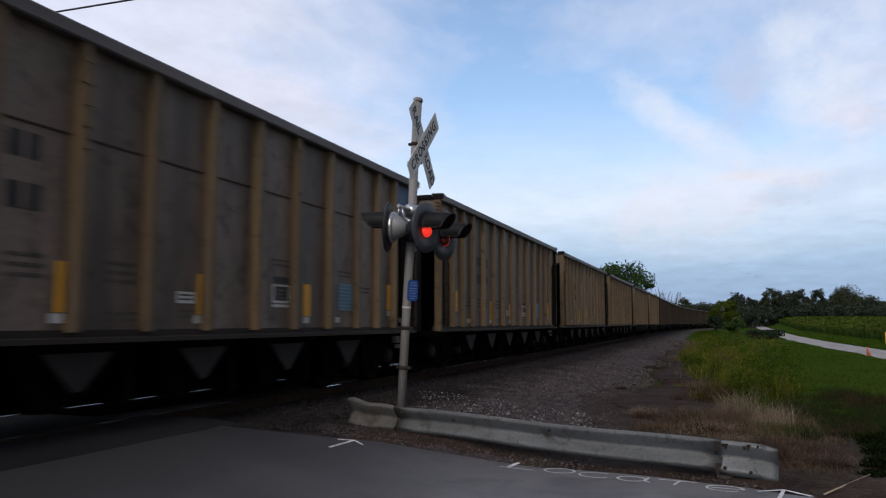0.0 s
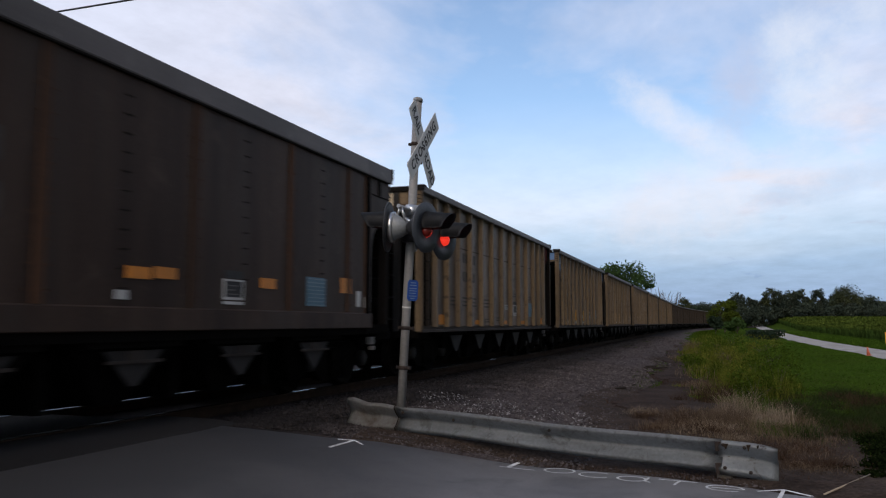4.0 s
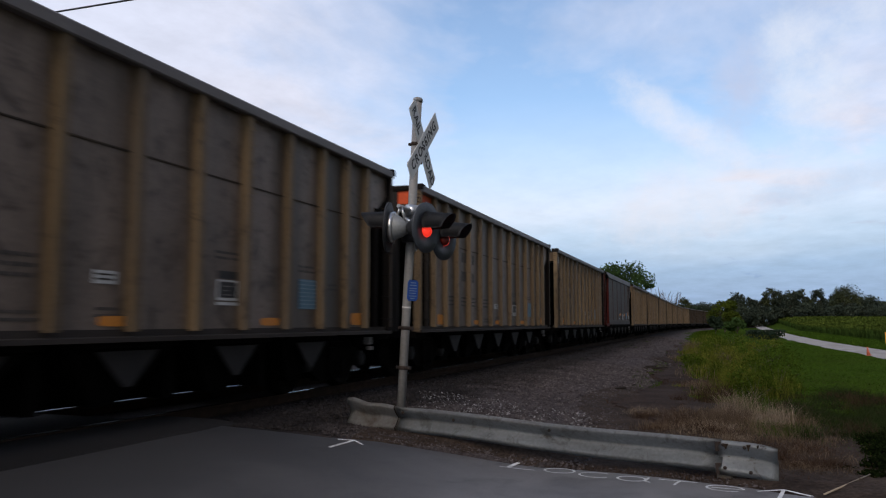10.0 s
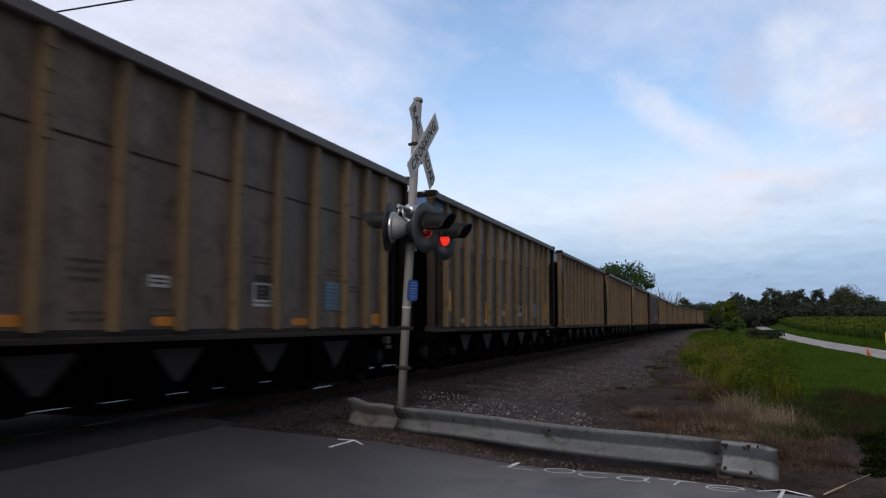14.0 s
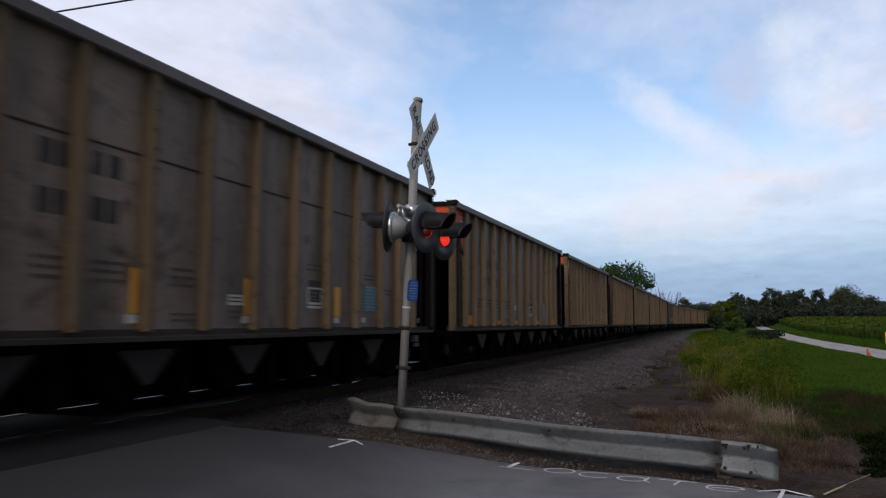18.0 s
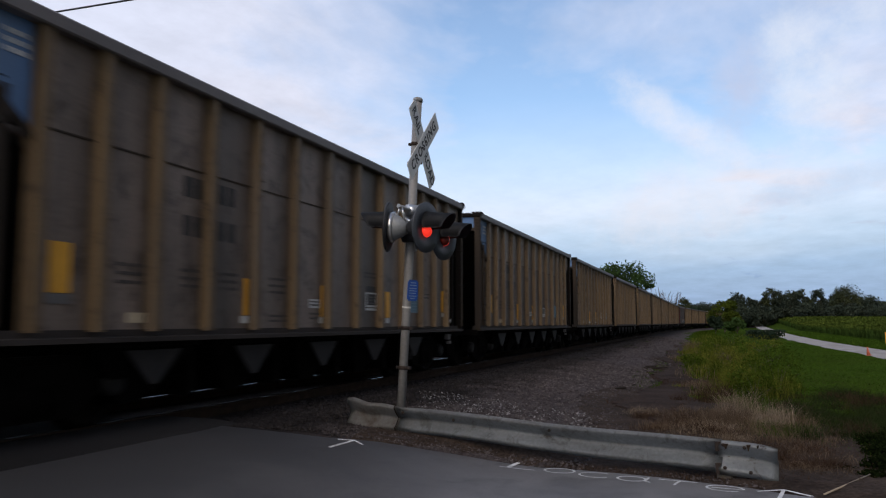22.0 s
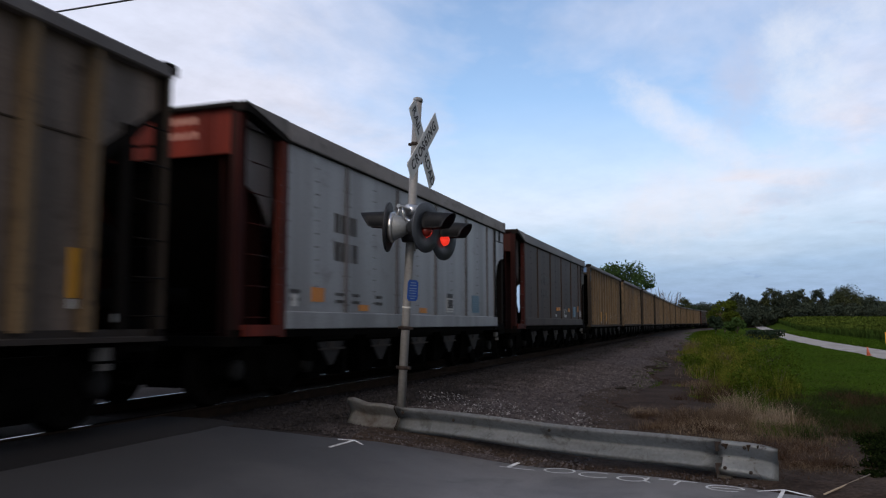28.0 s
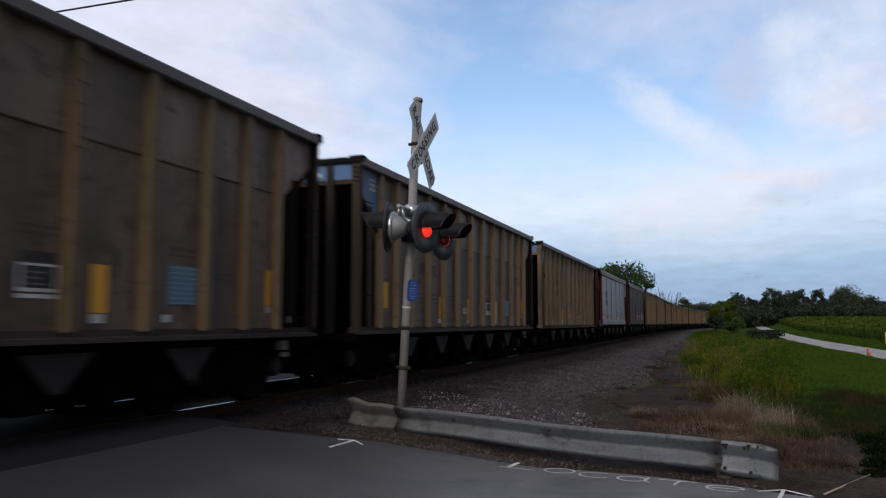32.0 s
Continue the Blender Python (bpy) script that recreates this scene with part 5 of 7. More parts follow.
def side_marks(car, spec):
    """Reflector plates, placards and lettering on the side that faces the road."""
    F = HALF
    yellow = spec["marks"] == "yellow"
    early = spec["k"] in (1, 3)
    if yellow:
        for d, lift in ((11.21, 0.17), (8.29, 0.0), (6.33, 0.0), (4.0, 0.0), (1.06, 0.13)):
            ref = side_plate("reflector", YELLOW, car, d, 0.19 if d < 11 else 0.23, 1.135 + lift, 1.585 + lift, "tall yellow reflector plate")
            side_plate("reflector_base", WHITE if d < 11 else HOPPER_PALE, ref, d + 0.01, 0.28 if d > 5 else 0.15, 1.04 + lift, 1.125 + lift, "small white stencil")
        side_plate("cream_patch", CREAM, car, 10.2, 0.31, 1.045, 1.145, "patch of cream paint")
        for d in (3.05, 0.55):
            side_plate("small_patch", WHITE, car, d, 0.10, 1.05, 1.13)
    else:
        for d, w, z1 in ((11.03, 0.40, 1.22), (8.42, 0.36, 1.11), (5.82 if early else 6.48, 0.42, 1.11), (3.75, 0.42, 1.11), (1.17, 0.48, 1.20)):
            bm = bmesh.new()
            h, c = (z1 - 1.01) / 2, (z1 + 1.01) / 2
            prism(bm, [(F - d + w / 2 * math.copysign(abs(math.cos(a)) ** 0.45, math.cos(a)), c + h * math.copysign(abs(math.sin(a)) ** 0.45, math.sin(a)))
                       for a in (radians(22.5 * j) for j in range(16))], "x", BODY, BODY + 0.012)
            part("reflector", bm, AMBER, car, "low orange reflector plate")
    d_w, z_w = (5.66 if early else 6.63), (1.255 if yellow else 1.41)
    card = side_plate("placard", WHITE, car, d_w, 0.28, z_w, z_w + 0.125, "small white placard")
    bm = bmesh.new()
    for k in range(2):
        plate(bm, F - d_w - 0.12, F - d_w + 0.10, z_w + 0.035 + 0.045 * k, z_w + 0.052 + 0.045 * k, BODY + 0.012, 0.004)
    tagged(part("placard_print", bm, SILLM, card), kind="stuff")
    data_placard(car, 4.69, 1.25)
    lab = side_plate("data_label", SKYLABEL, car, 2.80, 0.47, 1.235, 1.65, "pale blue stencilled data label")
    bm = bmesh.new()
    for k in range(8):
        z = 1.245 + 0.054 * k
        plate(bm, F - 3.03, F - 2.57, z, z + 0.010, BODY + 0.012, 0.004)
    tagged(part("label_print", bm, LABELPRINT, lab), kind="stuff")
    s = spec["k"] + 50
    ink = INK if yellow else INK_FAINT
    for d in (9.36, 8.74):
        stencil(car, 2, F - d, 2.645, 0.40, 0.225, 0.205, ink, "number_block", broken=2, seed=s + int(d))
    for d in (10.3, 9.36, 8.7, 7.6):
        stencil(car, 3, F - d, 1.63, 0.42, 0.035, 0.05, INK_FAINT, broken=4, seed=s + 4 + int(d))
    for d, z in ((7.55, 1.15), (6.5, 1.19), (2.1, 1.62), (4.69, 1.88), (2.8, 1.84)):
        stencil(car, 2, F - d, z, 0.45, 0.03, 0.035, INK_FAINT, broken=3, seed=s + 9 + int(d))
    stencil(car, 3, -F + 0.66, TOP - 0.26, 0.24, 0.045, 0.035, WHITE, "bay_letters", BODY + 0.014, 3, s + 3)


# ---- smooth-sided cars with red ends, a little taller ----
STOP = TOP + 0.045
def smooth_sheet(bm):
    box(bm, BODY, BODY + 0.03, -HALF + 1.04, HALF - 1.0, SILL + 0.14, STOP - 0.27)


CHORD_SECTION = [(BODY - 0.05, STOP - 0.27), (BODY + 0.055, STOP - 0.27), (BODY + 0.062, STOP - 0.25), (BODY + 0.045, STOP - 0.012), (BODY + 0.03, STOP), (BODY - 0.06, STOP)]


def smooth_chord(bm):
    prism(bm, CHORD_SECTION, "y", -HALF + 1.04, HALF - 1.0)


def bay_hood(bm):
    """Side of the top chord over the open rear bay, cut off on a slant."""
    prism(bm, [(-HALF + 0.05, STOP - 0.02), (-HALF + 0.10, STOP), (-HALF + 1.04, STOP), (-HALF + 1.04, STOP - 0.25), (-HALF + 0.98, STOP - 0.225), (-HALF + 0.05, STOP - 0.045)],
          "x", BODY + 0.0, BODY + 0.05)


def bay_rim(bm):
    """Black flange under the slanted edge of the bay's hood, rounded at the corner."""
    prism(bm, [(-HALF - 0.02, STOP - 0.06), (-HALF + 0.0, STOP - 0.005), (-HALF + 0.06, STOP + 0.012), (-HALF + 0.12, STOP - 0.03), (-HALF + 0.98, STOP - 0.225), (-HALF + 1.06, STOP - 0.27),
               (-HALF + 1.06, STOP - 0.33), (-HALF + 0.90, STOP - 0.29), (-HALF + 0.12, STOP - 0.12), (-HALF - 0.02, STOP - 0.13)], "x", BODY - 0.10, BODY + 0.066)


def bay_panel_grey(bm):
    """Grey end of the hopper sheet that shows in the upper half of the bay."""
    prism(bm, [(-HALF + 0.10, STOP - 0.05), (-HALF + 0.94, STOP - 0.22), (-HALF + 0.92, STOP - 1.45), (-HALF + 0.62, STOP - 1.10), (-HALF + 0.32, STOP - 0.98), (-HALF + 0.14, STOP - 0.75)],
          "x", BODY - 0.16, BODY - 0.13)


def front_hood(bm):
    """The top chord's run over the closed front bay."""
    prism(bm, CHORD_SECTION, "y", -HALF - 0.02, -HALF + 1.0)


def front_gusset(bm):
    """Upright plate that closes the chord at the car's front."""
    box(bm, BODY - 0.24, BODY + 0.028, -HALF + 0.04, -HALF + 0.058, 2.75, STOP - 0.27)
    box(bm, BODY + 0.03, BODY + 0.045, -HALF + 0.44, -HALF + 0.54, 3.22, STOP - 0.27)
    box(bm, BODY + 0.03, BODY + 0.04, -HALF + 0.06, -HALF + 0.80, 3.19, 3.21)
    box(bm, BODY - 0.24, BODY + 0.064, -HALF - 0.05, -HALF - 0.02, STOP - 0.20, STOP + 0.01)


def front_sheet(bm):
    """Side sheet round the open front bay, with a rounded inner corner."""
    prism(bm, [(-HALF + 0.06, STOP - 0.27), (-HALF + 1.0, STOP - 0.27), (-HALF + 1.0, SILL + 0.14), (-HALF + 0.80, SILL + 0.14), (-HALF + 0.80, 2.15), (-HALF + 0.765, 2.40), (-HALF + 0.70, 2.55),
               (-HALF + 0.55, 2.68), (-HALF + 0.36, 2.74), (-HALF + 0.06, 2.78)], "x", BODY, BODY + 0.03)


def drip_edge(bm):
    box(bm, BODY + 0.03, BODY + 0.066, -HALF + 1.06, HALF - 0.1, STOP - 0.292, STOP - 0.27)


def smooth_sill(bm):
    prism(bm, [(BODY - 0.1, SILL + 0.10), (BODY + 0.05, SILL + 0.10), (BODY + 0.06, SILL + 0.11), (BODY + 0.06, SILL + 0.33), (BODY + 0.03, SILL + 0.345), (BODY - 0.1, SILL + 0.345)], "y", -HALF + 1.04, HALF - 0.80)


def sill_foot(bm):
    box(bm, BODY - 0.1, BODY + 0.02, -HALF, HALF, SILL, SILL + 0.10)


def seam(bm):
    box(bm, BODY + 0.03, BODY + 0.05, -0.05, 0.05, SILL + 0.345, STOP - 0.292)
    for k in range(9):
        z = SILL + 0.45 + 0.22 * k
        box(bm, BODY + 0.03, BODY + 0.042, 0.09, 0.11, z, z + 0.02)
        box(bm, BODY + 0.03, BODY + 0.042, -0.11, -0.09, z, z + 0.02)


def rivet_row(bm):
    """A column of small dark pressings between two seams."""
    for k in range(11):
        z = SILL + 0.5 + 0.19 * k
        prism(bm, [(-0.05, z), (0.05, z + 0.012), (0.05, z + 0.03), (-0.05, z + 0.018)], "x", BODY + 0.03, BODY + 0.036)


def red_bay(bm):
    """Posts of the open red end bay."""
    box(bm, BODY - 0.06, BODY + 0.055, -HALF + 0.90, -HALF + 1.04, SILL, STOP - 0.31)
    box(bm, BODY - 0.06, BODY + 0.05, -HALF + 0.10, -HALF + 0.90, SILL + 0.02, SILL + 0.16)


def bay_back(bm):
    """The wall at the back of a red end bay."""
    box(bm, BODY - 0.34, BODY - 0.31, -HALF + 0.10, -HALF + 1.0, SILL, STOP - 0.47)


def red_end(bm):
    box(bm, -BODY, BODY, -HALF + 0.05, -HALF + 0.09, STOP - 0.61, STOP - 0.05)
    box(bm, 0.84, 0.90, -HALF + 0.03, -HALF + 0.05, STOP - 0.61, STOP - 0.06)
    box(bm, -BODY + 0.02, BODY - 0.02, -HALF + 0.02, -HALF + 0.05, STOP - 0.64, STOP - 0.60)


def red_post(bm):
    box(bm, BODY - 0.14, BODY, -HALF, -HALF + 0.14, SILL, STOP - 0.13)


def red_cap(bm):
    prism(bm, [(-HALF - 0.04, STOP - 0.06), (-HALF + 0.10, STOP - 0.06), (-HALF + 0.10, STOP), (-HALF - 0.02, STOP)], "x", -BODY + 0.09, BODY - 0.09)


def red_bars(bm):
    for z, a, b in ((0.18, 0.36, 0.78), (0.37, 0.33, 0.80)):
        for k in range(4):
            y0 = a + (b - a) * k / 4
            box(bm, y0, y0 + 0.085, -HALF + 0.044, -HALF + 0.05, STOP - z - 0.045, STOP - z + 0.045)


def red_slope(bm):
    prism(bm, [(-HALF + 0.10, STOP - 0.62), (-HALF + 0.14, STOP - 0.62), (-HALF + 2.2, SILL + 0.05), (-HALF + 2.1, SILL + 0.05)], "x", -BODY + 0.02, BODY - 0.34)


def smooth_car(spec):
    silver = spec["tone"] == "silver"
    sheet_m = ALU_LIGHT if silver else DARK_SHEET
    red = RED if silver else RED_DULL
    chord = CHORD_PALE if silver else CHORD
    car = root("gondola_car", pose(TRACK_X, spec["k"] * -20, RAIL_Z),
               ("bright silver" if silver else "dark grey") + " smooth-sided coal car with faded red ends", "rail car", "cars of the coal train")
    flip = Matrix.Diagonal((-1, 1, 1, 1))
    for m in (pose(0, 0, 0), BACK):
        shared("smooth_sheet", smooth_sheet, sheet_m, "side_sheet", car, "", m)
        shared("smooth_chord", smooth_chord, chord, "top_rail", car, "", m)
        shared("drip_edge", drip_edge, RIB_DARK, "drip_edge", car, "", Matrix.Identity(4) if m is not BACK else flip)
        shared("smooth_sill", smooth_sill, ALU_LIGHT if silver else DARK_SHEET, "side_sill", car, "", m)
        shared("sill_foot", sill_foot, SHADED_GRIME, "sill_foot", car, "", m)
        for y in (-4.3, -2.3, -0.3, 1.75, 3.7):
            shared("rivet_row", rivet_row, CHORD if silver else RIB_DARK, "pressing_row", car, "", m @ pose(0, y, 0))
        for y in (-5.2, -3.35, -1.3, 0.75, 2.8, 4.55, 5.2):
            shared("seam", seam, CHORD if silver else SEAM_RUST, "side_seam", car, "", m @ pose(0, y, 0))
        rear = m is not BACK
        shared("red_end", red_end, red if rear else DARK_SHEET, "end_panel", car, "faded red end panel" if rear else "dull end panel", m)
        shared("red_cap", red_cap, RIB_DARK, "end_cap", car, "", m)
        for mm in (m, m @ flip):
            if rear:
                shared("bay_hood", bay_hood, CHORD_PALE, "bay_hood", car, "", mm)
                shared("bay_panel_grey", bay_panel_grey, CHORD, "bay_panel", car, "grey panel in the open bay", mm)
                shared("bay_rim", bay_rim, RIB_DARK, "bay_rim", car, "", mm)
            else:
                shared("front_hood", front_hood, chord, "bay_hood", car, "", mm)
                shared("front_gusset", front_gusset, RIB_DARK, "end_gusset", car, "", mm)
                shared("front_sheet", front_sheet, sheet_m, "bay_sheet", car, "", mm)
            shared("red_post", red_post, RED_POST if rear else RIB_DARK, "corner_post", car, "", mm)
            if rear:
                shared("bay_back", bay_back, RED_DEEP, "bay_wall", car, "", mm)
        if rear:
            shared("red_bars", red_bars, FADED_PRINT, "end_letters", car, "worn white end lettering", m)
        shared("red_slope", red_slope, SHADED_GRIME, "slope_sheet", car, "", m)
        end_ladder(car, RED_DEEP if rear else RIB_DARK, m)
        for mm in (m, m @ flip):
            shared("red_bay", red_bay, red if rear else SHADED_GRIME, "end_bay", car, "", mm)
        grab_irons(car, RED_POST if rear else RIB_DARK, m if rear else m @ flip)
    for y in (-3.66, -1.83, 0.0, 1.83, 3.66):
        shared("outlet", outlet, SHADED_GRIME, "outlet", car, "", pose(0, y, 0))
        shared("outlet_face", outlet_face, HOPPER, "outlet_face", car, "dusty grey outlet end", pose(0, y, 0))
        shared("outlet_rim", outlet_rim, SHADED_GRIME, "outlet_rim", car, "", pose(0, y, 0))
        shared("outlet_latch", outlet_latch, SILLM, "outlet_latch", car, "", pose(0, y, 0))
    shared("heap%s" % spec["coal"], heap(spec["k"], spec["coal"]), COAL, "coal_load", car, "heaped black coal")
    shared("air_reservoir", air_reservoir, SHADED_GRIME, "air_reservoir", car, "black air drum in the front bay")
    running_gear(car)
    h, F, X = TOP - SILL, HALF, BODY + 0.03
    if silver:
        for d, w, z0, z1 in ((10.46, 0.36, 1.345, 1.55), (8.92, 0.34, 1.235, 1.335), (6.2, 0.36, 1.235, 1.335)):
            side_plate("reflector", AMBER, car, d, w, z0, z1, "orange reflector plate", X)
        side_plate("placard", SIGNW, car, 11.12, 0.13, 1.27, 1.43, "small white placard", X)
        for z in (2.70, 2.27):
            stencil(car, 1, F - 9.55, z, 0.82, 0.29, 0.1, INK_FAINT, "number_block", x=X, broken=4, seed=int(z * 10))
        for d in (11.1, 9.75, 9.2, 8.3):
            stencil(car, 2, F - d, 1.50, 0.28, 0.05, 0.06, INK, x=X, broken=3, seed=int(d * 10))
        data_placard(car, 4.57, 1.27, X)
    else:
        for d, z0, z1 in ((6.30, 1.48, 1.60), (5.90, 1.50, 1.62), (3.94, 1.48, 1.61), (1.73, 1.50, 1.73)):
            side_plate("reflector", AMBER, car, d, 0.34, z0, z1, "orange reflector plate", X)
        for d, w, z0, z1 in ((1.28, 0.13, 1.30, 1.55), (0.99, 0.16, 1.29, 1.46), (6.52, 0.16, 1.27, 1.36)):
            side_plate("placard", WHITE, car, d, w, z0, z1, "", X)
        data_placard(car, 4.69, 1.26, X)
        stencil(car, 2, F - 8.4, SILL + h * 0.62, 1.2, h * 0.10, h * 0.06, INK_FAINT, "number_block", x=X, broken=4, seed=spec["k"])
    lab = side_plate("data_label", SKYLABEL, car, 2.68, 0.54, 1.28, 1.69, "pale blue stencilled data label", X)
    bm = bmesh.new()
    for k in range(8):
        plate(bm, F - 2.94, F - 2.42, 1.29 + 0.053 * k, 1.30 + 0.053 * k, X + 0.012, 0.004)
    tagged(part("label_print", bm, LABELPRINT, lab), kind="stuff")
    return car


# the train's make-up, by order of passing; those ahead first
def ribbed(k, rear, front, marks, **more):
    return ("ribbed", dict(k=k, rear=rear, front=front, marks=marks, **more))


MAKE_UP = [ribbed(k, "plain" if k % 3 else "blue", "plain", "yellow" if k % 2 else "orange", coal=0.25 if k % 4 == 0 else 0, dark=k < -5, dull=k < -5) for k in range(-14, -3)]
MAKE_UP += [
    ribbed(-3, "plain", "plain", "orange"), ribbed(-2, "grey", "grey", "yellow", light=True), ribbed(-1, "grey", "grey", "yellow"),
    ribbed(0, "blue", "blue", "yellow", crease=True), ribbed(1, "plain", "red", "orange", crease=True),
    ("smooth", dict(k=2, tone="dark", coal=0.5)), ribbed(3, "plain", "red", "orange", crease=True),
    ribbed(4, "orange", "grey", "orange", crease=True, coal=0.22), ribbed(5, "blue", "grey", "orange", crease=True),
    ribbed(6, "blue", "grey", "yellow", crease=True, coal=0.2, dark=True), ribbed(7, "orange", "grey", "orange", crease=True),
    ribbed(8, "orange", "grey", "orange"), ribbed(9, "blue", "grey", "yellow", crease=True),
    ribbed(10, "blue", "grey", "yellow", crease=True, dark=True), ribbed(11, "blue", "grey", "yellow", crease=True),
    ribbed(12, "blue", "grey", "yellow", crease=True, coal=0.2), ("smooth", dict(k=13, tone="dark", coal=0.3)),
    ("smooth", dict(k=14, tone="silver", coal=0.25)), ribbed(15, "blue", "grey", "yellow", crease=True, blocks_sky=True),
    ribbed(16, "blue", "grey", "yellow", crease=True, dark=True), ribbed(17, "blue", "grey", "yellow", crease=True, dark=True),
    ribbed(18, "blue", "grey", "yellow", crease=True, dark=True),
]
TRAIN = [(spec["k"], ribbed_car(spec) if sort == "ribbed" else smooth_car(spec)) for sort, spec in MAKE_UP]


# ---- crossing signal ----
signal = root("crossing_signal", pose(-3.70, 8.93, 0.10, 0, 3.1, 0), "leaning railway crossing signal with crossbuck and two pairs of red lamps", "crossing signal")
SIG_H = 4.24
bm = bmesh.new()
tube(bm, (0, 0, 0), (0, 0, SIG_H - 0.02), 0.054, sides=20)
part("pole", bm, POLE, signal, "weathered pale metal pole")
bm = bmesh.new()
lathe(bm, [(SIG_H - 0.035, 0.062), (SIG_H + 0.0, 0.063), (SIG_H + 0.018, 0.05), (SIG_H + 0.024, 0.0)], "z", 20)
part("cap", bm, POLE, signal)
bm = bmesh.new()
lathe(bm, [(0.0, 0.17), (0.03, 0.17), (0.05, 0.11), (0.16, 0.085), (0.16, 0.064)], "z", 18)
part("base", bm, RUSTY, signal, "rusty cast base")
for z, r in ((0.85, 0.064), (1.34, 0.064), (3.42, 0.060), (3.66, 0.060)):
    bm = bmesh.new()
    lathe(bm, [(z - 0.022, r), (z + 0.022, r)], "z", 18)
    box(bm, 0.05, 0.10, -0.02, 0.02, z - 0.016, z + 0.016)
    box(bm, -0.09, -0.05, -0.02, 0.02, z - 0.016, z + 0.016)
    tube(bm, (0.085, -0.04, z), (0.085, 0.04, z), 0.009, sides=6)
    tube(bm, (-0.075, -0.04, z), (-0.075, 0.04, z), 0.009, sides=6)
    part("clamp", bm, RUSTY, signal)
bm = bmesh.new()
lathe(bm, [(1.585, 0.0565), (1.605, 0.0565)], "z", 18)
part("tape_band", bm, SIGNW, signal, "thin white reflective band")

# crossbuck: two boards that face up the road
def board(bm, x):
    prism(bm, [(-0.60, -0.115), (-0.59, -0.122), (0.59, -0.122), (0.60, -0.115), (0.60, 0.115), (0.59, 0.122), (-0.59, 0.122), (-0.60, 0.115)], "z", x - 0.004, x + 0.004)


def board_at(name, tilt, x, words):
    """A board in the plane that faces +x; tilt turns it about its middle."""
    bm = bmesh.new()
    board(bm, 0.0)
    m = pose(x, -0.045, 3.635) @ pose(0, 0, 0, 90, 0, 90) @ pose(0, 0, 0, 0, 0, tilt)
    ob = part(name, bm, SIGNW, signal, "white board lettered in black")
    ob.matrix_basis = m
    for word, dx in words:
        me = lettering(word, 0.175, 1.26 if word == "CROSSING" else 1.02, 0.0025)
        me.materials.append(LETTER)
        tx = new("letters", me)
        tx.parent = ob
        tx.matrix_basis = pose(dx, 0, 0.0065)
    for dx in (-0.02, 0.02):
        bm = bmesh.new()
        lathe(bm, [(0.004, 0.014), (0.014, 0.012), (0.016, 0.0)], "z", 8, (dx * 3, 0.0, 0))
        part("bolt", bm, RUSTY, ob)
    return ob


board_at("cross_board", -45, 0.115, (("RAIL", -0.365), ("ROAD", 0.365)))
board_at("cross_board", 45, 0.130, (("CROSSING", 0.0),))

# blue notice on the pole, its writing too small to read
bm = bmesh.new()
box(bm, 0.068, 0.074, -0.092, 0.092, -0.13, 0.13)
bmesh.ops.bevel(bm, geom=[e for e in bm.edges if abs(e.verts[0].co.x - e.verts[1].co.x) > 0.004], offset=0.02, segments=3, affect="EDGES")
notice = part("notice", bm, SIGNBLUE, signal, "small blue notice with white print")
notice.matrix_basis = pose(0.0, 0.035, 1.81, 0, 0, -22)
bm = bmesh.new()
for z, w in ((0.095, 0.10), (0.062, 0.12), (0.025, 0.13), (-0.005, 0.13), (-0.035, 0.11), (-0.07, 0.13), (-0.10, 0.08)):
    box(bm, 0.0745, 0.0755, -w / 2, w / 2, z - 0.005, z + 0.005)
tagged(part("print_bars", bm, PALEBLUE, notice), kind="stuff")

# lamp arm and lamps
ARM_Z = 2.57
bm = bmesh.new()
tube(bm, (0.0, -0.44, ARM_Z + 0.24), (0.0, 0.44, ARM_Z + 0.24), 0.024, sides=10)
lathe(bm, [(ARM_Z + 0.17, 0.085), (ARM_Z + 0.31, 0.085)], "z", 18)
part("cross_arm", bm, CHROME, signal, "bright metal cross-arm")
bm = bmesh.new()
lathe(bm, [(ARM_Z - 0.16, 0.10), (ARM_Z - 0.12, 0.115), (ARM_Z + 0.12, 0.115), (ARM_Z + 0.15, 0.10)], "z", 18)
part("junction_box", bm, LAMPBLACK, signal)


LAMP_GLOBES = []
TOWARDS_EYE = -56.0    # when on, the globe's lit half is turned to the camera


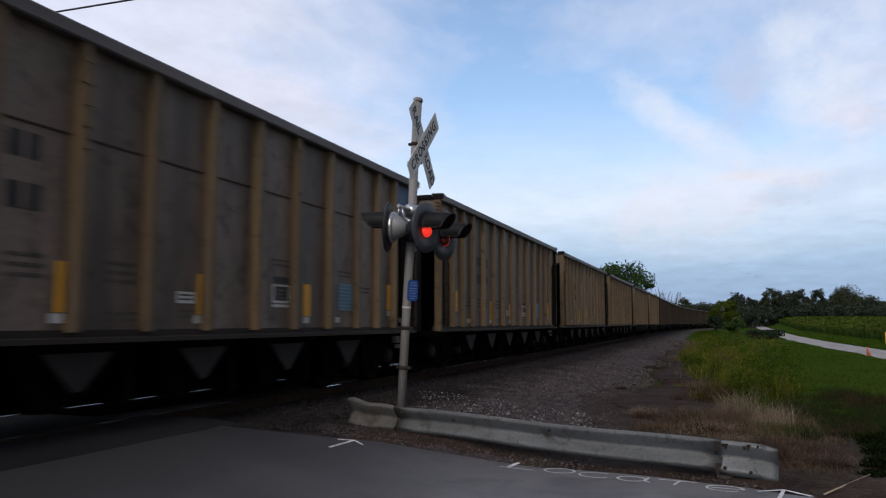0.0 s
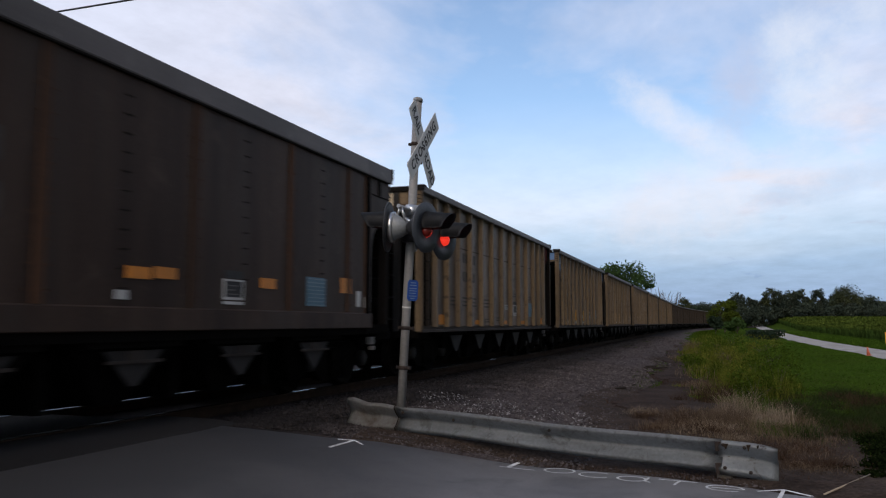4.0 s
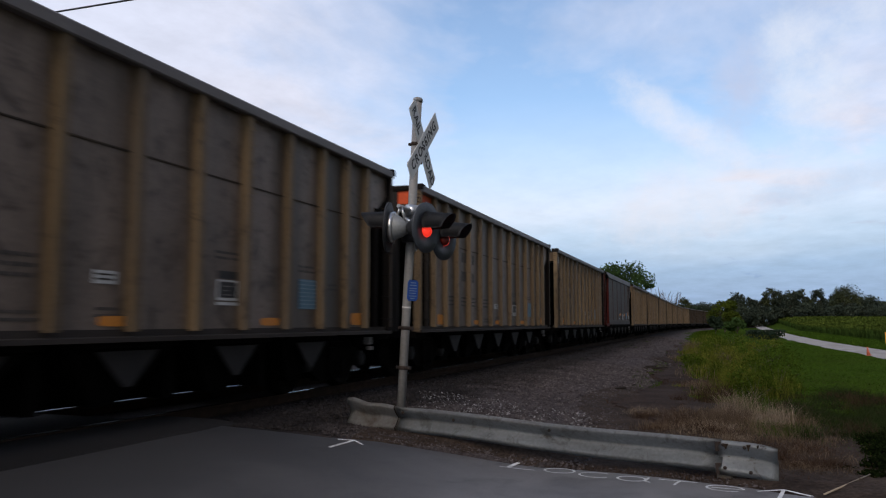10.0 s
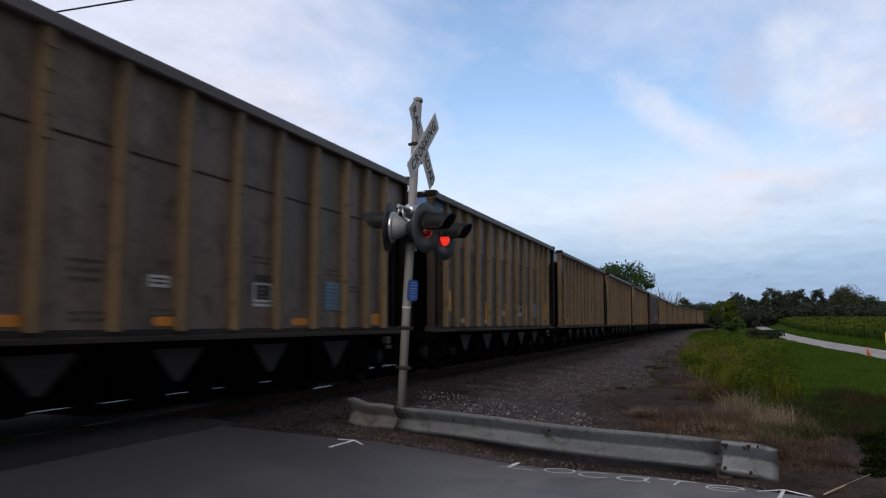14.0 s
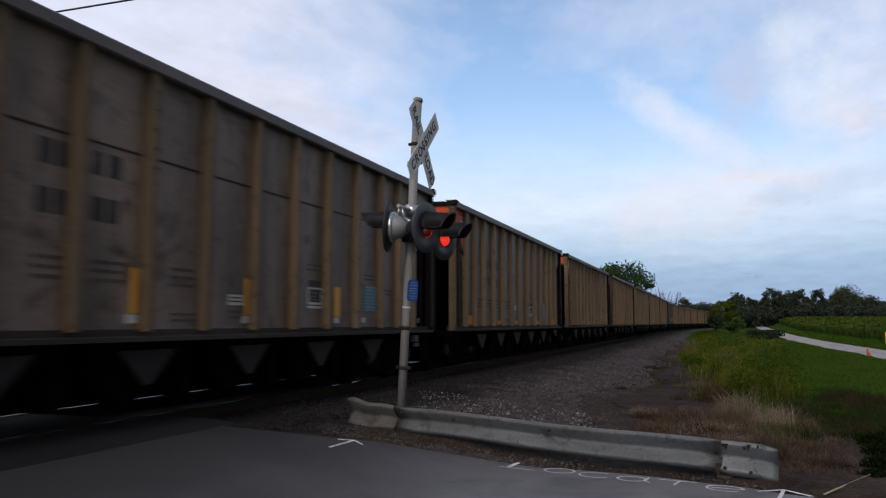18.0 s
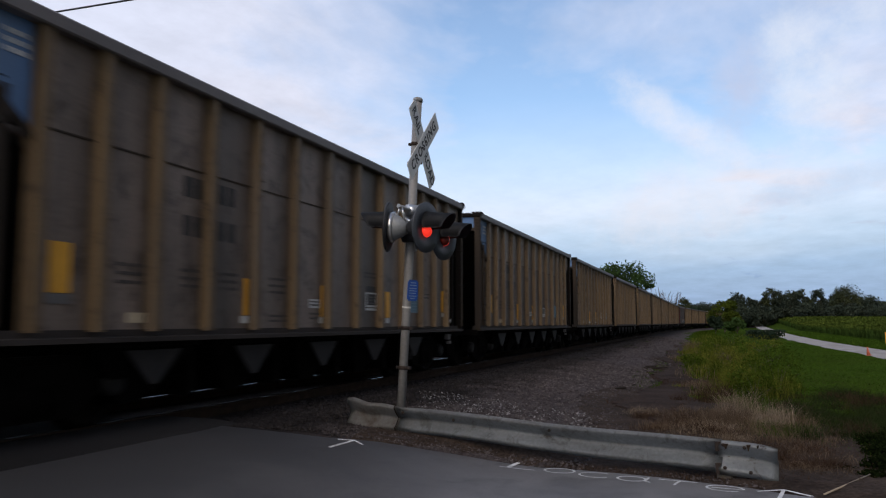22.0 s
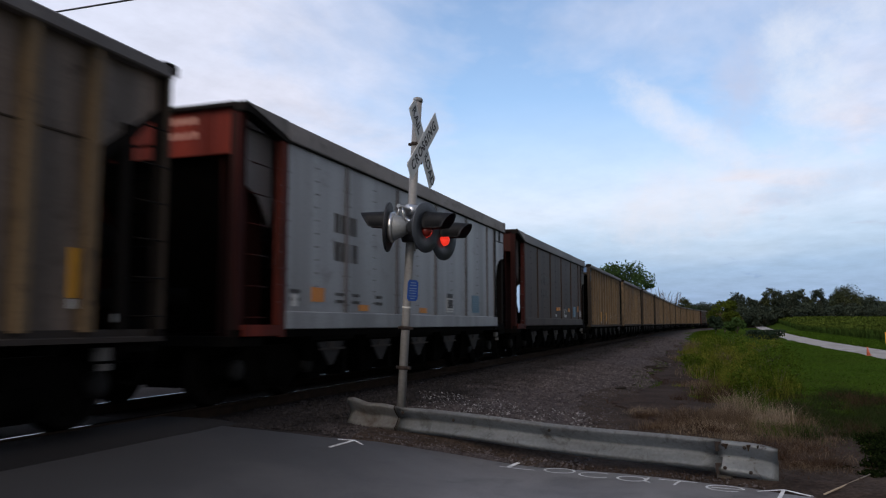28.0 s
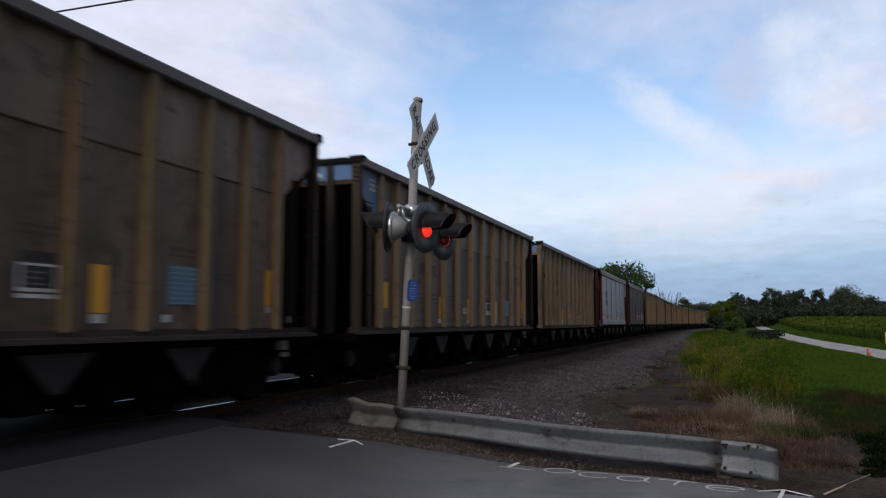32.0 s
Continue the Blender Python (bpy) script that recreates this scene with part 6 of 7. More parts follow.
def lamp(y, facing, label):
    """One lamp: background disc, housing, hood and red lens. facing: 1 up the road, -1 over the track."""
    off = 0.34 if facing > 0 else 0.15
    m = pose(off * facing, y, ARM_Z - (0.01 if y < 0 else 0.05)) @ pose(0, 0, 0, 0, 0, -11 if facing > 0 else 192)
    bm = bmesh.new()
    lathe(bm, [(-0.012, 0.302), (0.0, 0.305), (0.012, 0.302), (0.012, 0.12), (-0.012, 0.12)], "x", 36)
    disc = part("lamp_disc", bm, DISC if facing > 0 else LAMPBLACK, signal, label)
    disc.matrix_basis = m
    bm = bmesh.new()
    lathe(bm, [(-0.24, 0.0), (-0.24, 0.07), (-0.19, 0.11), (-0.07, 0.165), (-0.03, 0.135), (-0.012, 0.135)], "x", 24)
    part("housing", bm, GALV if facing < 0 else LAMPBLACK, disc)
    bm = bmesh.new()
    lathe(bm, [(-0.075, 0.17), (-0.07, 0.19), (-0.03, 0.19), (-0.012, 0.18)], "x", 24)
    part("housing_ring", bm, CHROME, disc)
    # turned globe stands in for flashing: one half glows, the other is dark red glass
    bm = bmesh.new()
    lathe(bm, [(-0.075 * math.cos(radians(15 * k)), 0.075 * math.sin(radians(15 * k))) for k in range(13)], "x", 24)
    for f in bm.faces:
        f.material_index = 0 if f.calc_center_median().x > -0.01 else 1
    bulb = part("lamp_globe", bm, LENS_LIT, disc, "red lamp globe, half of it lit")
    bulb.data.materials.append(LENS_DIM)
    LAMP_GLOBES.append(bulb)
    # hood: open below, longer at the top, drooping
    bm = bmesh.new()
    rings = []
    for k in range(7):
        t = k / 6
        ring = []
        for i in range(25):
            a = radians(-128 + 256 * i / 24)
            reach = (0.37 if facing > 0 else 0.34) - 0.15 * (1 - math.cos(a)) / 2
            r = 0.128 - 0.020 * t
            ring.append(bm.verts.new((0.012 + t * reach, r * math.sin(a), r * math.cos(a) + 0.065 - 0.008 * t)))
        rings.append(ring)
    for a, b in zip(rings, rings[1:]):
        for i in range(24):
            f = bm.faces.new((a[i], a[i + 1], b[i + 1], b[i]))
            f.smooth = True
    bmesh.ops.solidify(bm, geom=bm.faces[:], thickness=0.004)
    part("hood", bm, LAMPBLACK, disc)
    bm = bmesh.new()
    tube(bm, (0.0, y, ARM_Z + 0.24), (0.06 * facing, y, ARM_Z + 0.10), 0.02, sides=8)
    tube(bm, (0.06 * facing, y, ARM_Z + 0.10), ((off - 0.16) * facing, y, ARM_Z + 0.03), 0.02, sides=8)
    part("lamp_bracket", bm, CHROME, signal)


lamp(-0.36, 1, "dull black lamp disc with a hooded red lens")
lamp(0.30, 1, "dull black lamp disc with a hooded red lens")
lamp(-0.36, -1, "black lamp disc with a bright housing")
lamp(0.40, -1, "black lamp disc with a bright housing")

# ---- cone and stake by the lane ----
cone = root("traffic_cone", pose(6.9, 41.6, ground_z(6.9, 41.6) + 0.01, 0, -7, 0), "orange traffic cone beside the gravel lane", "traffic cone")
bm = bmesh.new()
lathe(bm, [(0.02, 0.09), (0.40, 0.024), (0.42, 0.02), (0.42, 0.0)], "z", 16)
part("cone_body", bm, CONE_M, cone)
bm = bmesh.new()
box(bm, -0.13, 0.13, -0.13, 0.13, 0.0, 0.02)
part("cone_foot", bm, CONE_M, cone)
stake = root("marker_post", pose(10.55, 57.0, ground_z(10.55, 57)), "yellow marker post at the edge of the corn", "marker post")
bm = bmesh.new()
tube(bm, (0, 0, -0.2), (0, 0, 0.95), 0.09, sides=8)
part("post", bm, YELLOW, stake)
bm = bmesh.new()
tube(bm, (0.86, 7.60, 0.012), (1.36, 8.45, 0.06), 0.009, 0.006, sides=7)
solid("dead_stick", bm, STICKM, "bleached dead stick lying at the road's edge", "stick")
# timber scraps on the gravel
for x, y, turn, ln in ((-2.05, 18.0, 60, 0.32), (-1.9, 26.8, 12, 0.8), (-1.6, 27.0, -10, 0.5), (-2.1, 27.3, 30, 0.4)):
    bm = bmesh.new()
    box(bm, -ln / 2, ln / 2, -0.05, 0.05, 0, 0.06)
    bmesh.ops.bevel(bm, geom=bm.edges[:], offset=0.012, segments=1, affect="EDGES")
    ob = solid("timber_scrap", bm, TIE, "dark scrap of old tie lying on gravel", "timber scrap")
    ob.matrix_world = pose(x, y, rough_ground(x, y) + 0.01, 0, 0, turn)

# overhead cable across the track
bm = bmesh.new()
pts = [Vector((-60 + 4 * i, 13.9, 9.85 - 0.9 * (1 - ((i - 15) / 15) ** 2))) for i in range(31)]
for a, b in zip(pts, pts[1:]):
    tube(bm, a, b, 0.022, sides=6, caps=False)
solid("overhead_cable", bm, WIRE, "black overhead cable strung across the railway", "cable", "structure")


# ---- plants ----
RNG = np.random.default_rng(7)


def blades(name, xs, ys, zs, heights, widths, lean, material, label, category, joints=1):
    """Grass as one mesh: each blade a bent, tapering strip."""
    n = len(xs)
    turn = RNG.uniform(0, 2 * np.pi, n)
    bend = RNG.uniform(0, 2 * np.pi, n)
    off = RNG.uniform(0.2, 1.0, n) * lean * heights
    w = np.stack([np.cos(turn), np.sin(turn), np.zeros(n)], 1) * (widths / 2)[:, None]
    base = np.stack([xs, ys, zs], 1)
    tip = base + np.stack([np.cos(bend) * off, np.sin(bend) * off, heights], 1)
    if joints == 1:
        v = np.stack([base - w, base + w, tip], 1).reshape(-1, 3)
        f = np.arange(3 * n).reshape(-1, 3)
    else:
        mid = base + np.stack([np.cos(bend) * off * 0.3, np.sin(bend) * off * 0.3, heights * 0.6], 1)
        v = np.stack([base - w, base + w, mid + w * 0.7, mid - w * 0.7, tip], 1).reshape(-1, 3)
        k = np.arange(n)[:, None] * 5
        me = bpy.data.meshes.new(name)
        me.from_pydata(v.tolist(), [], (k + np.array([0, 1, 2, 3])).tolist() + (k + np.array([3, 2, 4])).tolist())
        me.materials.append(material)
        return tagged(new(name, me), label, category, "", "stuff")
    return tagged(new(name, cloud_mesh(name, v.tolist(), f.tolist(), material)), label, category, "", "stuff")


def scatter(n, x0, x1, y0, y1, power=1.0):
    """Points in a rectangle, thicker near y0."""
    return RNG.uniform(x0, x1, n), y0 + (y1 - y0) * RNG.uniform(0, 1, n) ** power


def heights_at(xs, ys):
    return np.array([rough_ground(x, y) for x, y in zip(xs, ys)])


def lane_x(y):
    for (xa, ya), (xb, yb) in zip(lane_mid, lane_mid[1:]):
        if ya <= y <= yb:
            return xa + (xb - xa) * (y - ya) / (yb - ya)
    return lane_mid[0][0] if y < 14 else 20.0


# lawn
xs, ys = scatter(110000, -1.5, 13.0, 9.0, 70.0, 1.8)
keep = np.array([x > apron_limit(y) + 1.6 + 0.5 * math.sin(y * 0.9) + 0.9 * smooth((14 - y) / 4) and abs(x - lane_x(y)) > (1.4 if y > 25 else 0) for x, y in zip(xs, ys)])
xs, ys = xs[keep], ys[keep]
far = 1 + ys / 25
blades("lawn", xs, ys, heights_at(xs, ys), RNG.uniform(0.02, 0.06, len(xs)), 0.012 * far * RNG.uniform(0.7, 1.4, len(xs)), 1.8, LAWN,
       "green mown grass beside the gravel apron", "grass")

# weeds along the edge of the apron
def weed_band(n, y0, y1, x_in, x_out, h0, h1, width, material, name, label, power=1.6, lean=0.5):
    ys_ = y0 + (y1 - y0) * RNG.uniform(0, 1, n) ** power
    xs_ = np.array([apron_limit(y) + (1.0 * smooth((40 - y) / 16) if y0 >= 18 else 0.0) for y in ys_]) + RNG.uniform(x_in, x_out, n)
    clump = np.array([noise.noise(Vector((x * 0.8, y * 0.5, 11.0))) for x, y in zip(xs_, ys_)])
    ok = clump > RNG.uniform(-0.55, 0.15, n)
    xs_, ys_, clump = xs_[ok], ys_[ok], clump[ok]
    inner = xs_ - np.array([apron_limit(y) for y in ys_]) - x_in
    fade = np.array([(0.3 + 0.7 * smooth(a / 1.1)) * (0.35 + 0.65 * smooth((b - y0) / 5.0)) for a, b in zip(inner, ys_)])
    h = RNG.uniform(h0, h1, len(xs_)) * (0.55 + 1.0 * np.clip(clump + 0.2, 0, 1)) * (fade if h1 > 0.3 else 1.0)
    return blades(name, xs_, ys_, heights_at(xs_, ys_) - 0.02, h, width * (1 + ys_ / 30) * RNG.uniform(0.6, 1.4, len(xs_)), lean, material, label, "weeds", 2)


weed_band(5000, 16.0, 30.0, 1.6, 3.2, 0.12, 0.42, 0.012, WEED, "tall_weeds", "green weeds at the gravel's edge", 1.2, 0.7)
weed_band(7000, 20.0, 80.0, 0.3, 2.6, 0.2, 0.55, 0.014, YELLOWWEED, "yellow_weeds", "yellowing weeds along the track", 1.3, 0.7)
weed_band(9000, 18.0, 150.0, 0.2, 2.6, 0.12, 0.5, 0.016, WEED, "far_weeds", "green weeds along the railway", 1.3, 0.8)
weed_band(1800, 18.0, 60.0, -0.1, 1.0, 0.1, 0.42, 0.010, DRY, "straw_weeds", "dry straw-coloured weeds beside the gravel", 1.2, 0.9)
weed_band(2500, 14.0, 34.0, 0.1, 1.6, 0.03, 0.12, 0.008, DRYDARK, "edge_grass", "brown grass at the gravel's edge", 1.0, 1.0)
weed_band(3500, 9.2, 14.5, 0.9, 2.6, 0.04, 0.14, 0.004, DRY, "dry_grass", "pale dry grass behind the guardrail", 1.0, 1.0)
weed_band(9000, 8.6, 18.0, 0.5, 3.0, 0.02, 0.07, 0.006, DRYDARK, "dead_grass", "brown dead grass on dark soil", 1.0, 1.3)
xs, ys = scatter(6000, -0.4, 3.6, 8.0, 11.0)
blades("verge_grass", xs, ys, heights_at(xs, ys), RNG.uniform(0.02, 0.07, len(xs)), RNG.uniform(0.004, 0.008, len(xs)), 1.8, DRYDARK,
       "brown verge grass by the guardrail's end", "grass", 2)
xs, ys = scatter(5000, 1.6, 6.0, 8.0, 14.0)
blades("verge_lawn", xs, ys, heights_at(xs, ys), RNG.uniform(0.03, 0.12, len(xs)), RNG.uniform(0.006, 0.012, len(xs)), 1.2, LAWN,
       "green verge grass beside the road", "grass", 2)
xs, ys = scatter(900, -1.6, 0.4, 8.0, 8.3)
blades("gutter_grass", xs, ys, heights_at(xs, ys), RNG.uniform(0.02, 0.06, len(xs)), RNG.uniform(0.004, 0.008, len(xs)), 1.4, DRYDARK,
       "brown grass under the guardrail", "grass", 2)
# ragged clumps of grass in patches: count, bearing (x over y), distance, height, materials
def tuft_patch(count, b0, b1, y0, y1, h0, h1, n0, n1, mats, name, label, lean=1.3, wide=0.006):
    for k in range(count):
        cy = RNG.uniform(y0, y1)
        cx = cy * RNG.uniform(b0, b1)
        cnt, sp, hh = int(RNG.uniform(n0, n1)), RNG.uniform(0.06, 0.18), RNG.uniform(h0, h1)
        r = RNG.normal(0, sp, (cnt, 2))
        px0, py0 = cx + r[:, 0] * 1.3, cy + r[:, 1]
        blades(name, px0, py0, heights_at(px0, py0), RNG.uniform(0.25, 1.0, cnt) * hh, RNG.uniform(0.5, 1.2, cnt) * wide, lean, mats[k % len(mats)], label, "grass", 2)


tuft_patch(60, -0.085, 0.055, 10.4, 13.8, 0.08, 0.24, 160, 380, (DRY, DRYDARK, DRY, DRYDARK, PLUME), "dry_tuft", "ragged tuft of pale dry grass")
tuft_patch(14, 0.05, 0.10, 11.0, 13.5, 0.10, 0.26, 150, 300, (WEED, DRY, WEED), "green_tuft", "ragged tuft of half-green grass")
tuft_patch(34, 0.055, 0.135, 8.6, 11.0, 0.05, 0.16, 120, 300, (DRYDARK, DRYDARK, DRY), "brown_tuft", "brown tuft of dead grass", 1.8)
tuft_patch(22, -0.05, 0.012, 15.0, 21.0, 0.12, 0.36, 90, 200, (DRYDARK, DRY, DRYDARK, YELLOWWEED), "brown_tuft", "brown stalks of dead weeds", 0.9, 0.009)
tuft_patch(16, 0.0, 0.07, 16.5, 27.0, 0.4, 0.75, 120, 240, (WEED, YELLOWWEED), "green_tuft", "tall feathery green grass", 0.8, 0.010)
tuft_patch(14, -0.03, 0.05, 26.0, 48.0, 0.35, 0.8, 120, 240, (YELLOWWEED, DRY, YELLOWWEED), "straw_tuft", "tall yellowing grass by the gravel", 0.8, 0.016)
tuft_patch(30, 0.075, 0.16, 13.0, 20.0, 0.05, 0.16, 120, 260, (LAWN, WEED), "green_tuft", "low tuft of green grass", 1.4, 0.009)
# pale plumed tufts
for cx, cy, sp, hh, cnt in ((0.30, 12.7, 0.13, 0.60, 420), (0.10, 12.3, 0.22, 0.36, 700), (0.75, 12.3, 0.16, 0.43, 380), (1.05, 12.6, 0.15, 0.30, 300), (-0.35, 11.9, 0.3, 0.22, 500), (0.5, 10.9, 0.4, 0.20, 600)):
    r = RNG.normal(0, sp, (cnt, 2))
    xs, ys = cx + r[:, 0], cy + r[:, 1]
    blades("dry_tuft", xs, ys, heights_at(xs, ys), RNG.uniform(0.4, 1.0, cnt) * hh, RNG.uniform(0.003, 0.007, cnt), 1.0, PLUME if hh > 0.42 else DRY, "pale plumed tuft of dry grass", "grass", 2)


# ---- stones ----
def stones(name, xs, ys, sizes, material, label):
    """Angular chips as one mesh: squashed octahedra, each turned its own way."""
    n = len(xs)
    zs = heights_at(xs, ys)
    base = np.array([(1, 0, 0), (0, 1, 0), (-1, 0, 0), (0, -1, 0), (0, 0, 1), (0, 0, -1)], float)
    tri = np.array([(0, 1, 4), (1, 2, 4), (2, 3, 4), (3, 0, 4), (1, 0, 5), (2, 1, 5), (3, 2, 5), (0, 3, 5)])
    v = base[None] * RNG.uniform(0.55, 1.25, (n, 6, 1)) + RNG.normal(0, 0.18, (n, 6, 3))
    v = v * sizes[:, None, None] * np.array([1, 1, 0.75])
    a = RNG.uniform(0, 6.283, n)
    c, s = np.cos(a)[:, None], np.sin(a)[:, None]
    x = v[:, :, 0] * c - v[:, :, 1] * s
    y = v[:, :, 0] * s + v[:, :, 1] * c
    v = np.stack([x + xs[:, None], y + ys[:, None], v[:, :, 2] + (zs + 0.02)[:, None]], 2).reshape(-1, 3)
    f = (np.arange(n)[:, None, None] * 6 + tri[None]).reshape(-1, 3)
    return tagged(new(name, cloud_mesh(name, v.tolist(), f.tolist(), material)), label, "gravel", "", "stuff")


def stone_field(n, y0, y1, power, size, material, name, label, west=-5.9):
    ys_ = y0 + (y1 - y0) * RNG.uniform(0, 1, n) ** power
    lim = np.array([apron_limit(y) for y in ys_])
    xs_ = west + (lim + 0.2 - west) * RNG.uniform(0, 1, n) ** 1.25
    ok = np.array([y > road_edge(x) + 0.05 for x, y in zip(xs_, ys_)])
    xs_, ys_ = xs_[ok], ys_[ok]
    gutter = np.where(ys_ < 8.70 - 0.156 * (xs_ + 4.25), 0.6, 1.0)
    return stones(name, xs_, ys_, gutter * size * RNG.uniform(0.5, 1.5, len(xs_)) * (1 + np.maximum(ys_ - 14, 0) / 60), material, label)


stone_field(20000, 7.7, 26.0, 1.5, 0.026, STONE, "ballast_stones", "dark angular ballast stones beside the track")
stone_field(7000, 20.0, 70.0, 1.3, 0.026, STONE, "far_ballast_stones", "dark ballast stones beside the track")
# chips trodden into the damp cinders
ys = RNG.uniform(12.0, 40.0, 2600)
xs = np.array([apron_limit(y) + 0.9 * smooth((38 - y) / 14) for y in ys]) + RNG.normal(-0.35, 0.45, len(ys))
stones("cinder_chips", xs, ys, 0.018 * (1 + ys / 40) * RNG.uniform(0.4, 1.3, len(ys)), DARK_CHIP, "dark chips of stone on damp cinders")
# pale limestone behind the guardrail and stones under it
n_ = 1700
ys = RNG.uniform(8.9, 12.8, n_)
xs = ys * RNG.uniform(-0.385, -0.14, n_)
stones("pale_stones", xs, ys, 0.017 * RNG.uniform(0.5, 1.5, n_), PALE_STONE, "pale limestone chips among the ballast")
xs = RNG.uniform(-4.2, 0.4, 1500)
ys = 8.0 - 0.156 * (xs - 0.5) - RNG.uniform(-0.05, 0.45, 1500)
ok = np.array([y > road_edge(x) - 0.02 for x, y in zip(xs, ys)])
stones("gutter_stones", xs[ok], ys[ok], 0.012 * RNG.uniform(0.5, 1.5, int(ok.sum())), STONE, "dark gravel under the guardrail")


# ---- trees ----
def tree(name, x, y, h, w, seed, material, label, trunk_share=0.25, n=2600, leaf=0.42, clumps=26, group="", puff=(0.08, 0.19)):
    """A tapered trunk with limbs, and a crown of many small leaves in uneven clumps."""
    rng = np.random.default_rng(seed)
    thing = root(name, pose(x, y, ground_z(x, y) - 0.1), label, "tree" if h > 4 else "bush", group)
    bm = bmesh.new()
    th = h * trunk_share
    tube(bm, (0, 0, 0), (0.02 * h * rng.normal(), 0, th), h * 0.022, h * 0.017, 9, False)
    tops = []
    for k in range(9):
        a = k * 2.4 + rng.uniform(-0.4, 0.4)
        r = w * rng.uniform(0.12, 0.40)
        z = th + (h - th) * rng.uniform(0.25, 0.88)
        q = Vector((math.cos(a) * r, math.sin(a) * r, z))
        mid = Vector((q.x * 0.4, q.y * 0.4, th + (z - th) * 0.55))
        tube(bm, (0, 0, th * rng.uniform(0.7, 1.0)), mid, h * 0.011, h * 0.007, 6, False)
        tube(bm, mid, q, h * 0.007, h * 0.002, 6, False)
        tops.append(q)
    part("trunk", bm, BARK, thing)
    cen, rad = [], []
    for k in range(clumps):
        if k < len(tops):
            c = np.array(tops[k])
        else:
            u = rng.normal(0, 1, 3); u /= np.linalg.norm(u)
            u *= rng.uniform(0.45, 1.0) ** 0.6
            c = np.array((u[0] * w * 0.42, u[1] * w * 0.42, th + (h - th) * (0.5 + 0.42 * u[2])))
        cen.append(c)
        rad.append(w * rng.uniform(*puff))
    cen, rad = np.array(cen), np.array(rad)
    pick = rng.integers(0, clumps, n)
    u = rng.normal(0, 1, (n, 3)); u /= np.linalg.norm(u, axis=1)[:, None]
    p = cen[pick] + u * (rad[pick] * rng.uniform(0.35, 1.12, n))[:, None] * np.array([1, 1, 0.8])
    p[:, 2] = np.clip(p[:, 2], th * 0.5, h)
    a = rng.normal(0, 1, (n, 3)); a /= np.linalg.norm(a, axis=1)[:, None]
    b = np.cross(a, rng.normal(0, 1, (n, 3))); b /= np.linalg.norm(b, axis=1)[:, None]
    s = leaf * rng.uniform(0.5, 1.2, n)[:, None]
    v = np.stack([p - a * s, p + b * s * 0.55, p + a * s, p - b * s * 0.55], 1).reshape(-1, 3)
    ob = new("crown", cloud_mesh("crown", v.tolist(), np.arange(4 * n).reshape(-1, 4).tolist(), material))
    ob.parent = thing
    return thing


def sight(px_u, d):
    """The place d metres off along a bearing, given as an offset from the view's middle."""
    a = radians(90 + 19.33) - math.atan(px_u / 1362.0)
    return math.cos(a) * d, math.sin(a) * d


# the tree behind the train, and bare ones beyond it
tx_, ty_ = sight(1098 - 784, 150)
tree("broadleaf_tree", tx_, ty_, 13.6, 13.0, 3, LEAF, "tall green broadleaf tree beyond the train", 0.2, 10500, 0.26, 44)
tx_, ty_ = sight(1146 - 784, 152)
tree("broadleaf_tree", tx_, ty_, 10.0, 4.5, 4, LEAF, "smaller green tree beside the tall one", 0.2, 2600, 0.24, 20)
bx_, by_ = sight(1281 - 784, 128)
tree("roadside_bush", bx_, by_, 5.6, 5.6, 5, LEAF_YEL, "bright green bush beside the track", 0.1, 5200, 0.20, 30)
bx_, by_ = sight(1302 - 784, 118)
tree("roadside_bush", bx_, by_, 2.5, 3.2, 6, LEAF, "green bush beside the track", 0.1, 3200, 0.20, 22)
bx_, by_ = sight(1264 - 784, 122)
tree("roadside_bush", bx_, by_, 2.9, 2.6, 8, LEAF_DARK, "dark bush at the curve of the track", 0.1, 2600, 0.20, 18)
bx_, by_ = sight(1350 - 784, 80)
tree("roadside_bush", bx_, by_, 0.95, 3.6, 9, LEAF_DARK, "low dark bush beside the lane", 0.1, 2400, 0.12, 18)
for k, (u, d, h) in enumerate(((1172, 240, 12.5), (1180, 235, 10.5), (1194, 245, 11.5), (1187, 250, 9.5))):
    x_, y_ = sight(u - 784, d)
    bare = root("bare_tree", pose(x_, y_, -0.1), "bare grey tree on the skyline", "tree", "bare trees on the skyline")
    bm = bmesh.new()
    rnd = random.Random(k)
    tube(bm, (0, 0, 0), (0, 0, h * 0.45), h * 0.02, h * 0.014, 7, False)
    for j in range(14):
        a, z0 = rnd.uniform(0, 6.28), h * rnd.uniform(0.25, 0.5)
        q = Vector((math.cos(a) * h * rnd.uniform(0.05, 0.22), math.sin(a) * h * rnd.uniform(0.05, 0.22), h * rnd.uniform(0.6, 1.0)))
        tube(bm, (0, 0, z0), q, h * 0.007, h * 0.003, 5, False)
        for i in range(3):
            t = rnd.uniform(0.4, 0.9)
            p0 = Vector((0, 0, z0)).lerp(q, t)
            tube(bm, p0, p0 + Vector((rnd.uniform(-1, 1), rnd.uniform(-1, 1), rnd.uniform(0.5, 1.6))) * h * 0.07, h * 0.004, h * 0.002, 4, False)
    part("bare_crown", bm, BARK, bare)

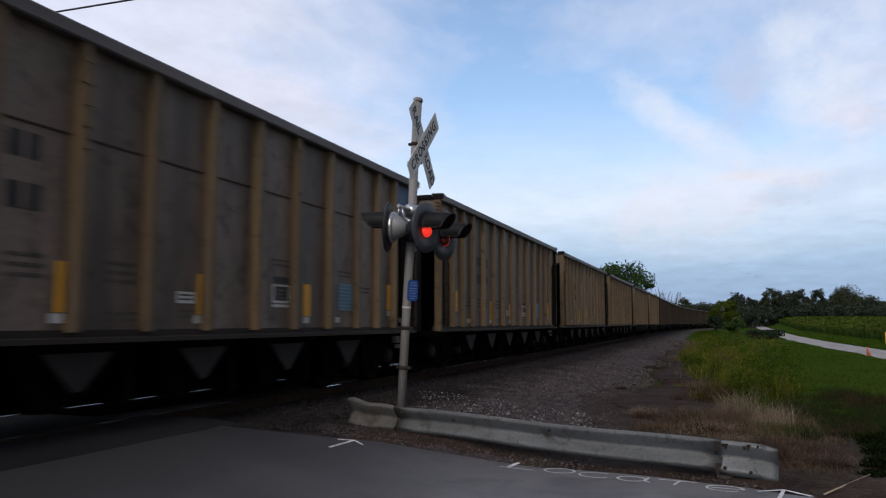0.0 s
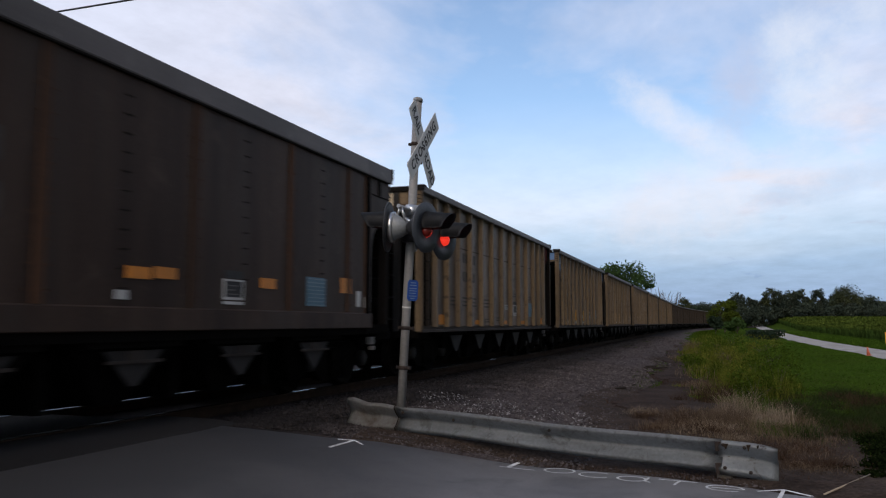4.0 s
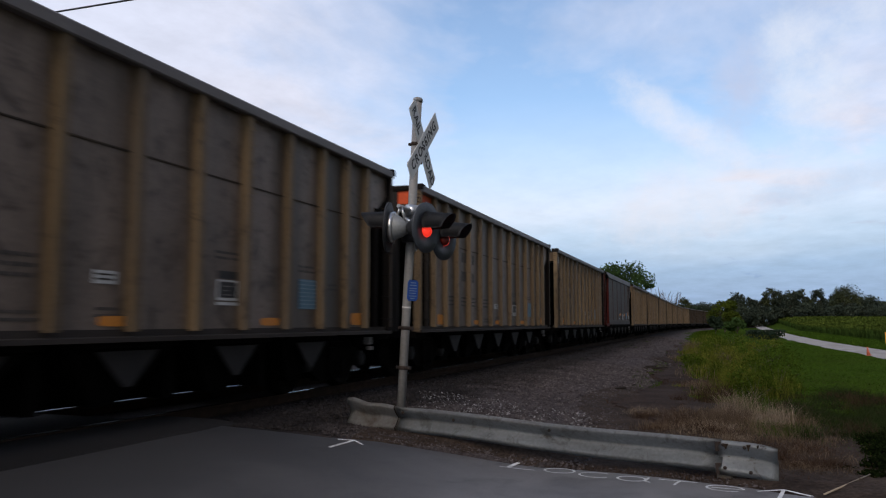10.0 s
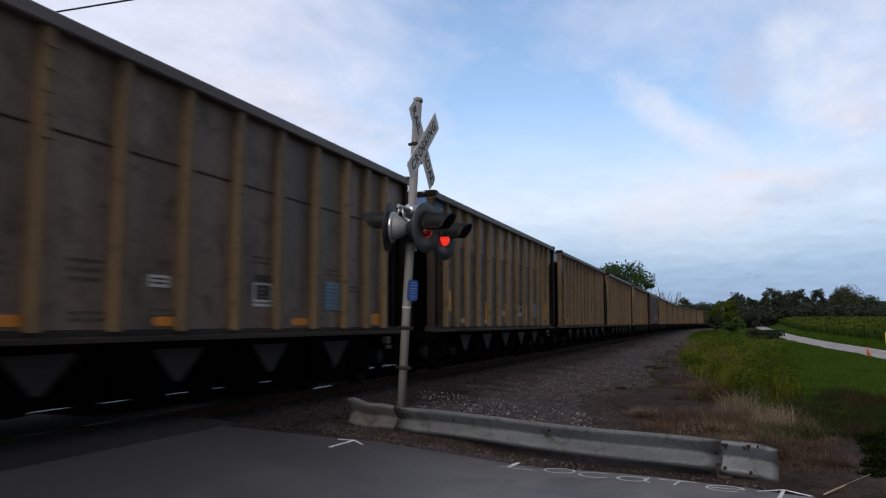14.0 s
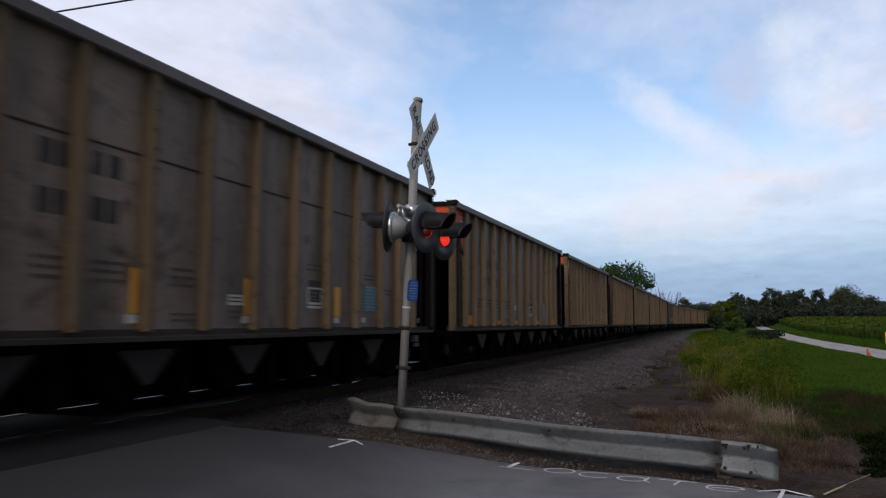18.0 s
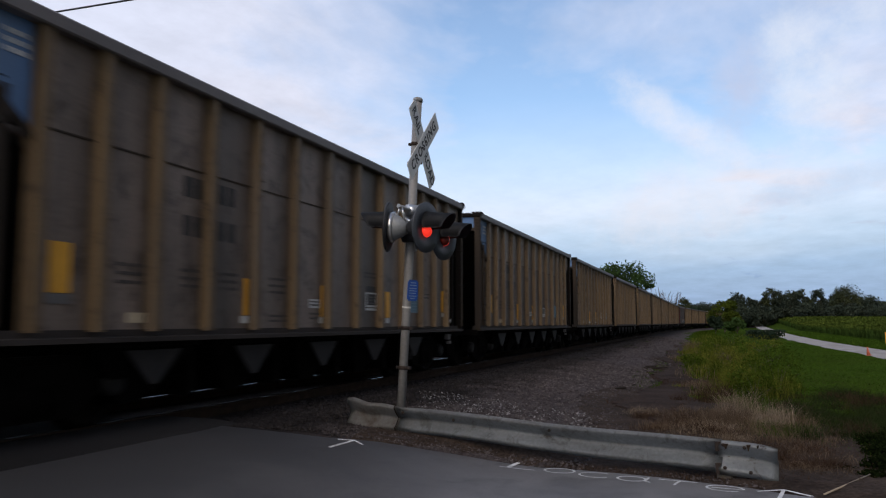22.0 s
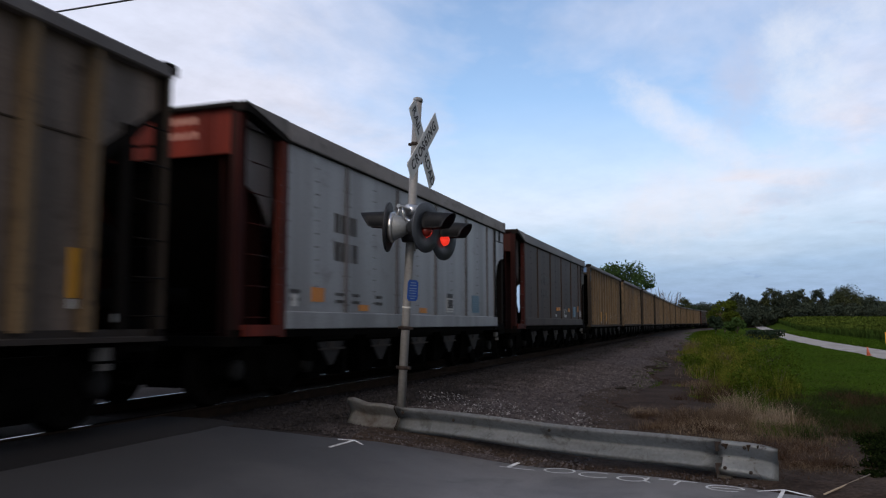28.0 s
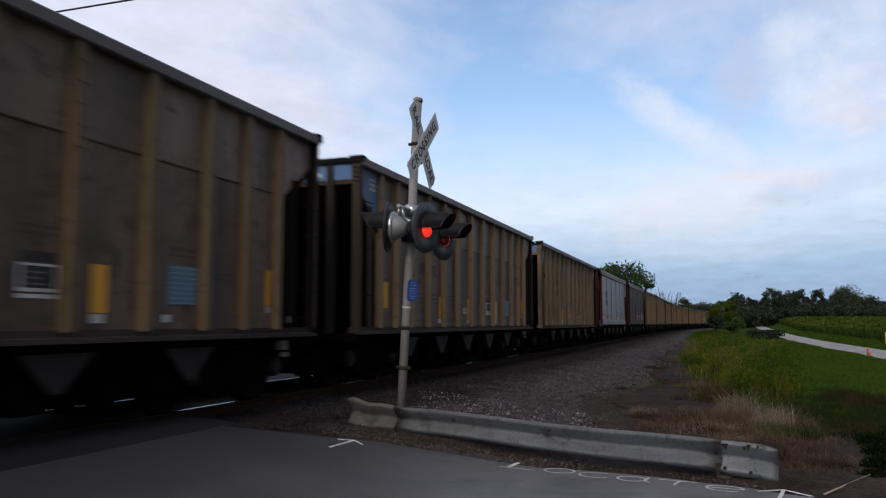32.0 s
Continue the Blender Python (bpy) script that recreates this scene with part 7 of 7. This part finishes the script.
# far tree line: (bearing, distance, height, width)
LINE = [(1208, 250, 9.6, 5.5), (1228, 262, 8.0, 6.0), (1243, 270, 8.6, 6.5), (1262, 280, 8.4, 8), (1288, 270, 9.9, 5), (1305, 260, 11.6, 5.2), (1328, 270, 10.3, 5.5),
        (1345, 268, 9.8, 5.5), (1360, 264, 12.4, 5.4), (1379, 262, 9.9, 5), (1398, 258, 9.2, 5.5), (1415, 262, 10.2, 5), (1427, 270, 8.0, 3.6),
        (1447, 300, 12.3, 5.2), (1464, 310, 7.8, 6), (1482, 292, 9.6, 6), (1495, 280, 12.0, 9.5), (1515, 290, 9.4, 6), (1535, 300, 8.7, 7), (1556, 310, 6.8, 8), (1580, 320, 6.6, 10)]
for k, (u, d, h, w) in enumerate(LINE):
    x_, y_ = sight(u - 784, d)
    tree("far_tree", x_, y_, h, w, 40 + k, HAZY_LEAF if k % 4 else HAZY_LEAF_OLIVE, "dark green tree in the far tree line", 0.04, 4200, 0.30, 46, "far tree line", (0.10, 0.30))
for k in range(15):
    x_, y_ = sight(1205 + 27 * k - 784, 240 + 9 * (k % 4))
    tree("hedge_bush", x_, y_, (5.6 if 2 < k < 8 else 3.8) + 0.7 * (k % 3), 9, 240 + k, HAZY_LEAF, "dark hedge bush at the field's far edge", 0.02, 2200, 0.36, 40, "hedge along the far field")
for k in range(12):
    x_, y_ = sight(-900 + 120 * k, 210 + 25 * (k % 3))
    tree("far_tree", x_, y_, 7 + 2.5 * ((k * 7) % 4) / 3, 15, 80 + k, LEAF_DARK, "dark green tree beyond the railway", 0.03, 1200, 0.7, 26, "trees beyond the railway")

# corn field
def corn(n, x0, x1, y0, y1, power):
    xs_, ys_ = x0 + (x1 - x0) * RNG.uniform(0, 1, n) ** power, RNG.uniform(y0, y1, n)
    return xs_, ys_


xs, ys = corn(26000, 0.0, 40.0, 46.0, 300.0, 2.6)
xs = xs + np.array([lane_x(y) + 5.2 for y in ys])
blades("corn_field", xs, ys, np.array([ground_z(x, y) for x, y in zip(xs, ys)]), RNG.uniform(0.7, 1.15, len(xs)), 0.12 * (1 + ys / 120), 0.45, CORN,
       "green crop field rising beyond the lane", "crop", 2)
xs, ys = corn(42000, 0.2, 130.0, 46.0, 330.0, 1.6)
xs = xs + np.array([lane_x(y) + 5.2 for y in ys])
blades("crop_tops", xs, ys, np.array([ground_z(x, y) for x, y in zip(xs, ys)]) + 0.85, RNG.uniform(0.15, 0.38, len(xs)), 0.14 * (1 + ys / 80), 1.6, CORN_TOP,
       "yellow-green tops of the crop", "crop", 2)
xs, ys = scatter(14000, 0, 4.0, 40, 140, 1.6)
xs = xs + np.array([lane_x(y) + 1.45 for y in ys])
blades("lane_verge", xs, ys, np.full(len(xs), -0.05), RNG.uniform(0.1, 0.3, len(xs)), 0.03 * (1 + ys / 40), 0.8, LAWN, "green grass between lane and corn", "grass", 2)

# dark leafy weeds close by at the verge
def leafy_weed(x, y, h, w, seed, n):
    return tree("leafy_weed", x, y, h, w, seed, VERGE_LEAF, "dark leafy weed beside the road", 0.1, n, 0.024, 34, "leafy weeds at the verge")


for k, (x_, y_, h_, w_) in enumerate(((1.46, 8.55, 0.16, 0.55), (1.68, 9.1, 0.24, 0.6), (1.82, 9.9, 0.25, 0.8), (2.02, 10.8, 0.25, 0.9), (2.15, 11.9, 0.18, 1.0), (1.25, 8.9, 0.12, 0.5))):
    leafy_weed(x_, y_, h_, w_, 120 + k, 3600)
# broad-leaved weeds in the green band
for k, (x_, y_, h_, w_) in enumerate(((0.75, 17.0, 0.75, 1.1), (1.25, 18.2, 0.8, 1.3), (0.55, 19.5, 0.7, 1.2), (1.2, 19.4, 0.55, 1.0), (1.0, 21.5, 0.8, 1.6),
                                      (0.2, 23.5, 0.6, 1.4), (-0.7, 27.5, 0.6, 1.3), (1.6, 24.5, 0.9, 2.0), (0.6, 30.0, 0.8, 2.2), (2.0, 33.0, 0.9, 2.4), (0.2, 40.0, 0.9, 2.6), (2.4, 45.0, 1.0, 3.0), (0.8, 55.0, 1.1, 3.2))):
    tree("leafy_weed", x_, y_, h_, w_, 150 + k, YELLOWWEED if k % 3 == 2 else WEED, "tall leafy green weed by the gravel", 0.08, 1100, 0.022 * (1 + y_ / 40), 40, "leafy weeds along the apron")


# ---- movement: the train rolls away, gathering speed ----
def travelled(t):
    """Where the front of the car after the first one stands at t seconds."""
    return -0.438 + 6.5987 * t + 0.022632 * t * t - 0.000089 * t ** 3


# weeds that close the verge towards the road
tuft_patch(70, 0.075, 0.20, 10.8, 18.0, 0.10, 0.34, 130, 260, (SHADE_WEED, SHADE_WEED, SHADE_WEED, DRYDARK), "weed_tuft", "dull green tuft of weeds on the verge", 1.6, 0.008)


def motions():
    for k, car in TRAIN:
        rows = []
        for i in range(33):
            y = travelled(float(i)) - (k - 1) * PITCH - HALF + (0.2 if k <= 0 else 0.0)  # slack in the coupling
            rows.append((float(i), pose(track_x(y), y, RAIL_Z, 0, 0, track_turn(y))))
        walk(car, rows)
    # wheels turn as far as the train has rolled; all turn alike
    for name, dy in (("lead", 0.89), ("trail", -0.89)):
        first = WHEELSETS[name][0]
        rows = []
        for i in range(481):
            t = i * 32.0 / 480
            rows.append((t, pose(0, dy, 0.42, -math.degrees((travelled(t) - travelled(0.0)) / 0.42))))
        walk(first, rows)
        for other in WHEELSETS[name][1:]:
            other.rotation_mode = "QUATERNION"
            keys = other.animation_data_create()
            keys.action = first.animation_data.action
            keys.action_slot = first.animation_data.action_slot
    # the two lamps that face up the road flash in turn, every 1.45 s
    for bulb, lit_from, lit_for in ((LAMP_GLOBES[0], -0.23, 0.58), (LAMP_GLOBES[1], 0.35, 0.87)):
        turns = []
        for n in range(-1, 24):
            turns += [(lit_from + 1.45 * n, True), (lit_from + 1.45 * n + lit_for, False)]
        lit = [on for t, on in turns if t <= 0.0][-1]
        angle = 0.0 if lit else 180.0
        rows = [(0.0, pose(0, 0, -0.045, 0, 0, TOWARDS_EYE + angle))]
        for t, on in turns:
            if 0.1 < t < 31.9:
                for k in range(4):
                    rows.append((round(t * FPS) / FPS + (k - 1) / FPS, pose(0, 0, -0.045, 0, 0, TOWARDS_EYE + angle + 60.0 * k)))
                angle += 180.0
        rows.append((32.0, pose(0, 0, -0.045, 0, 0, TOWARDS_EYE + angle)))
        walk(bulb, rows)


motions()
